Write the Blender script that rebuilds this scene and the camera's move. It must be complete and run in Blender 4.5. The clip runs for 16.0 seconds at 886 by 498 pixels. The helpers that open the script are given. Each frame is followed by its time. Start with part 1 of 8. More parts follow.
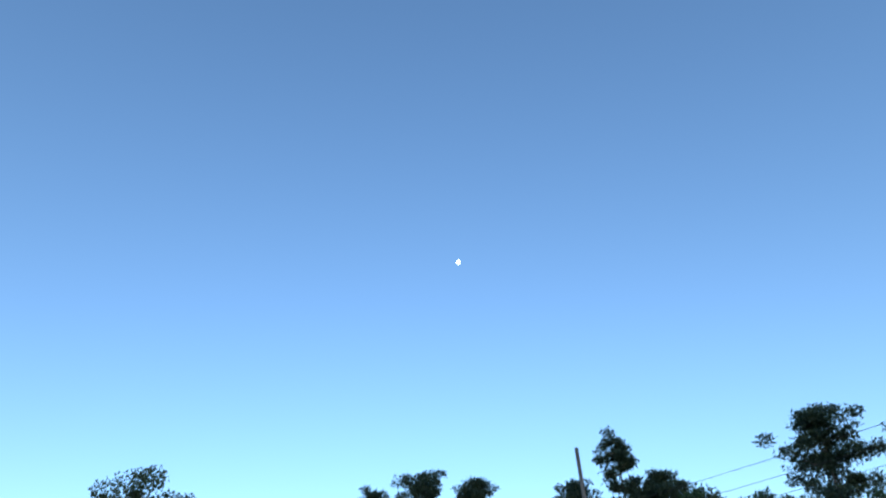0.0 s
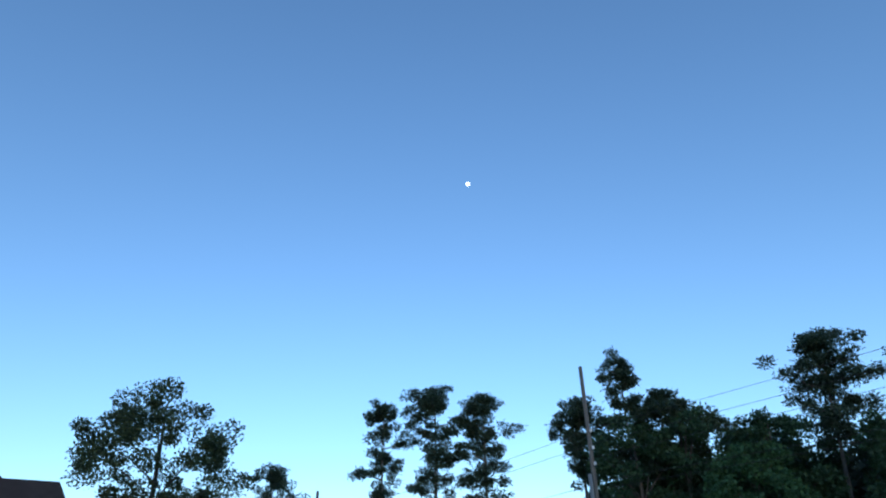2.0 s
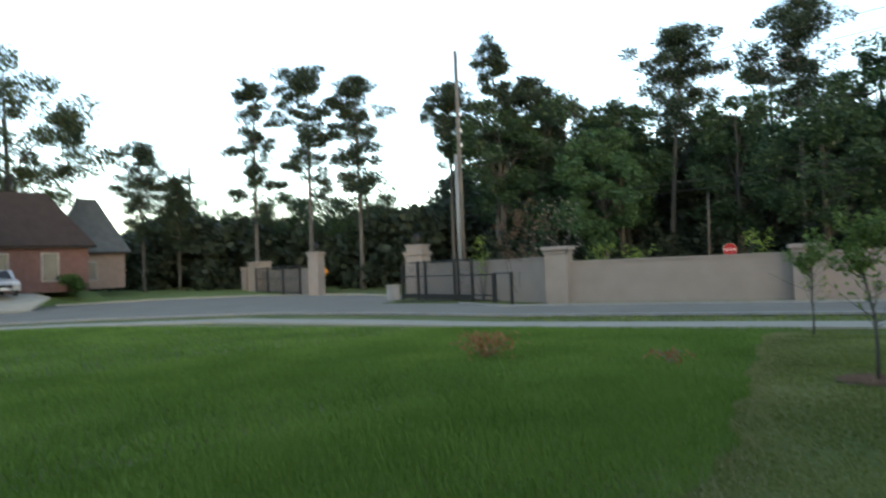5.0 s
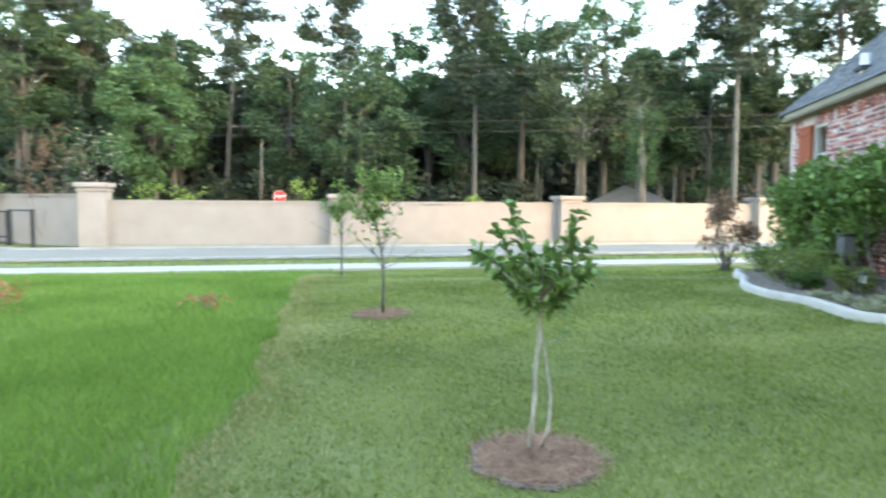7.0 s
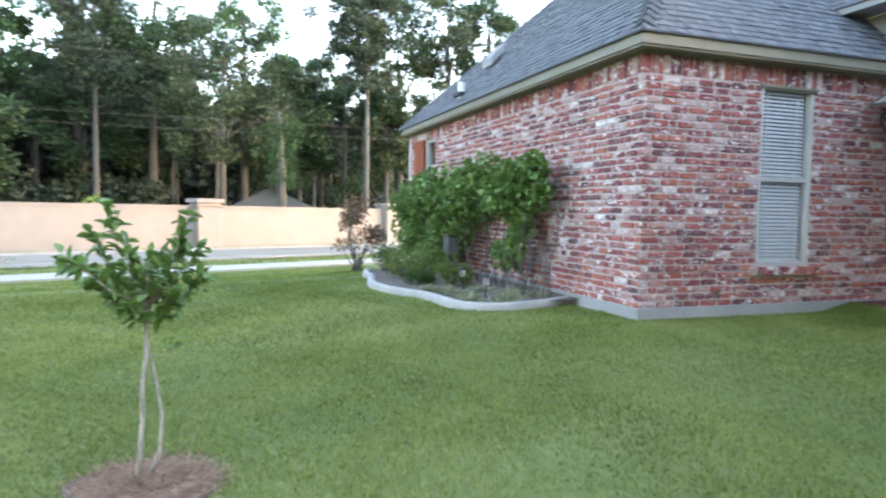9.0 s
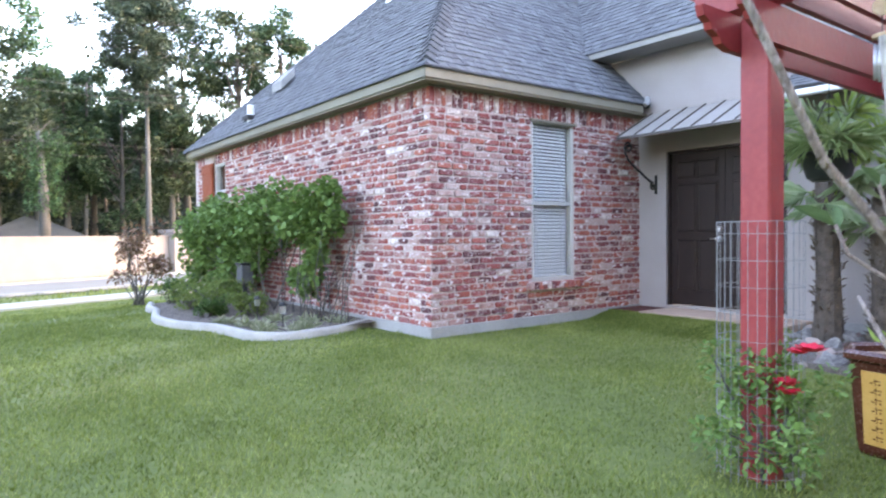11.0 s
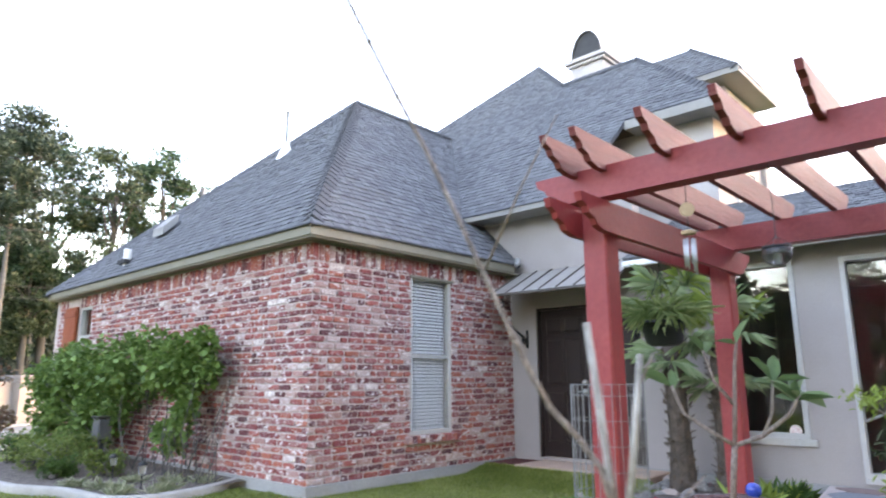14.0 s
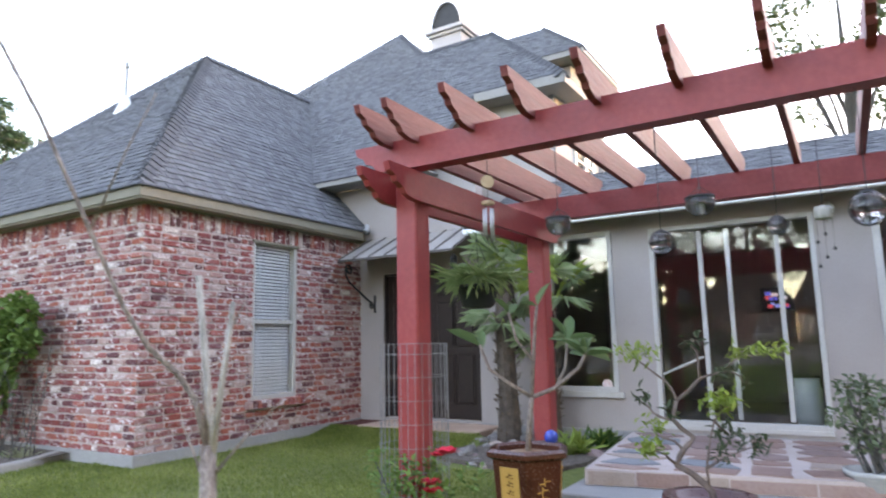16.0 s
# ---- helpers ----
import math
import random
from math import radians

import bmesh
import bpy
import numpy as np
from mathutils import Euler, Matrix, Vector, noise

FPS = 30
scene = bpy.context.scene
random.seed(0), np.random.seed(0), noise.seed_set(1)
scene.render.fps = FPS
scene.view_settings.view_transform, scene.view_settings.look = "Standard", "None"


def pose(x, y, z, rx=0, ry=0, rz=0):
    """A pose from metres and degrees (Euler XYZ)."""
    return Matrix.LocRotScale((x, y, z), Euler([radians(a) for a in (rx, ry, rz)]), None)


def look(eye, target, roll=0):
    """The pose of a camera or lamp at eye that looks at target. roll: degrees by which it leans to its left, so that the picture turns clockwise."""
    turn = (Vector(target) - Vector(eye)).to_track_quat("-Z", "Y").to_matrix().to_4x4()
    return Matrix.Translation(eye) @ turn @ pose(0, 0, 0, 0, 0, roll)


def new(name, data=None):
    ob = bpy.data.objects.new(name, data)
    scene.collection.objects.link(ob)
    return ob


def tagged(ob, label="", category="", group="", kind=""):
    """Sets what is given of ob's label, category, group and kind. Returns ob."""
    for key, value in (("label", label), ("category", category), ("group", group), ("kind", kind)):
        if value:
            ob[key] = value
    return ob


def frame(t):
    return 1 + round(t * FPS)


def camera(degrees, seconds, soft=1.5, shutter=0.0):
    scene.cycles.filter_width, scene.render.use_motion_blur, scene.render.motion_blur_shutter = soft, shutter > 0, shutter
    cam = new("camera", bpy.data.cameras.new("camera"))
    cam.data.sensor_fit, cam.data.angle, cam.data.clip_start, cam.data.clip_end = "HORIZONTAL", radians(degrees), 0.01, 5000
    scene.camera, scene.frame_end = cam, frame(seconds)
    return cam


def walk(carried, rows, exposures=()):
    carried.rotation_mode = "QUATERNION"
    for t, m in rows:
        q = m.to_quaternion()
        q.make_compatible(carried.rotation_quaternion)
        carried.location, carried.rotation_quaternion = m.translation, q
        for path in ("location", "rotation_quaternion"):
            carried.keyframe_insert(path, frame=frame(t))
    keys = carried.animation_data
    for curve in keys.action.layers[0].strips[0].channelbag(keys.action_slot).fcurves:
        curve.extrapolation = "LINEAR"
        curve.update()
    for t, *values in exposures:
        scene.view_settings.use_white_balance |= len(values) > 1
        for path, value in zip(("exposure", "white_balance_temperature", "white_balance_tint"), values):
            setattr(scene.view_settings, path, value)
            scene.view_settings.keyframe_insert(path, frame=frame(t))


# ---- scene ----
# ================= camera =================
cam = camera(68.58, 16.0, soft=2.0, shutter=0.5)
PATH = [
    (0, (-4.229, -5.822, 1.089), (-5.593, -4.966, 2.275), -2.65),
    (0.5, (-4.229, -5.822, 1.089), (-5.664, -4.958, 2.182), -2.03),
    (1, (-4.229, -5.822, 1.089), (-5.673, -4.942, 2.157), -2.14),
    (1.5, (-4.229, -5.822, 1.089), (-5.694, -4.939, 2.126), -1.78),
    (2, (-4.229, -5.822, 1.089), (-5.723, -4.929, 2.073), -1.31),
    (2.5, (-4.229, -5.822, 1.089), (-5.765, -4.910, 1.988), -1.16),
    (3, (-4.229, -5.822, 1.089), (-5.822, -4.882, 1.849), -1.11),
    (3.2, (-4.229, -5.822, 1.089), (-5.849, -4.867, 1.769), -1.26),
    (5.3, (-4.229, -5.822, 1.089), (-5.649, -4.414, 1.055), -0.43),
    (5.5, (-4.230, -5.816, 1.091), (-5.544, -4.309, 1.034), 0.27),
    (6, (-4.220, -5.722, 1.121), (-5.206, -3.985, 1.027), -0.23),
    (6.5, (-4.195, -5.592, 1.084), (-4.872, -3.713, 0.966), 0.47),
    (7, (-4.174, -5.549, 1.072), (-4.559, -3.592, 0.934), 0.29),
    (7.5, (-4.154, -5.511, 1.057), (-4.273, -3.521, 0.893), -0.40),
    (8, (-4.112, -5.497, 1.065), (-3.962, -3.510, 0.902), -0.20),
    (8.5, (-4.060, -5.492, 1.065), (-3.629, -3.543, 0.943), 0.65),
    (9, (-4.035, -5.482, 1.060), (-3.369, -3.599, 0.946), 0.93),
    (9.5, (-4.011, -5.490, 1.058), (-3.173, -3.678, 0.941), 0.85),
    (10, (-3.982, -5.510, 1.080), (-3.011, -3.765, 0.961), 0.91),
    (10.2, (-3.975, -5.517, 1.084), (-2.948, -3.805, 0.969), 0.43),
    (12.3, (-4.156, -5.625, 1.162), (-2.819, -4.148, 1.331), 0.05),
    (12.5, (-4.173, -5.637, 1.169), (-2.831, -4.168, 1.376), 0.22),
    (13, (-4.193, -5.659, 1.173), (-2.835, -4.216, 1.445), -0.19),
    (13.5, (-4.180, -5.690, 1.182), (-2.795, -4.287, 1.520), -1.05),
    (14, (-4.151, -5.768, 1.185), (-2.712, -4.435, 1.579), -0.22),
    (14.5, (-4.117, -5.877, 1.187), (-2.621, -4.616, 1.601), 0.47),
    (15, (-4.085, -5.965, 1.175), (-2.534, -4.765, 1.568), 0.23),
    (15.5, (-4.065, -6.056, 1.163), (-2.453, -4.925, 1.514), -0.28),
    (16, (-4.045, -6.122, 1.151), (-2.358, -5.087, 1.440), -1.18),
]
EXPOSURES = [(0, 1.52, 5600, 8), (0.5, 1.46, 5500, 8), (1, 1.26, 5350, 8), (2.5, 1.22, 5300, 8), (3.2, 1.15, 5500, 9), (5.3, 3.15, 8300, 13), (5.8, 3.95, 8400, 13), (6.3, 4.45, 8400, 13), (7, 4.78, 8500, 14), (8.5, 4.76, 8500, 16), (9.2, 4.76, 8300, 23), (10.2, 4.92, 8000, 32), (12.3, 5.12, 8600, 29), (14.5, 4.68, 9200, 31), (16, 4.6, 9300, 31)]
walk(cam, [(t, look(e, a, r)) for t, e, a, r in PATH], EXPOSURES)

# ================= world and sun =================
SUN_YAW, SUN_UP = 118.0, 11.0
world = bpy.data.worlds.new("dusk_sky")
scene.world = world
world.use_nodes = True
wn = world.node_tree.nodes
sky = wn.new("ShaderNodeTexSky")
sky.sky_type, sky.sun_disc = "NISHITA", False
sky.sun_elevation, sky.sun_rotation = radians(SUN_UP), radians(SUN_YAW)
sky.air_density, sky.dust_density, sky.ozone_density = 1.0, 0.4, 2.0
wn["Background"].inputs["Strength"].default_value = 0.10
world.node_tree.links.new(sky.outputs["Color"], wn["Background"].inputs["Color"])
sun = new("sun", bpy.data.lights.new("sun", "SUN"))
sun.data.energy, sun.data.angle, sun.data.color = 0.004, radians(40), (1.0, 0.90, 0.82)
sx, sy = math.sin(radians(SUN_YAW)), math.cos(radians(SUN_YAW))
sun.matrix_world = look((60 * sx, 60 * sy, 60 * math.tan(radians(SUN_UP))), (0, 0, 0))


# ================= materials =================
def material(name, colors, rough=0.8, scale=6.0, fine=40.0, bump=0.15, metal=0.0, spec=0.3, stops=None, random_from=None,
             random_mix=0.0, stretch=(1, 1, 1), spread=0.35):
    """A procedural surface: colours mixed by a coarse and a fine noise, optionally one colour of the ramp for each piece."""
    m = bpy.data.materials.new(name)
    m.use_nodes = True
    n, link = m.node_tree.nodes, m.node_tree.links.new
    bsdf = n["Principled BSDF"]
    bsdf.inputs["Metallic"].default_value, bsdf.inputs["Specular IOR Level"].default_value = metal, spec
    coord, mapping = n.new("ShaderNodeNewGeometry"), n.new("ShaderNodeMapping")
    mapping.inputs["Scale"].default_value = stretch
    link(coord.outputs["Position"], mapping.inputs["Vector"])
    coarse, grain = n.new("ShaderNodeTexNoise"), n.new("ShaderNodeTexNoise")
    for tex, s in ((coarse, scale), (grain, fine)):
        tex.inputs["Scale"].default_value, tex.inputs["Detail"].default_value = s, 4
        link(mapping.outputs["Vector"], tex.inputs["Vector"])
    mix = n.new("ShaderNodeMath")
    mix.operation = "MULTIPLY_ADD"
    mix.inputs[1].default_value = 0.45
    half = n.new("ShaderNodeMath")
    half.operation = "MULTIPLY"
    half.inputs[1].default_value = 0.55
    link(coarse.outputs["Fac"], half.inputs[0])
    link(grain.outputs["Fac"], mix.inputs[0])
    link(half.outputs[0], mix.inputs[2])
    fac = n.new("ShaderNodeMapRange")
    fac.inputs["From Min"].default_value, fac.inputs["From Max"].default_value = 0.5 - spread / 2, 0.5 + spread / 2
    link(mix.outputs[0], fac.inputs["Value"])
    out = fac.outputs["Result"]
    if random_from:
        rnd = n.new("ShaderNodeObjectInfo") if random_from == "object" else n.new("ShaderNodeNewGeometry")
        sock = rnd.outputs["Random"] if random_from == "object" else rnd.outputs["Random Per Island"]
        blend = n.new("ShaderNodeMix")
        blend.inputs["Factor"].default_value = random_mix
        link(out, blend.inputs["A"])
        link(sock, blend.inputs["B"])
        out = blend.outputs["Result"]
    ramp = n.new("ShaderNodeValToRGB")
    els = ramp.color_ramp.elements
    stops = stops or [i / (len(colors) - 1) for i in range(len(colors))]
    while len(els) < len(colors):
        els.new(0.5)
    for e, c, s in zip(els, colors, stops):
        e.position, e.color = s, (*c, 1)
    link(out, ramp.inputs["Fac"])
    link(ramp.outputs["Color"], bsdf.inputs["Base Color"])
    rr = n.new("ShaderNodeMapRange")
    rr.inputs["To Min"].default_value, rr.inputs["To Max"].default_value = max(0.02, rough - 0.12), min(1, rough + 0.12)
    link(grain.outputs["Fac"], rr.inputs["Value"])
    link(rr.outputs["Result"], bsdf.inputs["Roughness"])
    if bump:
        b = n.new("ShaderNodeBump")
        b.inputs["Strength"].default_value, b.inputs["Distance"].default_value = bump, 0.02
        link(grain.outputs["Fac"], b.inputs["Height"])
        link(b.outputs["Normal"], bsdf.inputs["Normal"])
    return m


def glow(name, color, strength):
    m = bpy.data.materials.new(name)
    m.use_nodes = True
    b = m.node_tree.nodes["Principled BSDF"]
    b.inputs["Base Color"].default_value = (*color, 1)
    b.inputs["Emission Color"].default_value, b.inputs["Emission Strength"].default_value = (*color, 1), strength
    return m


def leaf_material(name, colors, scale=3.0, rough=0.55, spread=0.5, own=0.6):
    """Leaves: each one its own shade, a little light passing through."""
    m = material(name, colors, rough=rough, scale=scale, fine=30, bump=0, random_from="island", random_mix=own, spec=0.25, spread=spread)
    n, link = m.node_tree.nodes, m.node_tree.links.new
    trans, mix = n.new("ShaderNodeBsdfTranslucent"), n.new("ShaderNodeMixShader")
    ramp = [x for x in n if x.type == "VALTORGB"][0]
    link(ramp.outputs["Color"], trans.inputs["Color"])
    mix.inputs["Fac"].default_value = 0.28
    link(n["Principled BSDF"].outputs["BSDF"], mix.inputs[1])
    link(trans.outputs["BSDF"], mix.inputs[2])
    link(mix.outputs["Shader"], n["Material Output"].inputs["Surface"])
    return m


BRICKS = [(0.095, 0.042, 0.046), (0.15, 0.05, 0.054), (0.215, 0.056, 0.058), (0.28, 0.068, 0.06), (0.37, 0.115, 0.078), (0.33, 0.09, 0.078), (0.25, 0.088, 0.085), (0.37, 0.20, 0.178), (0.44, 0.33, 0.31), (0.78, 0.73, 0.70)]
BRICK_AT = [0.05, 0.16, 0.29, 0.42, 0.54, 0.62, 0.70, 0.81, 0.90, 0.965]


def brick_material(name, random_from, cover=0.56):
    """Reclaimed brick: one fired colour for each piece, clouded with old whitewash, lime smears and soot."""
    m = material(name, BRICKS, 0.92, 16, 60, 0.6, stops=BRICK_AT, random_from=random_from, random_mix=0.86, spec=0.12, spread=0.5)
    n, link = m.node_tree.nodes, m.node_tree.links.new
    ramp = [x for x in n if x.type == "VALTORGB"][0]
    coord = [x for x in n if x.type == "MAPPING"][0].outputs["Vector"]
    out = ramp.outputs["Color"]
    for scale, detail, lo, hi, most, color in ((26, 6, 0.52, 0.66, 0.5, (0.42, 0.315, 0.305)), (11, 8, 0.555, 0.66, 0.9, (0.66, 0.60, 0.59)), (34, 4, 0.60, 0.76, 0.5, (0.075, 0.038, 0.042))):
        tex, span, mix = n.new("ShaderNodeTexNoise"), n.new("ShaderNodeMapRange"), n.new("ShaderNodeMix")
        shift = n.new("ShaderNodeVectorMath")
        shift.operation = "MULTIPLY_ADD"
        shift.inputs[1].default_value, shift.inputs[2].default_value = (1, 1, 2.1 if scale == 11 else 1), (scale * 1.7, scale * 0.3, scale)
        link(coord, shift.inputs[0])
        link(shift.outputs[0], tex.inputs["Vector"])
        tex.inputs["Scale"].default_value, tex.inputs["Detail"].default_value = scale, detail
        span.inputs["From Min"].default_value, span.inputs["From Max"].default_value = lo, hi
        span.inputs["To Max"].default_value = most
        link(tex.outputs["Fac"], span.inputs["Value"])
        mix.data_type = "RGBA"
        link(span.outputs["Result"], mix.inputs["Factor"])
        link(out, mix.inputs[6])
        mix.inputs[7].default_value = (*color, 1)
        out = mix.outputs[2]
    link(out, n["Principled BSDF"].inputs["Base Color"])
    return m


M_BRICK = brick_material("old_brick", "object")
M_BRICKS = brick_material("old_brick_wall", "island")
M_MORTAR = material("mortar", [(0.32, 0.245, 0.225), (0.44, 0.345, 0.32), (0.55, 0.47, 0.445)], 0.95, 9, 70, 0.6)
M_CONCRETE = material("concrete", [(0.22, 0.215, 0.21), (0.32, 0.315, 0.305)], 0.9, 2, 50, 0.3)
M_CURB = material("white_edging", [(0.23, 0.218, 0.198), (0.37, 0.352, 0.322)], 0.85, 3, 50, 0.3)
M_WALK = material("pale_pavement", [(0.295, 0.266, 0.21), (0.37, 0.336, 0.27)], 0.9, 1.2, 30, 0.2)
M_ROAD = material("road_concrete", [(0.165, 0.147, 0.117), (0.22, 0.197, 0.16)], 0.9, 0.5, 20, 0.2)
M_WALLSTUCCO = material("cream_stucco_wall", [(0.232, 0.196, 0.174), (0.285, 0.243, 0.218)], 0.95, 1.5, 80, 0.2)
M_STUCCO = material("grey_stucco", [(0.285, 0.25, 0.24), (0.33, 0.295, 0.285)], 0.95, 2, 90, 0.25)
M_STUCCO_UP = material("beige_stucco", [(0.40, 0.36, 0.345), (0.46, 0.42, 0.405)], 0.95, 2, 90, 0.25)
M_FASCIA = material("khaki_trim_paint", [(0.165, 0.15, 0.112), (0.21, 0.19, 0.145)], 0.6, 2, 40, 0.08)
M_FASCIA_UP = material("pale_trim_paint", [(0.22, 0.21, 0.195), (0.27, 0.26, 0.245)], 0.6, 2, 40, 0.08)
SH = [(0.072, 0.075, 0.080), (0.102, 0.106, 0.112), (0.128, 0.133, 0.140), (0.158, 0.164, 0.172)]
M_SHINGLE = material("grey_shingle", SH, 0.95, 14, 120, 0.4, random_from="island", random_mix=0.6, spec=0.2)
M_SHINGLE1 = material("grey_shingle_piece", SH, 0.95, 14, 120, 0.4, random_from="object", random_mix=0.6, spec=0.2)
M_RIDGE = material("ridge_shingle", [(0.066, 0.069, 0.074), (0.10, 0.104, 0.110)], 0.95, 4, 120, 0.4, random_from="island", random_mix=0.5, spec=0.2)
M_WHITE = material("white_vinyl", [(0.60, 0.60, 0.59), (0.70, 0.70, 0.69)], 0.45, 3, 30, 0.03)
M_FRAME = material("taupe_window_frame", [(0.36, 0.345, 0.315), (0.43, 0.415, 0.385)], 0.5, 3, 30, 0.03)
M_BLIND = material("white_blind", [(0.88, 0.89, 0.90), (0.93, 0.94, 0.95)], 0.5, 3, 30, 0.02)
M_ALU = material("cream_aluminium_frame", [(0.36, 0.35, 0.335), (0.44, 0.43, 0.41)], 0.45, 3, 30, 0.03)
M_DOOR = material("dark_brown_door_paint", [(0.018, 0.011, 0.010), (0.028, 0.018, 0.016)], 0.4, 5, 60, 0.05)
M_CHROME = material("brushed_nickel", [(0.62, 0.60, 0.57), (0.72, 0.70, 0.67)], 0.3, 5, 60, 0.02, metal=1.0)
M_IRON = material("black_iron", [(0.015, 0.015, 0.016), (0.03, 0.03, 0.03)], 0.55, 6, 60, 0.1)
# the canopy's bronze darkened, with the seams' shadow lines put into the colour
M_SEAM = material("bronze_shade_tone", [(0.08, 0.07, 0.065), (0.12, 0.105, 0.095)], 0.5, 3, 30, 0.03, metal=0.3)
M_AWNING = material("bronze_sheet_metal", [(0.30, 0.275, 0.25), (0.38, 0.35, 0.325)], 0.45, 3, 30, 0.03, metal=0.35)
RED = [(0.23, 0.022, 0.024), (0.285, 0.032, 0.032), (0.34, 0.05, 0.046)]
M_RED = material("red_stained_timber", RED, 0.5, 1.6, 30, 0.12, stretch=(1, 1, 1), spec=0.4)
M_REDX = material("red_stained_rafter", [(0.13, 0.02, 0.018), (0.175, 0.034, 0.03), (0.23, 0.064, 0.054)], 0.6, 5, 40, 0.25, stretch=(0.15, 1, 1))
M_SHUTTER = material("orange_shutter_stain", [(0.21, 0.042, 0.018), (0.29, 0.066, 0.026)], 0.6, 4, 40, 0.2, stretch=(1, 1, 0.2))
M_BARK = material("pine_bark", [(0.054, 0.052, 0.048), (0.122, 0.116, 0.107)], 0.95, 3, 20, 0.6, stretch=(1, 1, 0.3))
M_BARK_DARK = material("grey_wood_bark", [(0.04, 0.037, 0.033), (0.088, 0.081, 0.072)], 0.95, 3, 20, 0.6, stretch=(1, 1, 0.3))
M_PALEBARK = material("pale_smooth_bark", [(0.17, 0.15, 0.125), (0.36, 0.325, 0.285), (0.56, 0.515, 0.465)], 0.85, 60, 260, 0.6, stretch=(1, 1, 0.25))
M_TWIG = material("bare_stem_bark", [(0.12, 0.09, 0.075), (0.27, 0.208, 0.178), (0.45, 0.37, 0.32)], 0.85, 70, 260, 0.7, stretch=(1, 1, 0.35))
M_POLE = material("weathered_pole_timber", [(0.08, 0.074, 0.067), (0.15, 0.138, 0.125)], 0.9, 2, 30, 0.3, stretch=(1, 1, 0.1))
M_STEEL = material("galvanised_steel", [(0.42, 0.43, 0.44), (0.55, 0.56, 0.57)], 0.45, 4, 40, 0.05, metal=0.8)
M_MULCH = material("pine_straw_mulch", [(0.11, 0.056, 0.033), (0.26, 0.145, 0.09), (0.46, 0.30, 0.205)], 1.0, 14, 90, 0.8, random_from="island", random_mix=0.5)
M_SOIL = material("dark_bed_soil", [(0.055, 0.042, 0.034), (0.12, 0.095, 0.078), (0.20, 0.165, 0.14)], 1.0, 14, 60, 0.8)
M_PINE = leaf_material("pine_needles", [(0.021, 0.037, 0.024), (0.035, 0.058, 0.036), (0.053, 0.079, 0.05)])
M_LEAF = leaf_material("broad_leaves", [(0.022, 0.045, 0.024), (0.035, 0.072, 0.034), (0.054, 0.101, 0.046)])
M_LEAF_OLIVE = leaf_material("olive_leaves", [(0.029, 0.046, 0.024), (0.048, 0.072, 0.036), (0.072, 0.101, 0.051)])
M_LEAF_BRIGHT = leaf_material("fresh_leaves", [(0.029, 0.067, 0.027), (0.05, 0.109, 0.044), (0.073, 0.147, 0.061)])
M_LEAF_VINE = leaf_material("vine_leaves", [(0.042, 0.088, 0.022), (0.105, 0.20, 0.05), (0.21, 0.325, 0.105)], scale=1.5)
M_LEAF_LIME = leaf_material("lime_leaves", [(0.11, 0.17, 0.03), (0.20, 0.28, 0.055), (0.32, 0.40, 0.11)])
M_LEAF_AZALEA = leaf_material("azalea_leaves", [(0.055, 0.092, 0.02), (0.11, 0.165, 0.036), (0.21, 0.26, 0.075)])
M_LEAF_DARK = leaf_material("dark_shrub_leaves", [(0.025, 0.06, 0.015), (0.05, 0.11, 0.025), (0.075, 0.15, 0.04)])
# darker copy of the tree leaves: the wood's inner shade is in the colour
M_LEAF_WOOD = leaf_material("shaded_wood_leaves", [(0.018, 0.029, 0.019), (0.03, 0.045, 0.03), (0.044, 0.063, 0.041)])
M_LEAF_CRAPE = leaf_material("pale_crape_leaves", [(0.065, 0.125, 0.03), (0.13, 0.22, 0.055), (0.27, 0.34, 0.15)])
M_LEAF_GLOSSY = leaf_material("glossy_tree_leaves", [(0.055, 0.12, 0.03), (0.105, 0.20, 0.054), (0.21, 0.31, 0.115)], rough=0.42)
M_LEAF_BRONZE = leaf_material("bronze_green_leaves", [(0.10, 0.052, 0.036), (0.175, 0.10, 0.068), (0.13, 0.11, 0.05)])
M_GRASS = leaf_material("lawn_blades", [(0.05, 0.078, 0.014), (0.142, 0.187, 0.036), (0.345, 0.365, 0.122)], scale=0.9, spread=0.22, own=0.5)
M_DRYGRASS = leaf_material("dry_lawn_blades", [(0.20, 0.19, 0.07), (0.30, 0.27, 0.12), (0.40, 0.35, 0.19)])
M_TALLGRASS = leaf_material("tall_grass_blades", [(0.055, 0.125, 0.018), (0.125, 0.228, 0.038), (0.22, 0.33, 0.075)], scale=0.5, spread=0.25, own=0.45)


def ground_material():
    m = material("lawn_ground", [(0.06, 0.08, 0.02), (0.10, 0.122, 0.032), (0.17, 0.165, 0.065)], 1.0, 0.35, 14, 0.6)
    return m


M_GROUND = ground_material()
M_FOREST = material("forest_floor_litter", [(0.03, 0.035, 0.015), (0.06, 0.07, 0.03)], 1.0, 0.4, 5, 0.5)


def glass_material(name="window_glass", rough=0.0, tint=(0.97, 0.98, 0.98)):
    m = bpy.data.materials.new(name)
    m.use_nodes = True
    b = m.node_tree.nodes["Principled BSDF"]
    b.inputs["Base Color"].default_value = (*tint, 1)
    b.inputs["Transmission Weight"].default_value, b.inputs["Roughness"].default_value, b.inputs["IOR"].default_value = 1.0, rough, 1.5
    return m


M_GLASS = glass_material()
M_DUSTY = glass_material("dusty_glass", 0.45)
M_SMOKE = glass_material("smoky_glass", 0.12, (0.42, 0.43, 0.44))


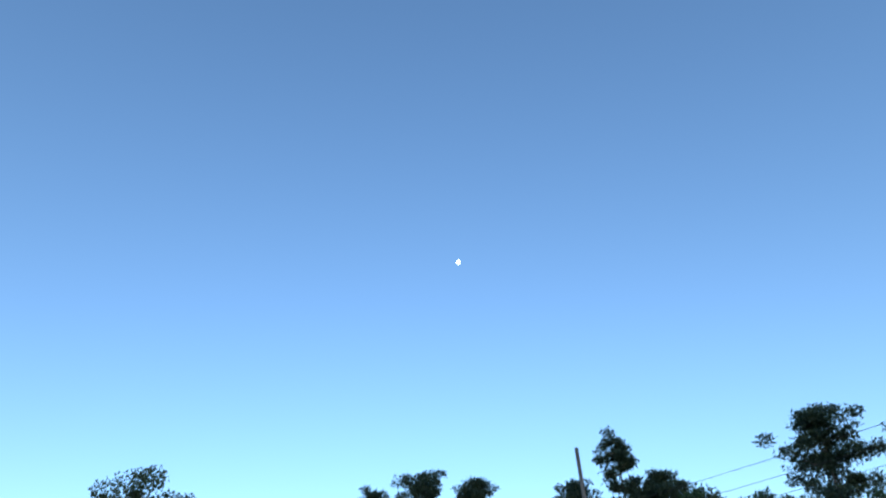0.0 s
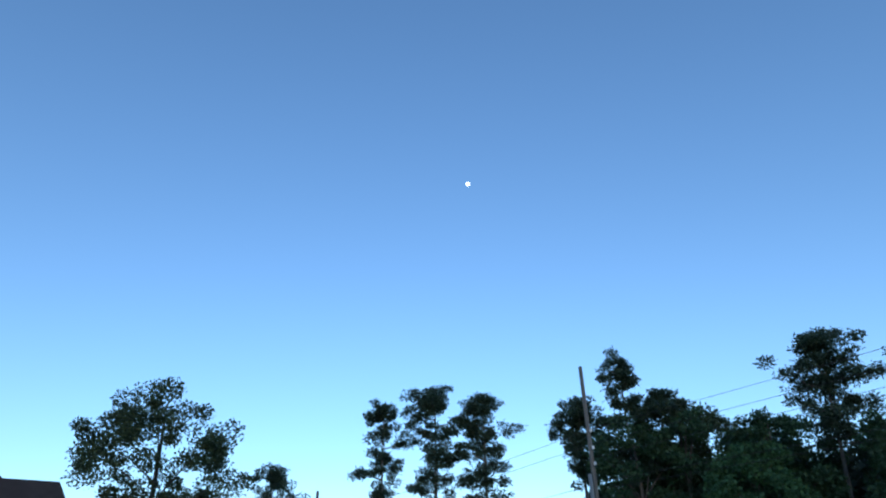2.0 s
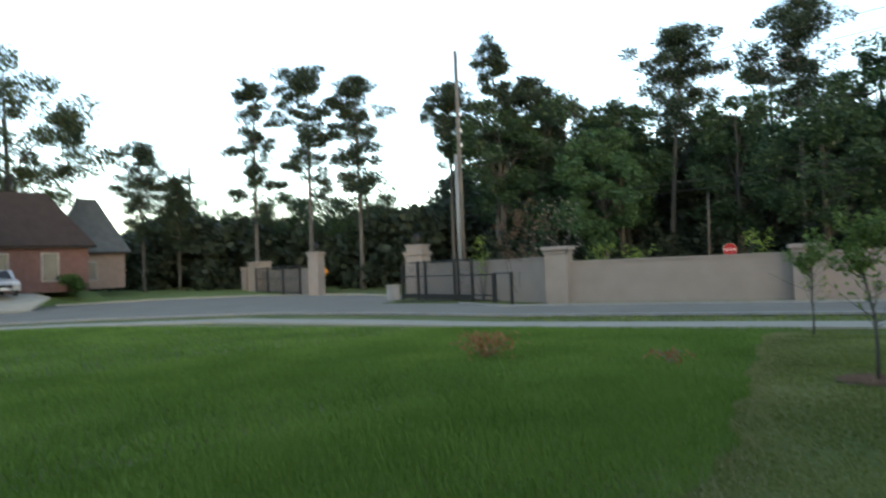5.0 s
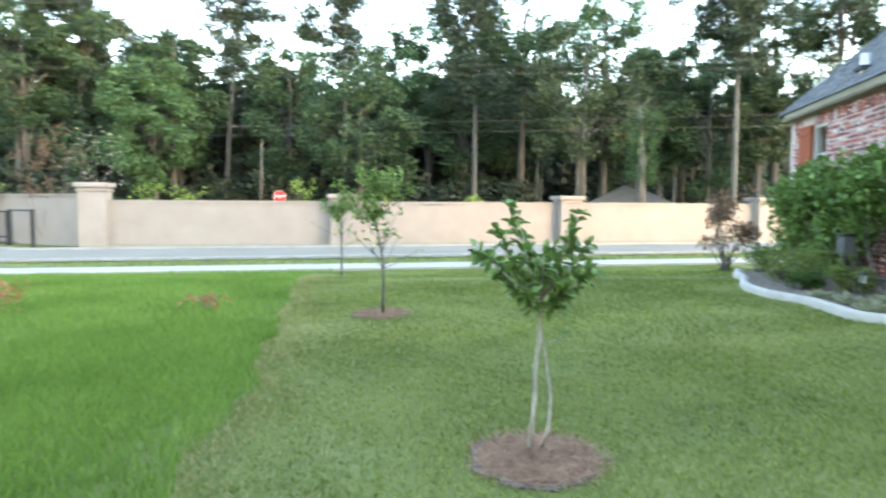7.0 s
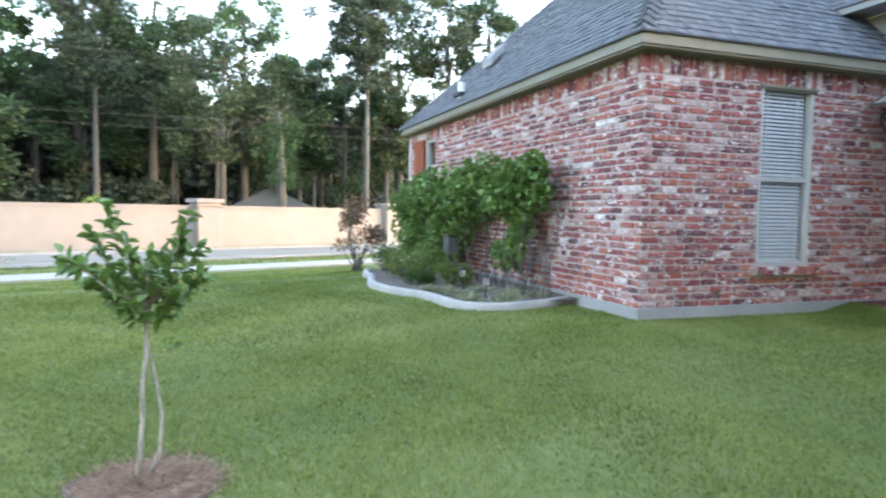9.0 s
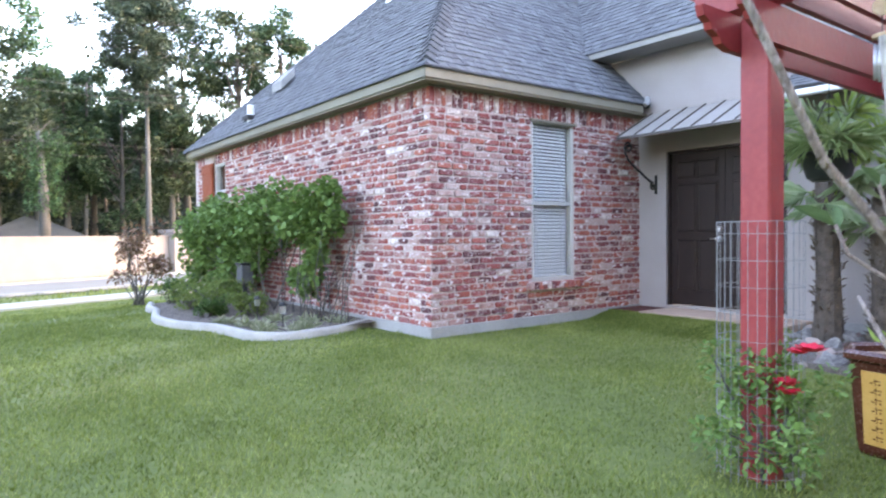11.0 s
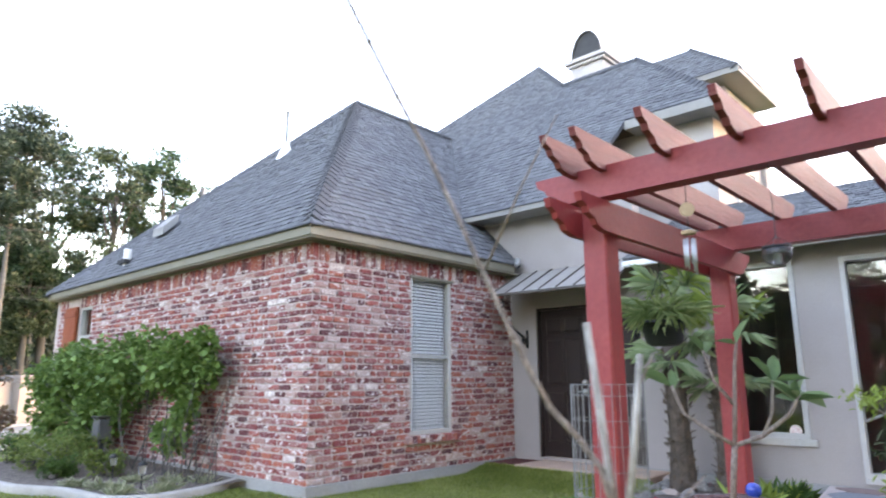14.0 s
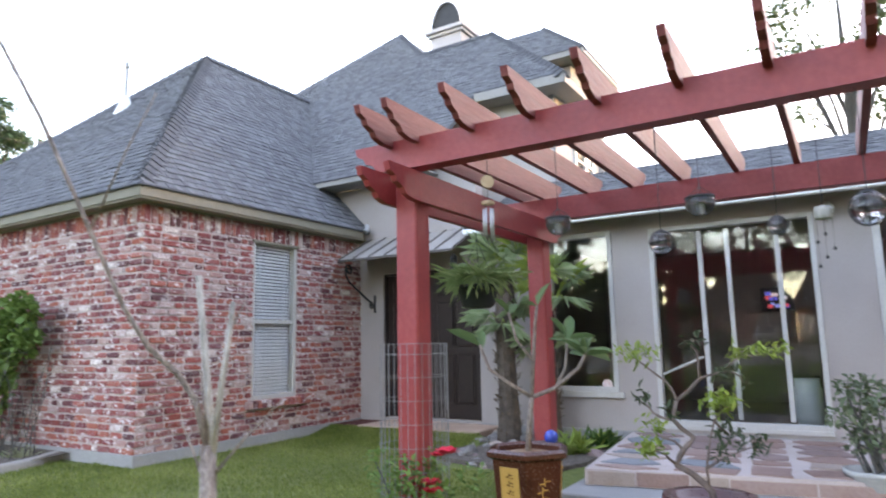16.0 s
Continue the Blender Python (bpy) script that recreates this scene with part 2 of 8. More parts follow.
# ================= building helpers =================
class Geo:
    """Vertices and faces of one mesh, put together from simple solids."""

    def __init__(self):
        self.v, self.f = [], []

    def add(self, verts, faces):
        o = len(self.v)
        self.v += [tuple(p) for p in verts]
        self.f += [tuple(i + o for i in q) for q in faces]
        return self

    def box(self, x0, x1, y0, y1, z0, z1, c=0.0):
        """A box, its upright and level edges cut off by c."""
        if c <= 0:
            v = [(x, y, z) for z in (z0, z1) for x, y in ((x0, y0), (x1, y0), (x1, y1), (x0, y1))]
            return self.add(v, [(3, 2, 1, 0), (4, 5, 6, 7), (0, 1, 5, 4), (1, 2, 6, 5), (2, 3, 7, 6), (3, 0, 4, 7)])
        b = bmesh.new()
        bmesh.ops.create_cube(b, size=1, matrix=Matrix.LocRotScale(((x0 + x1) / 2, (y0 + y1) / 2, (z0 + z1) / 2), None, (x1 - x0, y1 - y0, z1 - z0)))
        bmesh.ops.bevel(b, geom=b.edges[:], offset=c, segments=1, affect="EDGES")
        b.verts.index_update()
        self.add([v.co[:] for v in b.verts], [[v.index for v in f.verts] for f in b.faces])
        b.free()
        return self

    def slab(self, pts, thick, down=(0, 0, -1)):
        """A flat polygon with thickness along down."""
        n, d = len(pts), Vector(down) * thick
        v = [Vector(p) for p in pts] + [Vector(p) + d for p in pts]
        return self.add(v, [tuple(range(n)), tuple(range(2 * n - 1, n - 1, -1))] + [(i, i + n, (i + 1) % n + n, (i + 1) % n) for i in range(n)])

    def tube(self, pts, radii, n=6, caps=True):
        pts = [Vector(p) for p in pts]
        rings = []
        for i, p in enumerate(pts):
            d = (pts[min(i + 1, len(pts) - 1)] - pts[max(i - 1, 0)]).normalized()
            a = d.orthogonal().normalized() if i == 0 else (rings[-1][1] - rings[-1][1].project(d)).normalized()
            rings.append((p, a, d.cross(a), float(radii[i] if hasattr(radii, "__len__") else radii)))
        v = [p + r * (math.cos(2 * math.pi * k / n) * a + math.sin(2 * math.pi * k / n) * b) for p, a, b, r in rings for k in range(n)]
        f = [(i * n + k, i * n + (k + 1) % n, (i + 1) * n + (k + 1) % n, (i + 1) * n + k) for i in range(len(pts) - 1) for k in range(n)]
        if caps:
            f += [tuple(range(n - 1, -1, -1)), tuple((len(pts) - 1) * n + k for k in range(n))]
        return self.add(v, f)

    def lathe(self, x, y, profile, n=16, turn=0.0):
        """profile: (radius, z) from the bottom up."""
        v = [(x + r * math.cos(turn + 2 * math.pi * k / n), y + r * math.sin(turn + 2 * math.pi * k / n), z) for r, z in profile for k in range(n)]
        f = [(i * n + k, i * n + (k + 1) % n, (i + 1) * n + (k + 1) % n, (i + 1) * n + k) for i in range(len(profile) - 1) for k in range(n)]
        f += [tuple(range(n - 1, -1, -1)), tuple((len(profile) - 1) * n + k for k in range(n))]
        return self.add(v, f)

    def ball(self, x, y, z, r, sz=1.0, n=8):
        prof = [(r * math.sin(math.pi * i / n) + 1e-4, z - r * sz * math.cos(math.pi * i / n)) for i in range(n + 1)]
        return self.lathe(x, y, prof, n * 2)

    def mesh(self, name):
        me = bpy.data.meshes.new(name)
        me.from_pydata(self.v, [], self.f)
        me.update()
        return me


def np_mesh(name, verts, faces):
    """A mesh from arrays: verts n x 3, faces m x 3 or m x 4."""
    me = bpy.data.meshes.new(name)
    k = faces.shape[1]
    me.vertices.add(len(verts))
    me.vertices.foreach_set("co", np.ascontiguousarray(verts, dtype=np.float32).ravel())
    me.loops.add(faces.size)
    me.loops.foreach_set("vertex_index", np.ascontiguousarray(faces, dtype=np.int32).ravel())
    me.polygons.add(len(faces))
    me.polygons.foreach_set("loop_start", np.arange(len(faces), dtype=np.int32) * k)
    me.update(calc_edges=True)
    return me


def thing(name, x, y, z, label, category, group="", kind=""):
    ob = new(name)
    ob.empty_display_size = 0.1
    ob.matrix_basis = pose(x, y, z)
    return tagged(ob, label, category, group, kind)


def part(name, geo, mat, parent=None, label="", kind="", smooth=False):
    """One mesh object; its coordinates are the world's, whatever its parent."""
    me = geo.mesh(name) if isinstance(geo, Geo) else geo
    if not me.materials:
        me.materials.append(mat)
    if smooth:
        me.polygons.foreach_set("use_smooth", [True] * len(me.polygons))
    ob = new(name, me)
    if parent:
        ob.parent = parent
        if parent.parent is None:
            ob.matrix_parent_inverse = parent.matrix_basis.inverted()
    return tagged(ob, label, "", "", kind)


def structure(name, geo, mat, label, category):
    return tagged(part(name, geo, mat), label, category, "", "structure")


def clamp(v, a=0.0, b=1.0):
    return max(a, min(b, v))


ROAD_N, ROAD_D = Vector((-0.399, 0.917, 0)), Vector((0.917, 0.399, 0))


def along(u, s, z=0.0):
    """A point of the street's own frame: u along it, s across it."""
    p = ROAD_D * u + ROAD_N * s
    return (p.x, p.y, z)


def ground_z(x, y):
    """The lawn falls gently from the house to the street."""
    def off(x0, y0, y1):
        return math.hypot(max(x0 - x, 0), max(y0 - y, 0, y - y1))
    d = min(off(0, 0, 7.9), off(3.55, -14, 7.9))
    s = clamp((-0.399 * x + 0.917 * y - 4) / 8)
    return -0.5 * max(min(1, d / 16), s * s * (3 - 2 * s))


# ================= ground, street and garden wall =================
def build_ground():
    ax = np.concatenate([[-1500, -700, -350, -200, -140], np.arange(-110, -40, 5), np.arange(-40, -14, 1.0), np.arange(-14, 8, 0.4), np.arange(8, 40, 4), [45, 60, 90, 140, 250, 500, 1500]])
    ay = np.concatenate([[-1500, -600, -250, -120, -70, -45], np.arange(-30, -12, 2), np.arange(-12, 14, 0.4), np.arange(14, 60, 2), [65, 80, 110, 160, 300, 700, 1500]])
    v = np.array([(x, y, ground_z(x, y) + 0.012 * noise.noise((x * 0.8, y * 0.8, 0))) for y in ay for x in ax])
    nx = len(ax)
    i = (np.arange(len(ay) - 1)[:, None] * nx + np.arange(nx - 1)[None]).ravel()
    g = structure("ground", np_mesh("ground", v, np.stack([i, i + 1, i + 1 + nx, i + nx], 1)), M_GROUND, "mown green lawn sloping gently to the street", "lawn")
    g.data.polygons.foreach_set("use_smooth", [True] * len(g.data.polygons))
    f = Geo().slab([along(-22, 24, -0.46), along(160, 24, -0.46), along(160, 60, -0.46), along(-22, 60, -0.46)], 0.02).slab([along(-200, 60, -0.46), along(160, 60, -0.46), along(160, 220, -0.46), along(-200, 220, -0.46)], 0.02)
    structure("forest_floor", f, M_FOREST, "dark leaf litter under the pine wood", "ground")


build_ground()
Z0 = -0.5


def ribbon(inner, outer, z, thick):
    g = Geo()
    for a, b, c, d in zip(inner, inner[1:], outer[1:], outer):
        g.slab([(*a, z), (*b, z), (*c, z), (*d, z)], thick)
    return g


# near edge of the footpath, its far edge, the road's two edges; straight, then bending past the gate
W0 = [along(60, 11.9)[:2], along(-12, 11.9)[:2], (-20.5, 4.9), (-26.5, 3.0), (-31.5, -1.2), (-36, -8), (-39, -20), (-40, -45)]
W1 = [along(60, 13.2)[:2], along(-12.5, 13.2)[:2], (-21.0, 6.2), (-27.5, 4.2), (-32.6, -0.4), (-37.3, -7.6), (-40.3, -20), (-41.3, -45)]
R0 = [along(60, 15.2)[:2], along(-13.4, 15.2)[:2], (-21.6, 8.2), (-28.6, 6.1), (-34.2, 1.0), (-39.2, -6.8), (-42.2, -20), (-43.2, -45)]
R1 = [along(60, 19.9)[:2], along(-15, 19.9)[:2], (-25.0, 13.2), (-34.5, 11.0), (-42.0, 4.6), (-46, -5.0), (-48.4, -20), (-49.4, -45)]
structure("pavement", ribbon(W0, W1, Z0 + 0.05, 0.08), M_WALK, "pale concrete footpath along the street", "footpath")
structure("road", ribbon(R0, R1, Z0 + 0.03, 0.05), M_ROAD, "grey concrete residential street", "road")
spur = [(-29.5, 12.3), (-33.0, 16.6), (-40.3, 18.4), (-47.0, 17.4), (-52.5, 15.6), (-57.0, 11.0), (-58.0, 4.0), (-45.9, -4.6), (-42.0, 4.6), (-34.5, 11.0)]
structure("driveway", Geo().slab([(x, y, Z0 + 0.034) for x, y in spur], 0.05), M_ROAD, "grey concrete apron before the entrance gate", "driveway")
edge = spur[1:7]
structure("kerb", ribbon(edge, [(x - 0.1, y + 0.25) for x, y in edge], Z0 + 0.12, 0.16), M_WALK, "pale kerb round the entrance apron", "kerb")
for nm, e, w in (("kerb", R0, 0.14), ("kerb", R1[:3], -0.14)):
    other = [(x + w * ROAD_N.x, y + w * ROAD_N.y) for x, y in e]
    structure(nm, ribbon(e, other, Z0 + 0.10, 0.14), M_CONCRETE, "low concrete kerb beside the street", "kerb")


def wall_run(a, b, h, z0=Z0):
    """A stucco wall from a to b with a coping and a base course."""
    a, b = Vector((*a, 0)), Vector((*b, 0))
    d = (b - a).normalized()
    n = Vector((-d.y, d.x, 0))

    def strip(w, lo, hi):
        return Geo().slab([tuple(a + n * w) [:2] + (hi,), tuple(a - n * w)[:2] + (hi,), tuple(b - n * w)[:2] + (hi,), tuple(b + n * w)[:2] + (hi,)], hi - lo)
    return strip(0.12, z0 - 0.1, z0 + h - 0.09), strip(0.17, z0 + h - 0.09, z0 + h), strip(0.16, z0 - 0.1, z0 + 0.16)


def pier(x, y, h, w, parent, turn, z0=Z0, crown=False):
    def sq(w, lo, hi):
        g = Geo().box(-w / 2, w / 2, -w / 2, w / 2, lo, hi, 0.02)
        c, s = math.cos(turn), math.sin(turn)
        g.v = [(x + c * p[0] - s * p[1], y + s * p[0] + c * p[1], p[2]) for p in g.v]
        return g
    body = sq(w, z0 - 0.1, z0 + h - 0.16)
    part("pier", body, M_WALLSTUCCO, parent)
    part("pier_cap", sq(w + 0.2, z0 + h - 0.16, z0 + h), M_WALLSTUCCO, parent)
    part("pier_neck", sq(w + 0.1, z0 + h - 0.30, z0 + h - 0.22), M_WALLSTUCCO, parent)
    if crown:
        part("pier_top", sq(w - 0.1, z0 + h, z0 + h + 0.32), M_WALLSTUCCO, parent)
        part("pier_crown", sq(w + 0.04, z0 + h + 0.32, z0 + h + 0.42), M_WALLSTUCCO, parent)


ROAD_TURN = math.atan2(ROAD_D.y, ROAD_D.x)


def garden_wall():
    t = thing("garden_wall", *along(-6, 21.5, Z0), "long cream stucco boundary wall with coping and square piers", "wall", kind="structure")
    us = [-13.05, -4.5, 4.6, 13.7, 23.0, 32.0]
    for u, v in zip(us, us[1:]):
        body, coping, base = wall_run(along(u, 21.5)[:2], along(v, 21.5)[:2], 1.66)
        part("wall_panel", body, M_WALLSTUCCO, t)
        part("coping", coping, M_WALLSTUCCO, t)
        part("base_course", base, M_WALLSTUCCO, t)
    body, coping, base = wall_run((-33.6, 17.9), along(us[0], 21.5)[:2], 1.88)
    for nm, g in (("wall_panel", body), ("coping", coping), ("base_course", base)):
        part(nm, g, M_WALLSTUCCO, t)
    for i, u in enumerate(us):
        pier(*along(u, 21.45)[:2], 2.25 if i == 0 else 1.92, 0.9, t, ROAD_TURN)
    return t


garden_wall()

# the grass beyond the entrance rises gently to the edge of the wood
near = [(-66, 5.5), (-61, 8.6), (-54.8, 13.2), (-51.8, 16.8), (-53.2, 22), (-50, 30)]
far = [(-112, 2), (-106, 16), (-100, 32), (-92, 44), (-80, 55), (-66, 62)]
verge = Geo()
for i in range(5):
    rows = [[(a[0] + (b[0] - a[0]) * k / 4, a[1] + (b[1] - a[1]) * k / 4, Z0 + 0.05 + 1.15 * (k / 4) ** 1.3) for k in range(5)] for a, b in ((near[i], far[i]), (near[i + 1], far[i + 1]))]
    for k in range(4):
        verge.add([rows[0][k], rows[1][k], rows[1][k + 1], rows[0][k + 1]], [(3, 2, 1, 0)])
M_VERGE = material("far_verge_grass", [(0.08, 0.12, 0.03), (0.12, 0.17, 0.045), (0.17, 0.21, 0.07)], 1.0, 0.4, 9, 0.4)
structure("far_verge", verge, M_VERGE, "mown green verge beyond the entrance gate", "lawn")


# ================= house =================
H, SLAB = 2.68, 0.12
K = 0.992
EAVE = 2.82
COURSE, MODULE = 0.0735, 0.213
RNG = random.Random(5)
house = thing("house", 4, 2, 0, "reclaimed brick wing joined to a taller stucco house under grey shingles", "house")


def pieces_frame(axis):
    """Maps (along, up, out) of a wall to the world: the front faces -y, the side faces -x."""
    return (lambda a, z, o: (a, -o, z)) if axis == "front" else (lambda a, z, o: (-o, a, z))


def brick_verts(at, a0, a1, z0, z1, out, rng):
    """A worn brick without its back: 16 vertices, uneven in outline and depth."""
    j = lambda k: rng.uniform(-k, k)
    c = min(0.3 * (a1 - a0), 0.3 * (z1 - z0), rng.uniform(0.008, 0.018))
    ring = [(a0 + c, z0), (a1 - c, z0), (a1, z0 + c), (a1, z1 - c), (a1 - c, z1), (a0 + c, z1), (a0, z1 - c), (a0, z0 + c)]
    ring = [(a + j(0.0035), z + j(0.0035)) for a, z in ring]
    ma, mz = (a0 + a1) / 2, (z0 + z1) / 2
    tilt = [j(0.004) for _ in range(2)]
    v = [at(a, z, 0.0) for a, z in ring]
    for a, z in ring:
        v.append(at(a + (0.005 if a < ma else -0.005), z + (0.004 if z < mz else -0.004), out + j(0.002) + tilt[0] * (1 if a < ma else -1) + tilt[1] * (0.5 if z < mz else -0.5)))
    return v


BRICK_F = [tuple(range(8, 16))] + [(k, (k + 1) % 8, 8 + (k + 1) % 8, 8 + k) for k in range(8)]


def brick_wall(axis, length, openings, wall_part, near):
    """Running bond with a soldier course on top; the pieces between near[0] and near[1] are objects of their own."""
    at, rest, made = pieces_frame(axis), Geo(), 0
    flip = axis != "front"
    faces = [tuple(reversed(q)) for q in BRICK_F] if flip else BRICK_F
    rows = [(SLAB + i * COURSE, SLAB + (i + 1) * COURSE - 0.017, i) for i in range(32)]
    todo = []
    for z0, z1, i in rows:
        a = (-0.5 * MODULE if i % 2 else 0.0) + RNG.uniform(-0.012, 0.012)
        while a < length:
            w = MODULE * RNG.uniform(0.93, 1.07)
            if RNG.random() < 0.12:
                w *= 0.5
            a0, a1 = max(a, -0.011), min(a + w - 0.018, length)
            if a1 - a0 > 0.03:
                todo.append((a0, a1, z0, z1))
            a += w
    a = 0.0
    while a < length:
        todo.append((a, min(a + 0.062, length), SLAB + 32 * COURSE, H))
        a += 0.075
    for a0, a1, z0, z1 in todo:
        cut = [(a0, a1)]
        for o0, o1, p0, p1 in openings:
            if z1 > p0 and z0 < p1:
                cut = [q for c in cut for q in ((c[0], min(c[1], o0)), (max(c[0], o1), c[1])) if q[1] - q[0] > 0.02]
        for c0, c1 in cut:
            v = brick_verts(at, c0, c1, z0, z1, 0.012 + RNG.uniform(-0.004, 0.005), RNG)
            if near[0] <= c0 <= near[1] and z0 > near[2] and made < 300:
                part("brick", Geo().add(v, faces), M_BRICK, wall_part)
                made += 1
            else:
                rest.add(v, faces)
    part("brickwork", rest, M_BRICKS, wall_part, kind="stuff")


WX0, WX1, WZ0, WZ1 = 1.478, 2.226, 0.53, 2.47
SY0, SY1, SZ0 = 6.42, 6.98, 1.35
LEN_S = 8.05


def masonry():
    front = Geo()
    for x0, x1, z0, z1 in ((0.0, WX0, -0.3, H), (WX1, 3.55, -0.3, H), (WX0, WX1, -0.3, WZ0), (WX0, WX1, WZ1, H)):
        front.box(x0, x1, 0.0, 0.22, z0, z1)
    f = part("front_wall", front, M_MORTAR, house, "reclaimed brick wall in reds, purples and chalky white")
    side = Geo()
    for y0, y1, z0, z1 in ((0.22, SY0, -0.6, H), (SY1, LEN_S, -0.6, H), (SY0, SY1, -0.6, SZ0), (SY0, SY1, WZ1, H)):
        side.box(0.0, 0.22, y0, y1, z0, z1)
    s = part("side_wall", side, M_MORTAR, house, "reclaimed brick wall in reds, purples and chalky white")
    part("back_wall", Geo().box(0, 10, LEN_S, LEN_S + 0.2, -0.6, H), M_MORTAR, house)
    plinth = Geo().box(-0.03, 3.55, -0.03, -0.001, -0.4, SLAB, 0.006).box(-0.03, -0.001, 0.0, LEN_S, -0.7, SLAB, 0.006)
    part("plinth", plinth, M_CONCRETE, house, "grey concrete slab edge")
    return f, s


front_wall, side_wall = masonry()


def sash_window(name, axis, a0, a1, z0, z1, meeting, slats, parent):
    at = pieces_frame(axis)

    def bar(a, b, lo, hi, o0, o1, c=0.004):
        p, q = at(a, lo, o0), at(b, hi, o1)
        return Geo().box(*sorted((p[0], q[0])), *sorted((p[1], q[1])), *sorted((p[2], q[2])), c)
    w = part(name, bar(a0, a1, z1 - 0.045, z1, -0.09, -0.005), M_FRAME, parent, "white vinyl single-hung sash window with closed blinds" if slats else "narrow sash window with dark panes")
    for a, b, lo, hi in ((a0, a0 + 0.045, z0, z1 - 0.045), (a1 - 0.045, a1, z0, z1 - 0.045), (a0 + 0.045, a1 - 0.045, z0, z0 + 0.05)):
        part("window_frame", bar(a, b, lo, hi, -0.09, -0.005), M_FRAME, w)
    part("meeting_rail", bar(a0 + 0.045, a1 - 0.045, meeting - 0.025, meeting + 0.025, -0.075, -0.02), M_FRAME, w)
    for lo, hi, o in ((z0 + 0.05, meeting - 0.025, -0.05), (meeting + 0.025, z1 - 0.045, -0.065)):
        pane = part("pane", bar(a0 + 0.045, a1 - 0.045, lo, hi, o, o + 0.005, 0), M_GLASS, w)
        pane.visible_shadow = False
    for i in range(slats):
        z = z0 + 0.07 + (z1 - z0 - 0.13) * i / (slats - 1)
        p, q = a0 + 0.05, a1 - 0.05
        pitch = (z1 - z0 - 0.13) / (slats - 1)
        g = Geo().slab([at(p, z - pitch * 0.385, -0.076), at(q, z - pitch * 0.385, -0.076), at(q, z + pitch * 0.385, -0.112), at(p, z + pitch * 0.385, -0.112)], 0.003, (0, 0, -1))
        part("blind_slat", g, M_BLIND, w)
    for a in (a0 + 0.22 * (a1 - a0), a1 - 0.22 * (a1 - a0)) if slats else ():
        part("blind_tape", bar(a - 0.008, a + 0.008, z0 + 0.05, z1 - 0.05, -0.074, -0.072, 0), M_BLIND, w)
    # dark sheet standing for the unlit room behind the panes
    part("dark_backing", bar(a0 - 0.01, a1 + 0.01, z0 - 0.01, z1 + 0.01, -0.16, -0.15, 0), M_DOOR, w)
    return w


sash_window("window", "front", WX0, WX1, WZ0, WZ1, 1.47, 44, house)
sash_window("window", "side", SY0, SY1, SZ0, WZ1, 1.95, 0, house)
for i in range(13):
    x = WX0 - 0.09 + i * 0.072
    part("sill_brick", Geo().box(x, x + 0.066, -0.085, 0.05, WZ0 - 0.095, WZ0 - 0.008, 0.006), M_BRICK, house)
part("lintel", Geo().box(WX0 - 0.02, WX1 + 0.02, -0.03, 0.05, WZ1 - 0.03, WZ1, 0.004), M_FASCIA, house)


def shutter():
    g = part("shutter", Geo().box(-0.055, -0.02, 7.02, 7.62, 1.3, 2.5, 0.006), M_SHUTTER, house, "orange-stained board and batten shutter")
    for k in range(4):
        part("shutter_board", Geo().box(-0.068, -0.056, 7.03 + k * 0.147, 7.03 + k * 0.147 + 0.138, 1.31, 2.49, 0.004), M_SHUTTER, g)
    for z in (1.45, 2.32):
        part("batten", Geo().box(-0.085, -0.068, 7.04, 7.6, z, z + 0.09, 0.005), M_SHUTTER, g)


shutter()


# ---- eaves and roofs of the wing
OV = 0.17
YB = 8.25
def eaves():
    part("fascia", Geo().box(-OV - 0.02, 3.40, -OV - 0.02, -OV, H + 0.02, EAVE, 0.005), M_FASCIA, house, "khaki painted fascia board")
    part("fascia", Geo().box(-OV - 0.02, -OV, -OV, YB, H + 0.02, EAVE, 0.005), M_FASCIA, house)
    part("soffit", Geo().box(-OV, 3.54, -OV, -0.02, H + 0.0, H + 0.02).box(-OV, -0.02, -0.02, YB, H + 0.0, H + 0.02), M_FASCIA, house)
    part("frieze", Geo().box(-0.04, 3.54, -0.04, -0.018, H - 0.022, H).box(-0.04, -0.018, -0.018, LEN_S, H - 0.022, H), M_FASCIA, house)


eaves()


def clip_span(poly, v):
    """Where the level line v crosses a polygon of (u, v): its spans."""
    xs = sorted((x1 - x0) * (v - y0) / (y1 - y0) + x0 for (x0, y0), (x1, y1) in zip(poly, poly[1:] + poly[:1]) if (y0 > v) != (y1 > v))
    return list(zip(xs[::2], xs[1::2]))


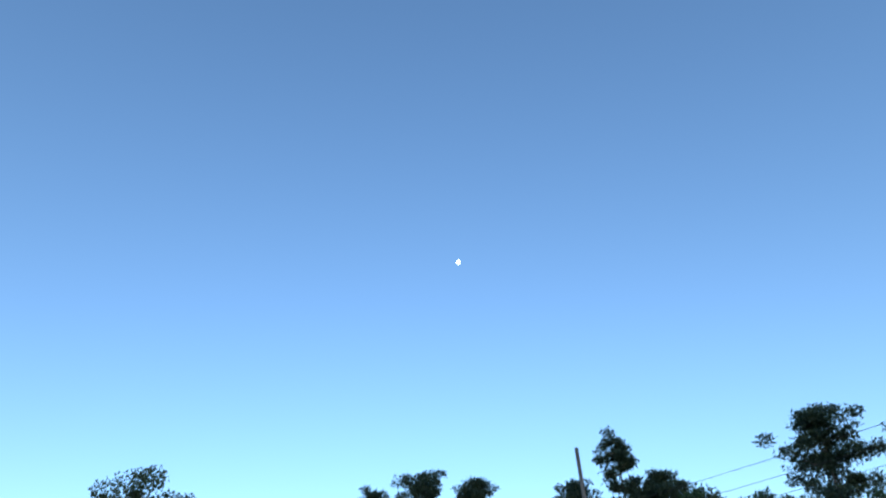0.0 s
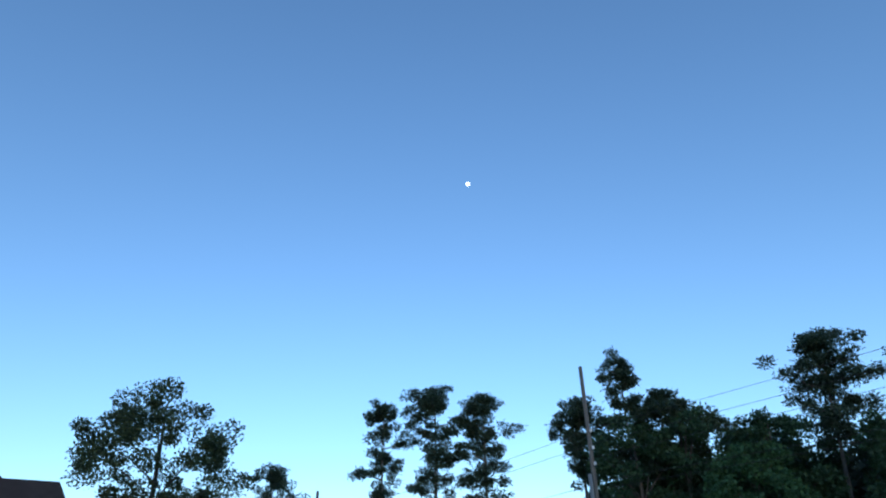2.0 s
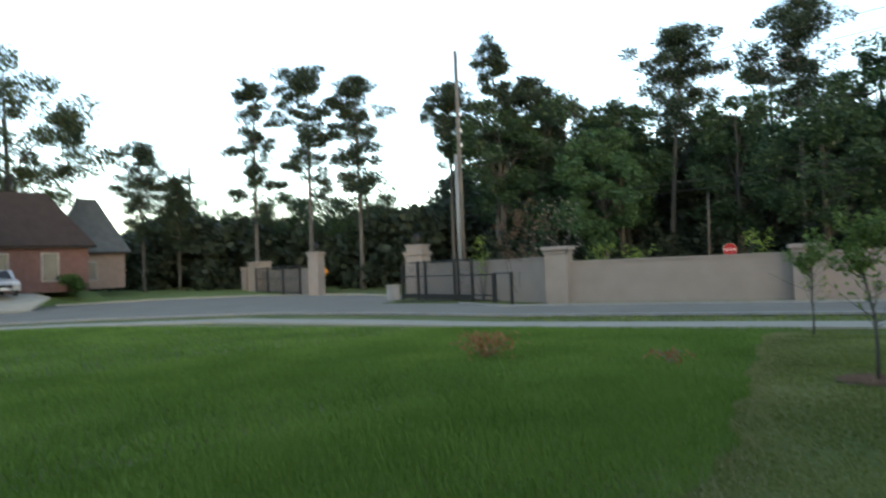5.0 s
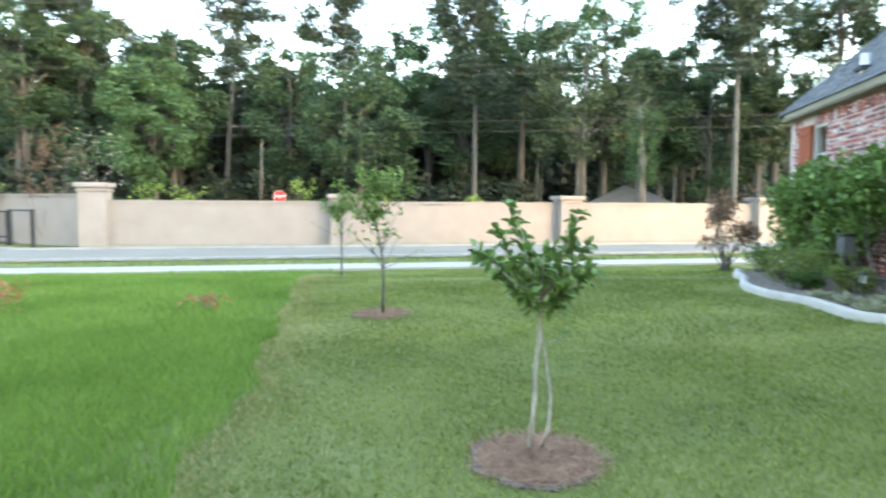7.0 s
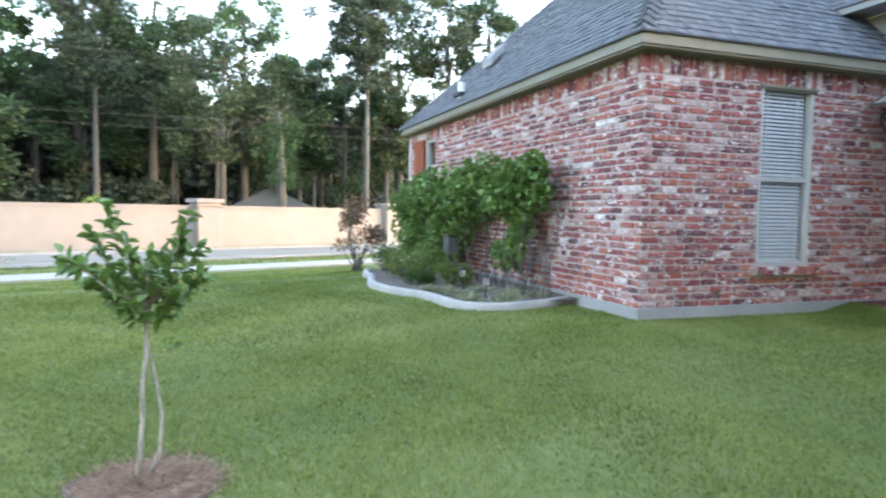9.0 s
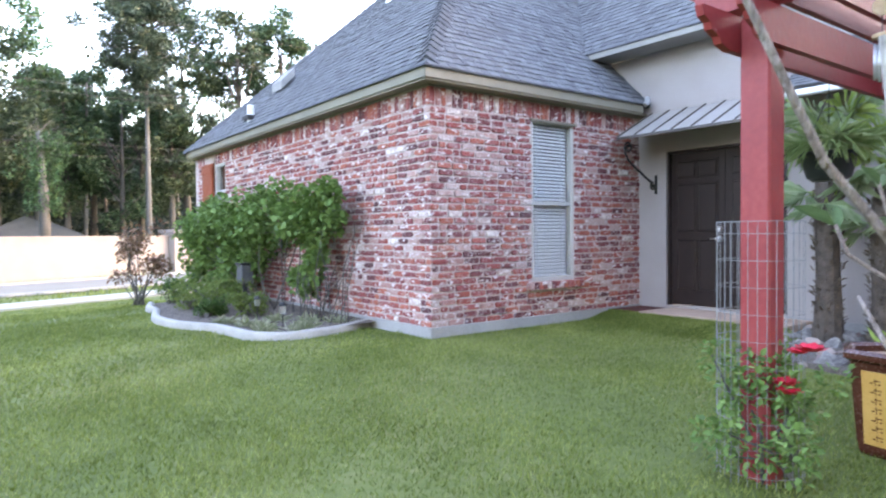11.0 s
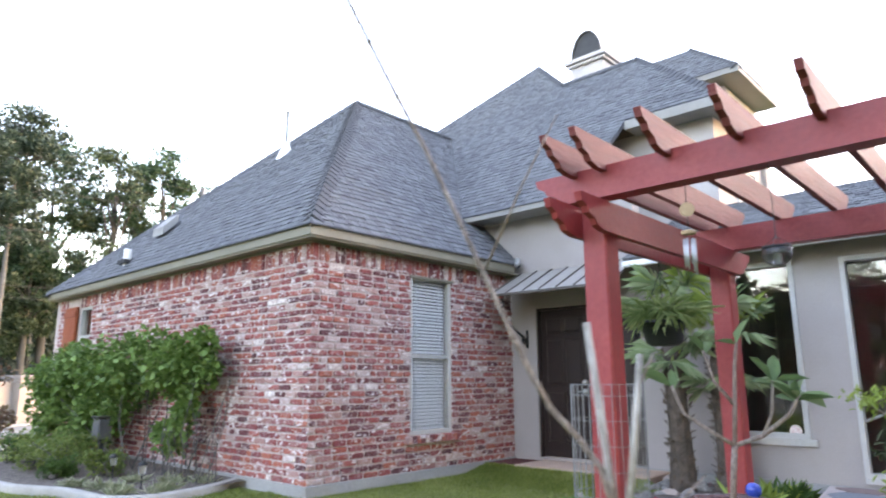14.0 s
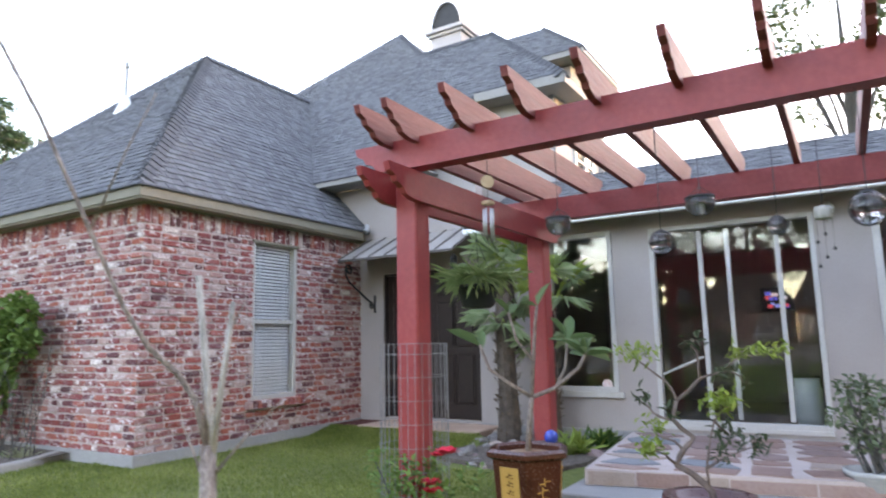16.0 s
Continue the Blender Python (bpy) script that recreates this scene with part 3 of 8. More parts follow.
def shingled(name, pts, parent, row=0.12, tab=0.11, singles=0, label=""):
    """A roof plane with a deck and courses of single shingles. pts: the plane's corners, the first two along the eave."""
    P = [Vector(p) for p in pts]
    u = (P[1] - P[0]).normalized()
    n = u.cross(P[2] - P[0]).normalized()
    if n.z < 0:
        n = -n
    v = n.cross(u)
    if v.z < 0:
        v = -v
    flat = [((p - P[0]).dot(u), (p - P[0]).dot(v)) for p in P]
    deck = part(name, Geo().slab(pts, 0.05, -n), M_RIDGE, parent, label)
    rng, rest, made = random.Random(len(pts) + int(10 * abs(P[0].x))), Geo(), 0
    top = max(b for a, b in flat)
    i = 0
    while i * row < top - 0.02:
        lo, hi = i * row - 0.012, min((i + 1) * row + 0.05, top)
        mid = i * row + row * 0.5
        for s0, s1 in clip_span(flat, mid):
            a = s0 - rng.random() * tab
            while a < s1:
                w = tab * rng.choice((0.6, 0.85, 1.0, 1.15, 1.4))
                b0, b1 = max(a, s0), min(a + w - 0.004, s1)
                if b1 - b0 > 0.02:
                    t = rng.choice((0.008, 0.011, 0.016))
                    drop = rng.choice((-0.007, 0.0, 0.006)) if i else 0.0
                    q = [P[0] + u * x + v * y + n * h for x, y, h in ((b0, lo + drop, 0.003), (b1, lo + drop, 0.003), (b1, lo + drop, t + 0.006), (b0, lo + drop, t + 0.006), (b1, hi, 0.003), (b0, hi, 0.003))]
                    fs = [(0, 1, 2, 3), (3, 2, 4, 5), (0, 3, 5), (1, 4, 2)]
                    if made < singles:
                        part("shingle", Geo().add(q, fs), M_SHINGLE1, deck)
                        made += 1
                    else:
                        rest.add(q, fs)
                a += w
        i += 1
    part("shingles", rest, M_SHINGLE, deck, kind="stuff")
    return deck


def ridge_caps(a, b, parent, w=0.15, step=0.16):
    """Overlapping cap shingles bent over a hip or ridge."""
    a, b = Vector(a), Vector(b)
    d = (b - a).normalized()
    side = d.cross(Vector((0, 0, 1))).normalized()
    up = side.cross(d)
    g, t = Geo(), 0.0
    while t < (b - a).length:
        p, q = a + d * t, a + d * min(t + step + 0.05, (b - a).length)
        g.add([p - side * w - up * 0.075, p + up * 0.055, p + side * w - up * 0.075, q - side * w - up * 0.095, q + up * 0.03, q + side * w - up * 0.095], [(0, 3, 4, 1), (1, 4, 5, 2), (0, 1, 2)])
        t += step
    part("ridge_cap", g, M_RIDGE, parent, kind="stuff")


HIP = (3.37, 3.46, 6.46)
RIDGE_END = (6.10, 3.46, 6.46)
C0 = (-OV - 0.03, -OV - 0.03, EAVE)
KM, EX, EZ = 0.97, 3.15, 3.6


def main_z(x):
    return EZ + KM * (x - EX)


shingled("roof", [C0, (3.54, -OV - 0.03, EAVE), (3.54, 0.50, EAVE + K * 0.70), RIDGE_END, HIP], house, singles=300, label="blue-grey architectural shingle roof slope")
shingled("roof", [(-OV - 0.03, YB, EAVE), C0, HIP], house, singles=0, label="blue-grey architectural shingle roof slope")
part("roof", Geo().slab([HIP, (-OV - 0.03, YB, EAVE), (8, YB, EAVE), RIDGE_END], 0.04), M_SHINGLE, house)
ridge_caps(Vector(C0) + (Vector(HIP) - Vector(C0)) * 0.02, HIP, house)
ridge_caps(HIP, RIDGE_END, house, 0.13)
ridge_caps((-OV - 0.03, YB, EAVE), HIP, house)

# ---- the tall stucco part
UX, UY = 4.66, -2.92
UE = 7.55
zr, za = main_z(6.9), main_z(8.5)
main_pts = [(EX, 7.95, EZ), (EX, -1.42, EZ), (UX, -1.42, main_z(UX)), (UX, UY, main_z(UX)), (6.9, -0.65, zr), (6.9, 1.02, zr), (8.5, 2.66, za)]
shingled("roof", main_pts, house, label="blue-grey architectural shingle roof slope")
shingled("roof", [(UX, UY, main_z(UX)), (UE, UY, main_z(UX)), (7.3, -0.65, zr), (6.9, -0.65, zr)], house)
part("roof", Geo().slab([(6.9, -0.65, zr), (7.3, -0.65, zr), (7.3, 1.02, zr), (6.9, 1.02, zr)], 0.05), M_SHINGLE, house)
part("roof", Geo().slab([(7.3, -0.65, zr), (UE, UY, main_z(UX)), (UE, 1.02, main_z(UX)), (7.3, 1.02, zr)], 0.05), M_SHINGLE, house)
part("roof", Geo().slab([(6.9, 1.02, zr), (12.5, 1.02, zr), (10.5, 2.66, za), (8.5, 2.66, za)], 0.05), M_SHINGLE, house)
part("roof", Geo().slab([(8.5, 2.66, za), (10.5, 2.66, za), (14, 7.95, EZ), (EX, 7.95, EZ)], 0.05), M_SHINGLE, house)
for a, b in (((UX, UY, main_z(UX)), (6.9, -0.65, zr)), ((6.9, 1.02, zr), (8.5, 2.66, za)), ((8.5, 2.66, za), (EX, 7.95, EZ)), ((6.9, -0.65, zr), (6.9, 1.02, zr))):
    ridge_caps(a, b, house, 0.13)
part("fascia", Geo().box(EX - 0.02, EX, -1.42, 0.58, EZ - 0.09, EZ - 0.012, 0.005), M_FASCIA_UP, house, "pale painted fascia board")
part("soffit", Geo().box(EX, 3.54, -1.42, 0.58, EZ - 0.085, EZ - 0.07), M_FASCIA_UP, house)
part("drip_edge", Geo().box(EX - 0.035, EX + 0.02, -1.42, 0.58, EZ - 0.012, EZ + 0.006).box(-OV - 0.045, 3.40, -OV - 0.05, -OV, EAVE - 0.014, EAVE + 0.004).box(-OV - 0.05, -OV, -OV, YB, EAVE - 0.014, EAVE + 0.004), M_RIDGE, house)
part("fascia", Geo().box(UX - 0.02, UX, UY, -1.42, main_z(UX) - 0.14, main_z(UX), 0.005).box(UX, UE, UY - 0.02, UY, main_z(UX) - 0.14, main_z(UX), 0.005), M_FASCIA_UP, house)
part("soffit", Geo().box(UX, UE, UY, -1.42, main_z(UX) - 0.13, main_z(UX) - 0.11), M_FASCIA_UP, house)
DY0, DY1, DZ0, DZ1 = -0.43, -2.0, 0.14, 2.17
PW = (-2.99, -3.82, 0.56, 2.45)
SL = (-4.26, -5.93, 0.22, 2.42)
W3 = (-6.42, -8.2, 0.20, 2.40)


def stucco_wall():
    X0, X1 = 3.55, 3.75

    def panel(*b):
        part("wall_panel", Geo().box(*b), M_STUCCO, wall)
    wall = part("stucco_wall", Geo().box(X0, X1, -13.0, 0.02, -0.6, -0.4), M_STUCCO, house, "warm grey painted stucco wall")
    cuts = [(DY0, DY1, DZ0, DZ1), PW, SL, W3]
    edges = [0.02] + [e for c in cuts for e in c[:2]] + [-13.0]
    for a, b in zip(edges[::2], edges[1::2]):
        panel(X0, X1, b, a, -0.4, 3.58 if a > -1.4 and b > -3 else 2.62)
    for a, b, lo, hi in cuts:
        panel(X0, X1, b, a, -0.4, lo)
        panel(X0, X1, b, a, hi, 3.58 if a > -1 else 2.62)
    panel(X0, X1, 0.021, 0.62, 2.5, EZ - 0.09)
    part("plinth", Geo().box(3.51, 3.549, -13, DY1, -0.4, 0.13, 0.004), M_CONCRETE, house)
    up = Geo().box(5.05, 7.25, -2.6, 0.5, 2.6, main_z(UX) - 0.11)
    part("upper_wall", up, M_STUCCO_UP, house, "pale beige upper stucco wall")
    w = part("upper_window", Geo().box(5.74, 6.74, -2.66, -2.601, 3.66, 3.74, 0.006), M_FRAME, house, "small white framed upper window")
    for x0, x1, z0, z1 in ((5.78, 5.85, 3.74, 4.42), (6.63, 6.70, 3.74, 4.42), (5.85, 6.63, 4.35, 4.42), (5.85, 6.63, 4.05, 4.09), (6.22, 6.26, 3.74, 4.35)):
        part("window_frame", Geo().box(x0, x1, -2.65, -2.601, z0, z1, 0.004), M_WHITE, w)
    part("pane", Geo().box(5.85, 6.63, -2.625, -2.615, 3.74, 4.35), M_GLASS, w)
    # dark sheet in place of the unlit room's shade
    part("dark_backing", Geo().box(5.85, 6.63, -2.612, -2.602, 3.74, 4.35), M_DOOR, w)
    part("corner_pilaster", Geo().box(7.10, 7.30, -2.68, -2.60, 2.6, main_z(UX) - 0.13, 0.01), M_STUCCO_UP, house)


stucco_wall()


def rear_tower():
    t = part("tower_wall", Geo().box(8.15, 9.95, -1.8, 1.5, 5.0, 6.75), M_STUCCO_UP, house, "pale beige stucco tower wall")
    part("soffit", Geo().box(7.76, 10.1, -2.2, 1.9, 6.79, 6.81), M_FASCIA_UP, t)
    part("fascia", Geo().box(7.74, 7.76, -2.2, 1.9, 6.78, 6.9).box(7.74, 10.1, -2.22, -2.2, 6.78, 6.9), M_FASCIA_UP, t)
    part("drip_edge", Geo().box(7.725, 7.78, -2.2, 1.9, 6.89, 6.91).box(7.725, 10.1, -2.235, -2.18, 6.89, 6.91), M_RIDGE, t)
    shingled("roof", [(7.75, 1.9, 6.9), (7.75, -2.2, 6.9), (9.2, -0.82, 8.27), (9.2, 0.5, 8.27)], house)
    shingled("roof", [(7.75, -2.2, 6.9), (10.1, -2.2, 6.9), (9.3, -0.82, 8.27), (9.2, -0.82, 8.27)], house)
    part("roof", Geo().slab([(9.2, -0.82, 8.27), (9.3, -0.82, 8.27), (9.3, 0.5, 8.27), (9.2, 0.5, 8.27)], 0.05), M_SHINGLE, house)
    part("roof", Geo().slab([(9.3, -0.82, 8.27), (10.1, -2.2, 6.9), (10.1, 1.9, 6.9), (9.3, 0.5, 8.27)], 0.05), M_SHINGLE, house)
    ridge_caps((7.75, -2.2, 6.9), (9.2, -0.82, 8.27), house, 0.12)


rear_tower()


def sunroom():
    part("gutter", Geo().box(3.12, 3.20, -13, -2.02, 2.53, 2.60, 0.012), M_WHITE, house, "white metal rain gutter")
    part("soffit", Geo().box(3.20, 3.549, -13, -2.02, 2.585, 2.605), M_FASCIA, house)
    shingled("roof", [(3.16, -2.02, 2.635), (3.16, -13, 2.635), (5.2, -13, 3.62), (5.2, -2.02, 3.62)], house, label="blue-grey shingle roof of the garden room")
    part("roof", Geo().slab([(5.2, -2.02, 3.62), (5.2, -13, 3.62), (8, -13, 2.6), (8, -2.02, 2.6)], 0.05), M_SHINGLE, house)
    # the room behind the glass, its dimness put into one dark colour
    dark = material("interior_dimness_tone", [(0.10, 0.085, 0.075), (0.14, 0.12, 0.105)], 0.8, 2, 20, 0.05)
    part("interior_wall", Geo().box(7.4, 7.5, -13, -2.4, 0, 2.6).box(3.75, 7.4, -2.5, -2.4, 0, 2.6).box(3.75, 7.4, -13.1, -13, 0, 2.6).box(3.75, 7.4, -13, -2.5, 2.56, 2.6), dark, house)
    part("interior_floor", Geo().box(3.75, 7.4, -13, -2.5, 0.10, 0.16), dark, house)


sunroom()


# ---- entrance: double door, canopy, step
def entrance():
    jamb = part("door_frame", Geo().box(3.58, 3.70, DY0 - 0.03, DY0 + 0.0, DZ0, DZ1).box(3.58, 3.70, DY1, DY1 + 0.03, DZ0, DZ1).box(3.58, 3.70, DY1, DY0, DZ1 - 0.03, DZ1), M_DOOR, house)
    mid = (DY0 + DY1) / 2
    for k, (a, b) in enumerate(((DY0 - 0.03, mid), (mid, DY1 + 0.03))):
        d = part("door", Geo().box(3.63, 3.675, b + 0.001, a - 0.001, DZ0 + 0.01, DZ1 - 0.03, 0.003), M_DOOR, house, "dark brown six-panel entrance door leaf, closed")
        w = (a - b) / 2 - 0.13
        for lo, hi in ((0.22, 0.86), (0.98, 1.58), (1.68, 1.88)):
            for y in (a - 0.105 - w, b + 0.105):
                part("door_panel", Geo().box(3.606, 3.632, y, y + w, DZ0 + lo, DZ0 + hi, 0.012), M_DOOR, d)
                e = 0.022
                part("panel_moulding", Geo().box(3.618, 3.630, y - e, y, DZ0 + lo - e, DZ0 + hi + e, 0.004).box(3.618, 3.630, y + w, y + w + e, DZ0 + lo - e, DZ0 + hi + e, 0.004)
                     .box(3.618, 3.630, y, y + w, DZ0 + hi, DZ0 + hi + e, 0.004).box(3.618, 3.630, y, y + w, DZ0 + lo - e, DZ0 + lo, 0.004), M_DOOR, d)
        if k == 0:
            g = Geo().lathe(0, 0, [(0.038, 0), (0.038, 0.012), (0.026, 0.022), (0.02, 0.034)], 14)
            for z in (1.12, 1.0):
                q = Geo()
                q.add([(3.63 - p[2], b + 0.075 + p[0], DZ0 + z - 0.12 + p[1]) for p in g.v], g.f)
                if z == 1.0:
                    q.tube([(3.60, b + 0.075, DZ0 + 0.88), (3.585, b + 0.10, DZ0 + 0.88), (3.585, b + 0.18, DZ0 + 0.875)], [0.010, 0.010, 0.008], 8)
                part("door_handle" if z == 1.0 else "deadbolt", q, M_CHROME, d, "polished nickel", smooth=True)
            part("peephole", Geo().tube([(3.62, mid + 0.36, DZ0 + 1.42), (3.635, mid + 0.36, DZ0 + 1.42)], 0.01, 8), M_CHROME, d)
    # dark strip added behind the leaves to block light through their gap
    part("astragal", Geo().box(3.677, 3.69, mid - 0.03, mid + 0.03, DZ0, DZ1), M_DOOR, house)
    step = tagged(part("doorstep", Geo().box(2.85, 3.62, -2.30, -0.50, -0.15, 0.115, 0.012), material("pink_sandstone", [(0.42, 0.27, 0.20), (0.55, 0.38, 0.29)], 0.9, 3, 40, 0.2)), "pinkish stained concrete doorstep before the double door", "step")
    tagged(part("door_mat", Geo().box(2.9, 3.5, -0.46, 0.0 - 0.04, -0.05, 0.105, 0.01), material("dark_red_bark", [(0.08, 0.022, 0.02), (0.16, 0.05, 0.04)], 1, 20, 80, 0.8)), "patch of dark red bark mulch beside the doorstep", "mulch bed")
    # canopy of standing-seam metal on scrolled iron brackets
    ya, yb, xf, zf, zb = -0.22, -2.05, 2.80, 2.32, 2.70
    c = thing("door_canopy", 3.55, -1.3, 2.7, "bronze standing-seam metal canopy on scrolled iron brackets", "canopy")
    part("sheet", Geo().slab([(xf, ya, zf), (3.54, ya, zb), (3.54, yb, zb), (xf, yb, zf)], 0.015), M_AWNING, c)
    part("front_lip", Geo().box(xf - 0.012, xf + 0.005, yb, ya, zf - 0.03, zf + 0.004, 0.003), M_SEAM, c)
    for k in range(8):
        y = ya + (yb - ya) * k / 7
        part("seam", Geo().slab([(xf, y - 0.006, zf + 0.02), (3.54, y - 0.006, zb + 0.02), (3.54, y + 0.006, zb + 0.02), (xf, y + 0.006, zf + 0.02)], 0.02), M_SEAM, c)

    def bracket(y):
        spiral = lambda cx, cz, r, a0, turns, n: [(cx + r * (0.25 + 0.75 * k / n) * math.cos(a0 + turns * 6.283 * k / n), y, cz + r * (0.25 + 0.75 * k / n) * math.sin(a0 + turns * 6.283 * k / n)) for k in range(n + 1)]
        front = spiral(2.95, zf - 0.12, 0.075, 3.14 - 1.4 * 6.283, 1.4, 24)
        back = spiral(3.47, zf - 0.60, 0.05, 1.57 + 1.3 * 6.283, -1.3, 20)[::-1]
        arm = [(2.89, y, zf - 0.20), (2.95, y, zf - 0.28), (3.03, y, zf - 0.33), (3.12, y, zf - 0.38), (3.30, y, zf - 0.48), (3.42, y, zf - 0.54)]
        return Geo().tube(front + arm + back, 0.014, 6)
    for y in (ya - 0.06, yb + 0.06):
        b = part("bracket", bracket(y), M_IRON, c, "scrolled black iron bracket", smooth=True)
        part("bracket_plate", Geo().box(3.53, 3.548, y - 0.015, y + 0.015, zf - 0.70, zf - 0.45), M_IRON, b)


entrance()


# ---- glazing of the garden room
def glazing():
    x0, x1 = 3.56, 3.64

    def surround(parent, y0, y1, z0, z1, w=0.05, nm="window_frame", mat=M_ALU):
        for a, b, lo, hi in ((y0, y0 + w, z0, z1), (y1 - w, y1, z0, z1), (y0 + w, y1 - w, z0, z0 + w), (y0 + w, y1 - w, z1 - w, z1)):
            part(nm, Geo().box(x0 - 0.03, x1, a, b, lo, hi, 0.004), mat, parent)

    def pane(parent, y0, y1, z0, z1, x=3.60):
        p = part("pane", Geo().box(x, x + 0.006, y0, y1, z0, z1), M_GLASS, parent)
        p.visible_shadow = False
    w = part("picture_window", Geo().box(3.51, 3.56, PW[1] - 0.06, PW[0] + 0.06, PW[2] - 0.07, PW[2], 0.006), M_FRAME, house, "large fixed picture window in a white frame")
    surround(w, PW[1], PW[0], PW[2], PW[3], 0.055)
    pane(w, PW[1] + 0.055, PW[0] - 0.055, PW[2] + 0.055, PW[3] - 0.055)
    stick = Geo().tube([(3.585, PW[1] + 0.15, 0.64), (3.595, PW[1] + 0.15, 0.64)], 0.06, 14)
    part("sticker", stick, material("white_sticker", [(0.6, 0.35, 0.33), (0.75, 0.72, 0.7)], 0.5, 40, 90, 0), w, "small round red and white alarm sticker")
    s = part("sliding_door", Geo().box(3.52, 3.66, SL[1], SL[0], SL[2] - 0.05, SL[2], 0.006), M_ALU, house, "wide sliding glass patio door in a white frame")
    surround(s, SL[1], SL[0], SL[2], SL[3], 0.05, "door_frame")
    t = (SL[0] - SL[1]) / 3
    for q, x, m in ((-4.80, 3.60, M_ALU), (-5.08, 3.64, M_STEEL), (-5.575, 3.60, M_ALU)):
        part("stile", Geo().box(x - 0.015, x + 0.02, q - 0.024, q + 0.024, SL[2] + 0.07, SL[3] - 0.07, 0.003), m, s)
    for a, b, x in ((SL[0] - 0.07, -4.776, 3.60), (-4.824, -5.551, 3.615), (-5.599, SL[1] + 0.07, 3.60)):
        pane(s, b, a, SL[2] + 0.07, SL[3] - 0.07, x)
    part("security_bar", Geo().tube([(3.582, -4.30, 0.755), (3.582, -4.76, 0.955)], 0.012, 8), M_ALU, s, "slanted white security bar across the fixed pane", smooth=True)
    w3 = part("patio_window", Geo().box(3.52, 3.56, W3[1], W3[0], W3[2] - 0.05, W3[2], 0.006), M_ALU, house, "glazed patio window in a white frame")
    surround(w3, W3[1], W3[0], W3[2], W3[3], 0.07)
    pane(w3, W3[1] + 0.07, W3[0] - 0.07, W3[2] + 0.07, W3[3] - 0.07)
    # what shows inside
    tv = thing("television", 7.3, -5.25, 1.2, "small lit television screen on the far wall", "television")
    part("casing", Geo().box(7.30, 7.39, -5.47, -5.01, 1.56, 1.92, 0.01), M_IRON, tv)
    rng = random.Random(4)
    for k in range(14):
        c = ((0.7, 0.08, 0.12), (0.08, 0.12, 0.8), (0.2, 0.3, 0.9), (0.6, 0.6, 0.7))[k % 4]
        a, z, w = rng.uniform(-5.45, -5.14), rng.uniform(1.58, 1.85), rng.uniform(0.03, 0.10)
        part("lit_patch", Geo().box(7.285 - 0.001 * k, 7.298, a, a + w, z, z + 0.05), glow("screen_light", c, 0.03), tv)
    pot = thing("floor_vase", 4.15, -5.70, 0.16, "pale ceramic floor vase inside the glass door", "vase")
    part("body", Geo().lathe(4.15, -5.70, [(0.11, 0.16), (0.14, 0.3), (0.14, 0.58), (0.12, 0.66), (0.13, 0.70)], 16), material("celadon_glaze", [(0.30, 0.36, 0.36), (0.40, 0.45, 0.44)], 0.4, 4, 40, 0.03), pot, smooth=True)


glazing()


# ---- roof furniture
def on_side_roof(y, x):
    return EAVE + (HIP[2] - EAVE) / (HIP[0] + OV + 0.03) * (x + OV + 0.03)


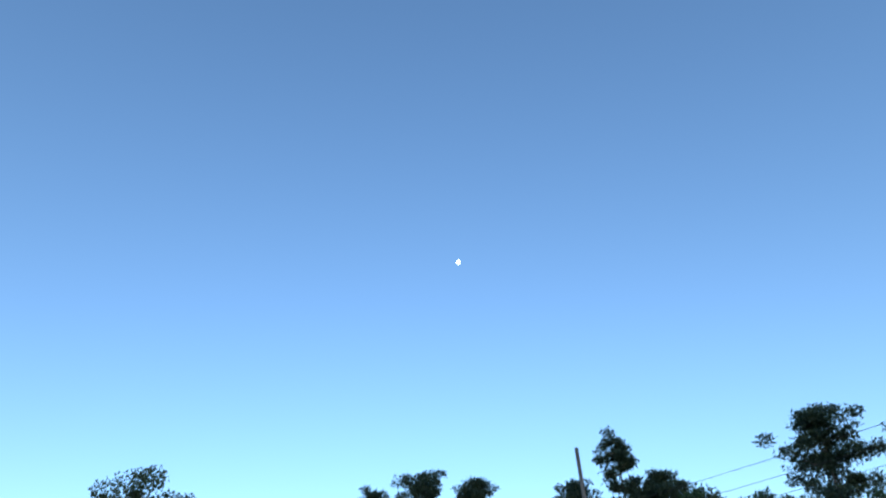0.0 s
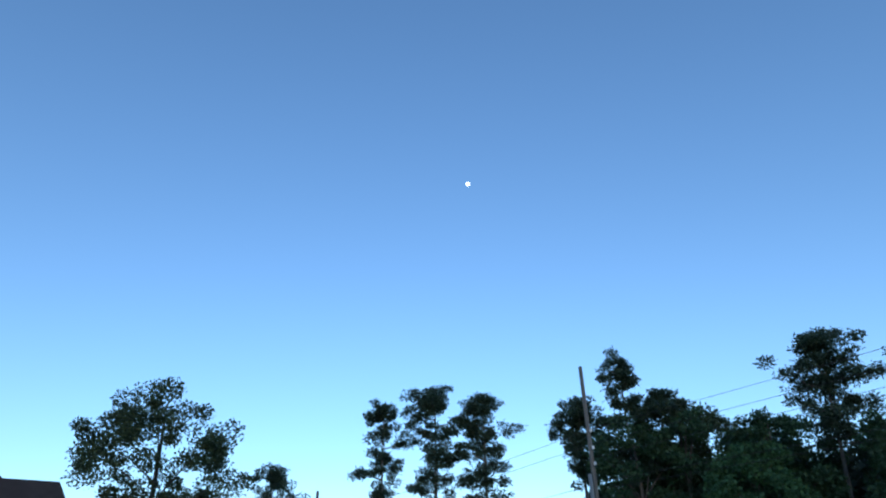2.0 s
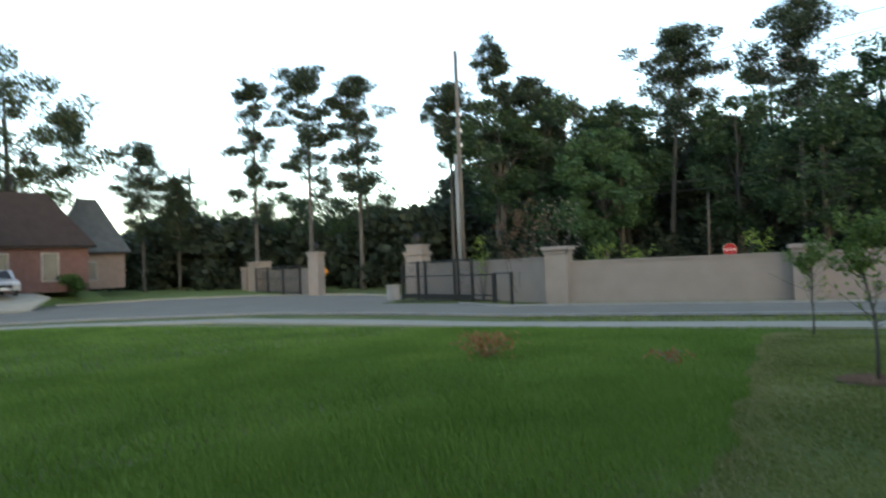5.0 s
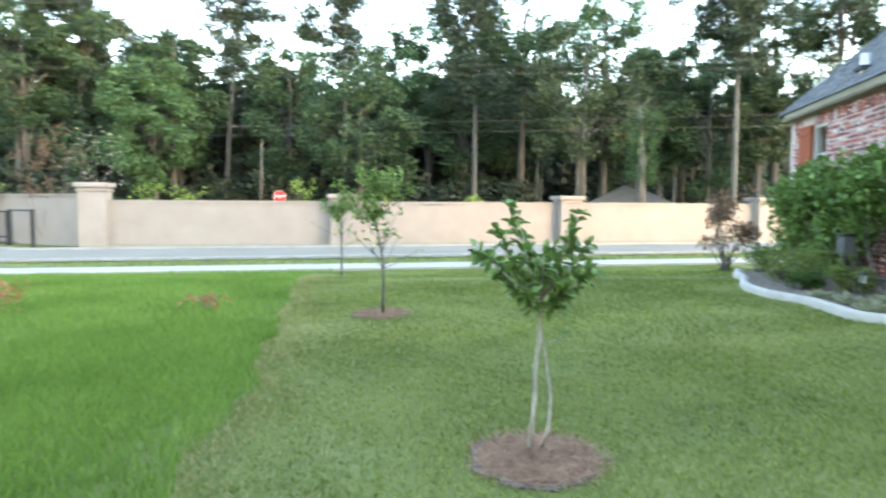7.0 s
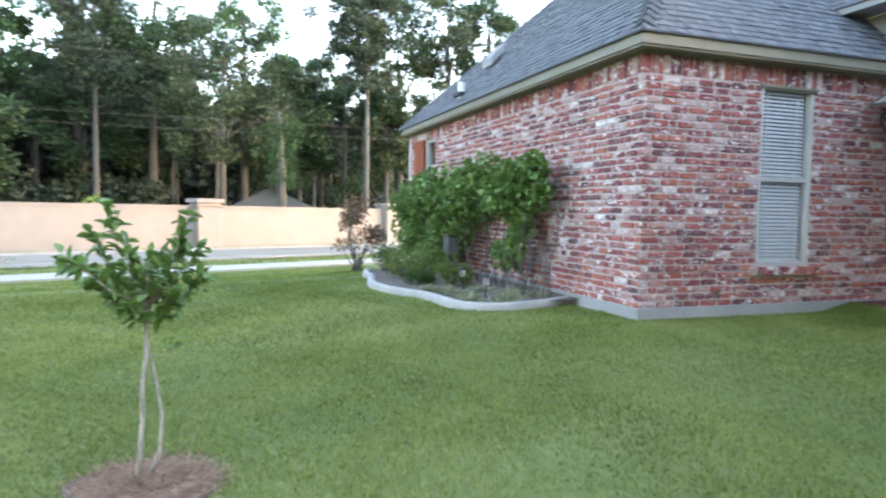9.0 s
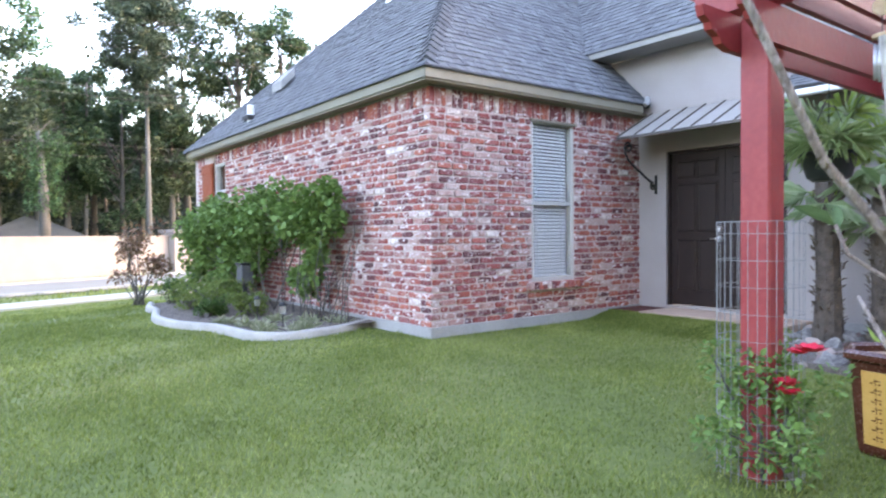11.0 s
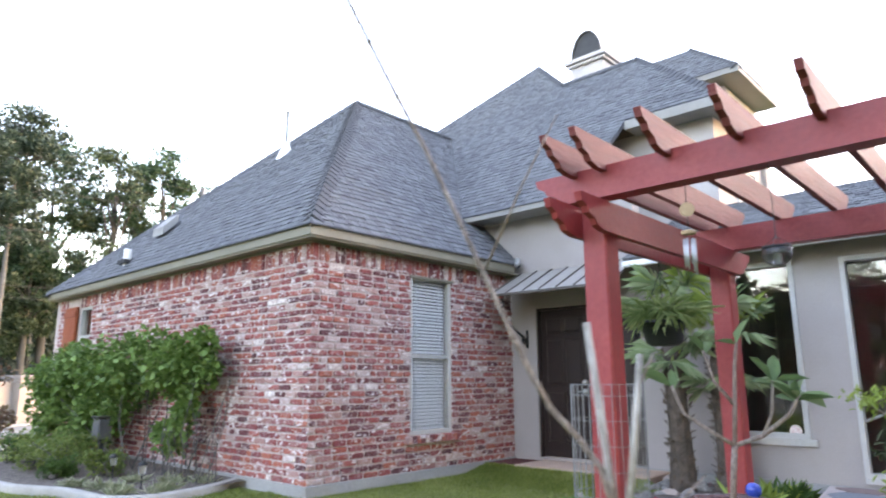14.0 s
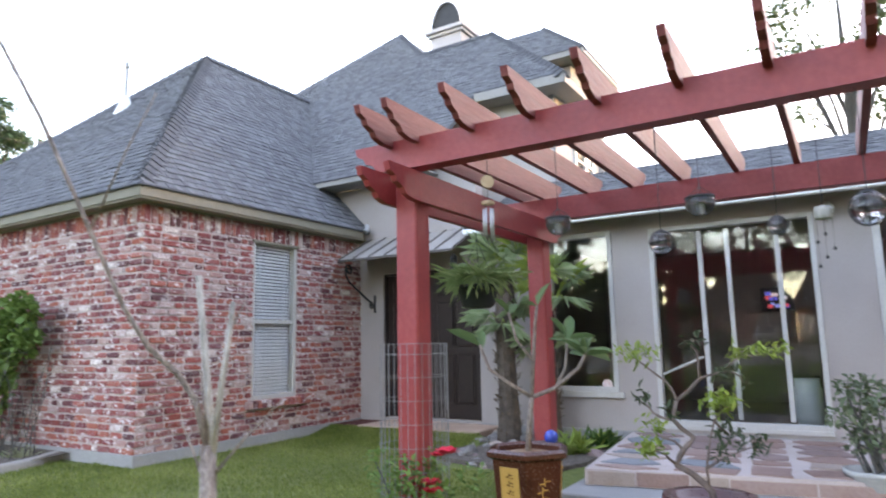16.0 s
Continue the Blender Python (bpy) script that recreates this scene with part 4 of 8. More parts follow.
def roof_furniture():
    z = on_side_roof(3.96, 2.16)
    part("vent_flashing", Geo().lathe(2.16, 3.96, [(0.19, z - 0.16), (0.07, z + 0.14), (0.06, z + 0.20)], 12), M_WHITE, house)
    v = part("vent_stack", Geo().lathe(2.16, 3.96, [(0.026, z), (0.026, z + 0.70), (0.034, z + 0.72), (0.034, z + 0.80), (0.02, z + 0.82)], 12), M_CONCRETE, house, "thin galvanised roof vent pipe")
    z = on_side_roof(5.25, 0.05)
    part("roof_vent", Geo().lathe(0.05, 5.25, [(0.065, z - 0.1), (0.06, z + 0.24), (0.05, z + 0.25)], 12), M_WHITE, house, "short white roof vent pipe")
    part("vent_boot", Geo().box(-0.05, 0.3, 5.1, 5.4, z + 0.0, z + 0.06), M_IRON, house)
    z = on_side_roof(5.2, 0.56)
    d = Vector((1, 0, (HIP[2] - EAVE) / (HIP[0] + OV))).normalized()
    p = Vector((0.5, 5.2, z + 0.04))
    part("box_vent", Geo().slab([p + d * 0.36 + Vector((0, 0.2, 0.12)), p + d * 0.36 + Vector((0, -0.2, 0.12)), p + Vector((0, -0.2, 0.12)), p + Vector((0, 0.2, 0.12))], 0.14), M_CONCRETE, house, "low pale metal box vent")
    # chimney with a domed copper hood
    cx, cy = 7.75, 0.72
    c = part("chimney", Geo().box(cx - 0.34, cx + 0.34, cy - 0.38, cy + 0.38, 6.8, 7.92), M_STUCCO_UP, house, "pale stucco chimney with a moulded crown and arched metal hood")
    for k, (w, z0, z1) in enumerate(((0.05, 7.86, 7.93), (0.10, 7.93, 8.02))):
        part("crown_moulding", Geo().box(cx - 0.35 - w, cx + 0.35 + w, cy - 0.39 - w, cy + 0.39 + w, z0 - 0.05, z1 - 0.05, 0.01), M_STUCCO_UP, c)
    prof = [(cy - 0.37 * math.cos(a) * (1 - 0.10 * math.sin(a)), 7.97 + 0.60 * math.sin(a) ** 0.85) for a in [math.pi * k / 14 for k in range(15)]]
    hood = Geo()
    for (y0, z0), (y1, z1) in zip(prof, prof[1:]):
        hood.slab([(cx - 0.35, y0, z0), (cx - 0.35, y1, z1), (cx + 0.35, y1, z1), (cx + 0.35, y0, z0)], 0.02, (0, 0, 1))
    part("hood", hood, M_AWNING, c)
    part("hood_back", Geo().slab([(cx - 0.30, y, z) for y, z in prof], 0.02, (1, 0, 0)), M_IRON, c)
    part("flue", Geo().lathe(cx - 0.1, cy, [(0.13, 8.0), (0.13, 8.3), (0.16, 8.31), (0.16, 8.36)], 12), M_STEEL, c)


roof_furniture()
part("downspout_elbow", Geo().tube([(3.36, -0.24, 2.80), (3.40, -0.25, 2.83), (3.44, -0.22, 2.90)], 0.035, 8), M_STEEL, house)
g = Geo().box(3.50, 3.55, -6.10, -6.04, 2.42, 2.5, 0.005).tube([(3.52, -6.07, 2.45), (3.47, -6.07, 2.3)], 0.012, 6)
part("outdoor_sensor", g.ball(3.47, -6.07, 2.42, 0.06), M_WHITE, house, "white outdoor sensor lamp")


# ================= trees and woodland =================
def leaves(rng, centres, radii, per, size, aspect=0.55, flat=0.5, droop=0.0):
    """Small four-cornered leaves scattered through ellipsoids. centres n x 3, radii n x 3."""
    n = len(centres)
    c = np.repeat(centres, per, 0)
    d = rng.normal(size=(n * per, 3))
    d /= np.linalg.norm(d, axis=1, keepdims=True)
    p = c + d * np.repeat(radii, per, 0) * rng.uniform(0.25, 1.0, (n * per, 1)) ** 0.6
    a = rng.normal(size=(n * per, 3))
    a[:, 2] = a[:, 2] * flat - droop
    a /= np.linalg.norm(a, axis=1, keepdims=True)
    b = np.cross(a, rng.normal(size=(n * per, 3)))
    b /= np.linalg.norm(b, axis=1, keepdims=True) + 1e-9
    s = size * rng.uniform(0.6, 1.3, (n * per, 1))
    v = np.stack([p, p + a * s * 0.5 + b * s * aspect * 0.5, p + a * s, p + a * s * 0.5 - b * s * aspect * 0.5], 1).reshape(-1, 3)
    return v, np.arange(len(v)).reshape(-1, 4)


def pine(x, y, h, base, r, seed, z=Z0, lean=None):
    rng = np.random.default_rng(seed)
    t = thing("pine_tree", x, y, z, "tall loblolly pine with a bare trunk and ragged dark crown", "tree", "pines of the wood")
    lx, ly = lean or rng.normal(0, 0.010, 2) * h
    top = np.array([x + lx, y + ly, z + h])
    rad = 0.011 * h + 0.03
    ts = np.linspace(0, 1, 9)
    line = [(x + lx * s ** 1.3, y + ly * s ** 1.3, z + h * 0.985 * s) for s in ts]
    part("trunk", Geo().tube(line, [rad * (1 - 0.85 * s) * (1.25 if s == 0 else 1) for s in ts], 8), M_BARK, t, smooth=True)
    cs, rs, limbs = [], [], Geo()
    k = 18
    for i in range(k):
        f = i / (k - 1)
        zz = base + (h - base) * (f ** 0.85)
        ang = i * 2.4 + rng.uniform(-0.6, 0.6)
        reach = r * (0.55 + 0.55 * math.sin(math.pi * (0.25 + 0.72 * f))) * rng.uniform(0.2, 1.15 if r < 3 else 0.95)
        if f > 0.9:
            reach *= 0.5
        s = zz / h
        p0 = Vector((x + lx * s ** 1.3, y + ly * s ** 1.3, z + zz - 0.2))
        p1 = p0 + Vector((math.cos(ang) * reach, math.sin(ang) * reach, rng.uniform(0.1, 0.45) * reach))
        limbs.tube([p0, p0.lerp(p1, 0.55) + Vector((0, 0, -0.08 * reach)), p1], [0.05 + 0.003 * h, 0.04, 0.015], 4)
        tips = 4 if reach < 0.5 * r else 7
        for j in range(tips):
            q = p0.lerp(p1, rng.uniform(0.35, 1.1))
            cs.append(np.array(q) + rng.normal(0, 0.19 * r, 3) * (1, 1, 0.8) - (0, 0, 0.05 * r))
            e = rng.uniform(0.16, 0.34) * r
            rs.append((e, e, e * rng.uniform(0.45, 0.8)))
    for j in range(6):
        cs.append(top + rng.normal(0, 0.17 * r, 3) - (0, 0, 0.2 + 0.25 * r))
        rs.append((0.26 * r, 0.26 * r, 0.15 * r))
    tagged(part("branching", limbs, M_BARK, t), "", "", "", "stuff")
    v, f = leaves(rng, np.array(cs), np.array(rs), 150, 0.25 + 0.02 * r, 0.34, 0.7)
    part("crown", np_mesh("crown", v, f), M_PINE, t)
    return t


def broadleaf(x, y, h, base, r, seed, mat, z=Z0, per=300, leaf=0.30, name="broadleaf_tree", label="broadleaf tree with a full uneven green crown", lobes=30):
    rng = np.random.default_rng(seed)
    t = thing(name, x, y, z, label, "tree", "trees of the wood")
    rad = 0.014 * h + 0.04
    sway = rng.normal(0, 0.018 * h, 2)
    bole = lambda k: Vector((x + sway[0] * k * k, y + sway[1] * k * k, z + h * k))
    part("trunk", Geo().tube([(x, y, z - 0.1)] + [bole(k) for k in (0.12, 0.3, 0.5, 0.7, 0.88)], [rad * 1.25, rad, rad * 0.85, rad * 0.65, rad * 0.42, rad * 0.15], 8), M_BARK_DARK, t, smooth=True)
    mid, up = (h + base) / 2, (h - base) / 2
    cs, rs, limbs = [], [], Geo()
    for i in range(lobes):
        d = rng.normal(size=3)
        d /= np.linalg.norm(d)
        k = rng.uniform(0.35, 1.0) ** 0.5
        c = np.array((x, y, z + mid)) + d * (r * 0.85, r * 0.85, up * 0.88) * k
        cs.append(c)
        e = r * (rng.uniform(0.09, 0.19) if r > 6 else rng.uniform(0.15, 0.31))
        rs.append((e, e, e * rng.uniform(0.6, 0.9)))
        if i < 12:
            p0 = bole(clamp((c[2] - z) / h * rng.uniform(0.55, 0.8), 0.15, 0.8))
            p1 = Vector(c)
            limbs.tube([p0, p0.lerp(p1, 0.5) + Vector((0, 0, 0.02 * h)), p1], [rad * 0.32, rad * 0.2, 0.015], 5)
    tagged(part("branching", limbs, M_BARK_DARK, t), "", "", "", "stuff")
    v, f = leaves(rng, np.array(cs), np.array(rs), per, leaf, 0.6, 0.6)
    part("crown", np_mesh("crown", v, f), mat, t)
    return t


PINES = [(-60.1, 20.5, 19.3, 6.7, 2.2, (0.0, 0.1)), (-54.35, 22.85, 19.7, 9.1, 2.5, (0.0, 0.1)), (-52.25, 26.65, 18.9, 8.6, 2.5, (0.0, 0.0)), (-76.1, 15.4, 15.7, 6.8, 3.1), (-75.1, 18.7, 12.2, 5.1, 2.3),
         (-45.7, 31.7, 17.4, 11.0, 2.5), (-40.2, 31.6, 19.2, 9.5, 2.3), (-38.2, 33.5, 16.4, 9.0, 2.2), (-28.9, 37.9, 18.2, 11.0, 3.3, (1.4, 0.35)),
         (-22.8, 46.2, 20.3, 12.6, 3.6), (-11.2, 41.9, 18.5, 8.2, 3.9), (5.0, 34.6, 15.7, 9.8, 3.3)]
for i, (x, y, h, b, r, *lean) in enumerate(PINES):
    pine(x, y, h, b, r, 100 + i, lean=lean[0] if lean else None)
BROAD = [(-71.0, 3.0, 22.8, 6.0, 9.2, M_LEAF_OLIVE), (-57.6, 31.2, 12.4, 1.6, 4.8, M_LEAF), (-78.0, 25.0, 10.6, 1.6, 4.6, M_LEAF), (-75.2, 31.0, 12.6, 1.6, 4.6, M_LEAF), (-72.6, 35.7, 12.6, 1.6, 4.6, M_LEAF_OLIVE), (-66.5, 28.5, 9.5, 1.2, 4.4, M_LEAF),
         (-84.2, 22.9, 12.0, 1.6, 4.8, M_LEAF), (-36.6, 33.0, 15.7, 3.4, 3.9, M_LEAF), (-30.5, 34.1, 13.8, 2.3, 3.5, M_LEAF), (-30.0, 31.4, 11.0, 2.2, 3.6, M_LEAF_BRIGHT), (-18.0, 36.1, 12.1, 1.9, 4.6, M_LEAF)]
BROAD += [(-38.1, 35.8, 14.1, 2.2, 3.8, M_LEAF_OLIVE), (-3.5, 38.4, 14.0, 3.6, 5.0, M_LEAF_OLIVE), (-8.4, 50.2, 15.8, 2.6, 4.2, M_LEAF), (2.3, 46.0, 13.8, 2.6, 3.2, M_LEAF), (7.6, 48.5, 13.9, 1.7, 4.0, M_LEAF),
         (-29.4, 46.6, 15.3, 2.0, 3.8, M_LEAF_OLIVE), (16.5, 42.0, 19.1, 9.0, 4.2, M_LEAF), (5.5, 44.6, 12.6, 1.9, 4.2, M_LEAF), (0.6, 47.1, 14.3, 1.9, 4.3, M_LEAF_OLIVE),
         (-34.5, 36.9, 14.1, 2.4, 3.7, M_LEAF), (-33.9, 40.2, 15.5, 2.4, 3.5, M_LEAF), (-23.8, 37.7, 12.9, 2.2, 3.6, M_LEAF), (-12.5, 45.5, 13.5, 2.0, 4.2, M_LEAF), (-45.0, 38.0, 13.0, 2.0, 4.0, M_LEAF)]
BROAD += [(-38.6, 30.6, 14.6, 5.4, 4.3, M_LEAF),
    (-37.5, 36.9, 15.9, 6.8, 4.4, M_LEAF_OLIVE),
    (-33.9, 41.9, 15.0, 6, 3.6, M_LEAF),
    (-25.6, 48.3, 17.6, 5.5, 4, M_LEAF_BRIGHT),
    (-18.2, 48.6, 17.6, 5.4, 3.6, M_LEAF),
    (-13.1, 46.6, 19.8, 7.1, 3.9, M_LEAF_OLIVE),
    (-8, 44.2, 19.5, 7.2, 4.1, M_LEAF),
    (-1.8, 46.3, 18.8, 7.3, 4.3, M_LEAF_BRIGHT),
    (9.9, 44.4, 18.8, 6.5, 4, M_LEAF),
    (12.7, 41.5, 19.1, 6.5, 4.1, M_LEAF_OLIVE),
    (4.5, 49.7, 15.5, 4.4, 3.4, M_LEAF),
    (-16.2, 49.1, 18.0, 6.2, 4.8, M_LEAF_BRIGHT),
    (-7, 52.3, 19.2, 7, 4, M_LEAF),
    (8.4, 42.8, 13.4, 3, 2.6, M_LEAF_OLIVE)]
for i, (x, y, h, b, r, m) in enumerate(BROAD):
    broadleaf(x, y, h, b, r, 300 + i, m, lobes=80 if r > 6 else 38, per=300 if r > 6 else 240, leaf=0.32 if r > 6 else 0.28)


def woodland():
    """The dim depth of the wood behind the nearer trees, its shade put into the leaf colour."""
    rng = np.random.default_rng(9)
    cs, rs = [], []
    for count, s0, s1, top, e0, e1 in ((2600, 52, 80, 12.5, 1.0, 2.2), (2200, 80, 96, 12.5, 2.2, 2.6), (900, 46, 66, 7.5, 1.2, 1.7)):
        for _ in range(count):
            u, s, e = rng.uniform(-115, 70), rng.uniform(s0, s1), rng.uniform(e0, e1)
            low = u / s < -0.57
            if s0 == 46:
                u = rng.uniform(-100, -32)
            roof = 0.118 * s + 1.5 + 1.3 * math.sin(9 * u / s) + 0.7 * math.sin(23 * u / s) - e if low or s0 == 46 else top
            cs.append(along(u, s, Z0 + 0.4 + max(roof, 1.0) * rng.uniform(0.0, 1.0) ** 0.9))
            rs.append((e, e, e * 0.8))
    v, f = leaves(rng, np.array(cs), np.array(rs), 62, 0.9, 0.65, 0.6)
    low = [along(u if u < 12 else u + 11, rng.uniform(42, 54), Z0 + rng.uniform(0.2, 3.2)) for u in rng.uniform(-24, 50, 520)]
    v2, f2 = leaves(rng, np.array(low), np.full((520, 3), 1.1), 80, 0.42, 0.6, 0.6)
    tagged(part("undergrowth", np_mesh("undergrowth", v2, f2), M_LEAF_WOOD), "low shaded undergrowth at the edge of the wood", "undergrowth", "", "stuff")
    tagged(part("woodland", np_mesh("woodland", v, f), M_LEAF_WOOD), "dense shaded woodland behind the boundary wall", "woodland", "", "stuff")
    g = Geo()
    for _ in range(12):
        u, s = rng.uniform(-22, 50), rng.uniform(40, 60)
        p = along(u, s, Z0)
        h = rng.uniform(9, 15)
        g.tube([p, (p[0] + rng.normal() * 0.3, p[1], p[2] + h)], [0.16, 0.08], 6)
    tagged(part("trunks", g, M_BARK), "slender bare trunks standing in the wood", "tree trunks", "", "stuff")


woodland()


def unseen_screen_trees():
    """Unseen dark trees added to dim the front wall; the glass doors reflect them too."""
    rng = np.random.default_rng(19)
    for i in range(9):
        a = radians(128 + 14 * i)
        d = rng.uniform(15, 19)
        broadleaf(d * math.sin(a) - 3, d * math.cos(a) - 6, rng.uniform(10, 13), 0.8, 4.2, 700 + i, M_LEAF, per=150, leaf=0.42, lobes=40, label="dense green tree added out of view across the garden to screen the sky")


unseen_screen_trees()
broadleaf(17.9, -6.8, 13.6, 7.5, 2.6, 777, M_LEAF_OLIVE, per=70, leaf=0.22, label="sparse airy tree behind the garden room", lobes=22)
moon_g = Geo().ball(0, 0, 0, 6.0, 1.0, 10)
MOON = Vector((-0.6825, 0.4506, 0.5755)) * 2000
moon_g.v = [(p[0] + MOON.x, p[1] + MOON.y, p[2] + MOON.z) for p in moon_g.v]
tagged(part("moon", moon_g, glow("moonlight", (1.0, 0.96, 0.9), 1.2), smooth=True), "pale gibbous moon in the evening sky", "moon")


# ================= pergola =================
PX0, PX1, PY = -0.815, 1.10, -3.927
pergola = thing("pergola", 0.1, -5.5, ground_z(0, -5), "red-stained timber pergola with notched rafter tails", "pergola")


def tail_plank(a, b, z0, z1, y0, y1, axis="x", cut=0.30, both=True):
    """A plank on edge from a to b with scrolled ends."""
    h = z1 - z0
    prof = [(0.0, h * 0.98), (0.015, h * 0.72), (0.06, h * 0.60), (0.075, h * 0.42), (0.13, h * 0.30), (0.15, h * 0.12), (0.22, 0.0)]
    left = [(a + d * cut / 0.22 * 0.8, z0 + k) for d, k in prof]
    right = [(b - d * cut / 0.22 * 0.8, z0 + k) for d, k in prof] if both else [(b, z1), (b, z0)]
    out = [(a, z1)] + left + right[::-1] + ([(b, z1)] if both else [])
    seen, pts = set(), []
    for p in out:
        if p not in seen:
            seen.add(p)
            pts.append(p)
    if axis == "x":
        return Geo().slab([(p, y0, z) for p, z in pts], y1 - y0, (0, 1, 0))
    return Geo().slab([(y0, p, z) for p, z in pts], y1 - y0, (1, 0, 0))


for px, py in ((PX0, PY), (PX1, PY), (PX0, -8.6), (PX1, -8.6)):
    gz = ground_z(px, py)
    post = part("post", Geo().box(px - 0.075, px + 0.075, py - 0.075, py + 0.075, gz - 0.05, 2.15, 0.01), M_RED, pergola)
# paired cross beams beside the posts, long beams above them, rafters on top
for py in (PY, -8.6):
    for d in (-0.117, 0.077):
        part("cross_beam", tail_plank(PX0 - 0.40, PX1 + 0.32, 1.99, 2.17, py + d, py + d + 0.04), M_RED, pergola)
for px, drop in ((PX0, 0.0), (PX1, 0.045)):
    part("long_beam", tail_plank(-9.0, PY + 0.40, 2.215 - drop, 2.40 - drop, px - 0.06, px + 0.06, "y"), M_RED, pergola)
for y in (-3.813, -4.006, -4.39, -4.765, -5.135, -5.54, -5.93, -6.32, -6.71, -7.1, -7.5, -7.9, -8.3, -8.7):
    part("rafter", tail_plank(PX0 - 0.40, PX1 + 0.36, 2.36, 2.54, y - 0.02, y + 0.02), M_REDX, pergola)


# ================= garden: young trees, bed, pots =================
def big_leaves(rng, pts, dirs, length, width, spread=0.6, per=1):
    """Folded leaves with a pointed tip: six corners each, growing from pts along dirs."""
    p = np.repeat(np.array(pts, float), per, 0)
    d = np.repeat(np.array(dirs, float), per, 0) + rng.normal(0, spread, (len(p), 3))
    d /= np.linalg.norm(d, axis=1, keepdims=True) + 1e-9
    up = np.tile((0.0, 0.0, 1.0), (len(p), 1)) + rng.normal(0, 0.35, (len(p), 3))
    s = np.cross(d, up)
    s /= np.linalg.norm(s, axis=1, keepdims=True) + 1e-9
    n = np.cross(s, d)
    L = length * rng.uniform(0.6, 1.2, (len(p), 1))
    W = width * L / length
    mid1, mid2, tip = p + d * L * 0.35 + n * L * 0.03, p + d * L * 0.72 - n * L * 0.02, p + d * L - n * L * 0.12
    v = np.stack([p, mid1 + s * W * 0.5 + n * W * 0.18, mid2 + s * W * 0.42 + n * W * 0.12, tip, mid2 - s * W * 0.42 + n * W * 0.12, mid1 - s * W * 0.5 + n * W * 0.18], 1).reshape(-1, 3)
    o = (np.arange(len(p)) * 6)[:, None]
    return v, np.concatenate([o + (0, 1, 2, 3), o + (0, 3, 4, 5)])


def stems(lines, mat, parent, name="stem", n=6):
    for pts, r in lines:
        part(name, Geo().tube(pts, [r[0] + (r[1] - r[0]) * i / (len(pts) - 1) for i in range(len(pts))], n), mat, parent, smooth=True)


def mulch_ring(x, y, r, seed):
    """A shallow heap of pine straw."""
    rng = np.random.default_rng(seed)
    z = ground_z(x, y)
    t = thing("mulch_ring", x, y, z, "round ring of reddish brown pine straw on the lawn", "mulch")
    prof = [(r * k, z + 0.014 * (1 - k ** 2) + 0.004) for k in (1.0, 0.92, 0.75, 0.5, 0.25, 0.02)]
    g = Geo().lathe(x, y, prof, 28)
    g.v = [(a + 0.22 * (a - x) * noise.noise((a * 7, b * 7, 1)), b + 0.22 * (b - y) * noise.noise((a * 7, b * 7, 1)), c + 0.012 * noise.noise((a * 16, b * 16, 0))) for a, b, c in g.v]
    part("mound", g, M_MULCH, t, smooth=True)
    # soil-coloured rim that paints the shadow of the overhanging grass edge
    rim = Geo().lathe(x, y, [(r * 1.05, z - 0.01), (r * 1.04, z + 0.008), (r * 0.8, z + 0.006)], 28)
    rim.v = [(a + 0.25 * (a - x) * noise.noise((a * 7, b * 7, 1)), b + 0.25 * (b - y) * noise.noise((a * 7, b * 7, 1)), c) for a, b, c in rim.v]
    part("soil_rim", rim, M_SOIL, t, "dark rim standing for the shade under the grass edge")
    n = int(9000 * r)
    a, k = rng.uniform(0, 6.28, n), np.sqrt(rng.uniform(0, 1.08, n))
    p = np.stack([x + r * k * np.cos(a), y + r * k * np.sin(a), z + 0.014 * (1 - np.minimum(k, 1) ** 2) + 0.008], 1)
    d = rng.normal(size=(n, 3)) * (1, 1, 0.25)
    d /= np.linalg.norm(d, axis=1, keepdims=True)
    s = np.cross(d, (0, 0, 1.0)) * 0.0022
    L = rng.uniform(0.03, 0.10, (n, 1))
    v = np.stack([p - s, p + s, p + d * L + s, p + d * L - s], 1).reshape(-1, 3)
    part("pine_straw", np_mesh("pine_straw", v, np.arange(len(v)).reshape(-1, 4)), M_MULCH, t, kind="stuff")


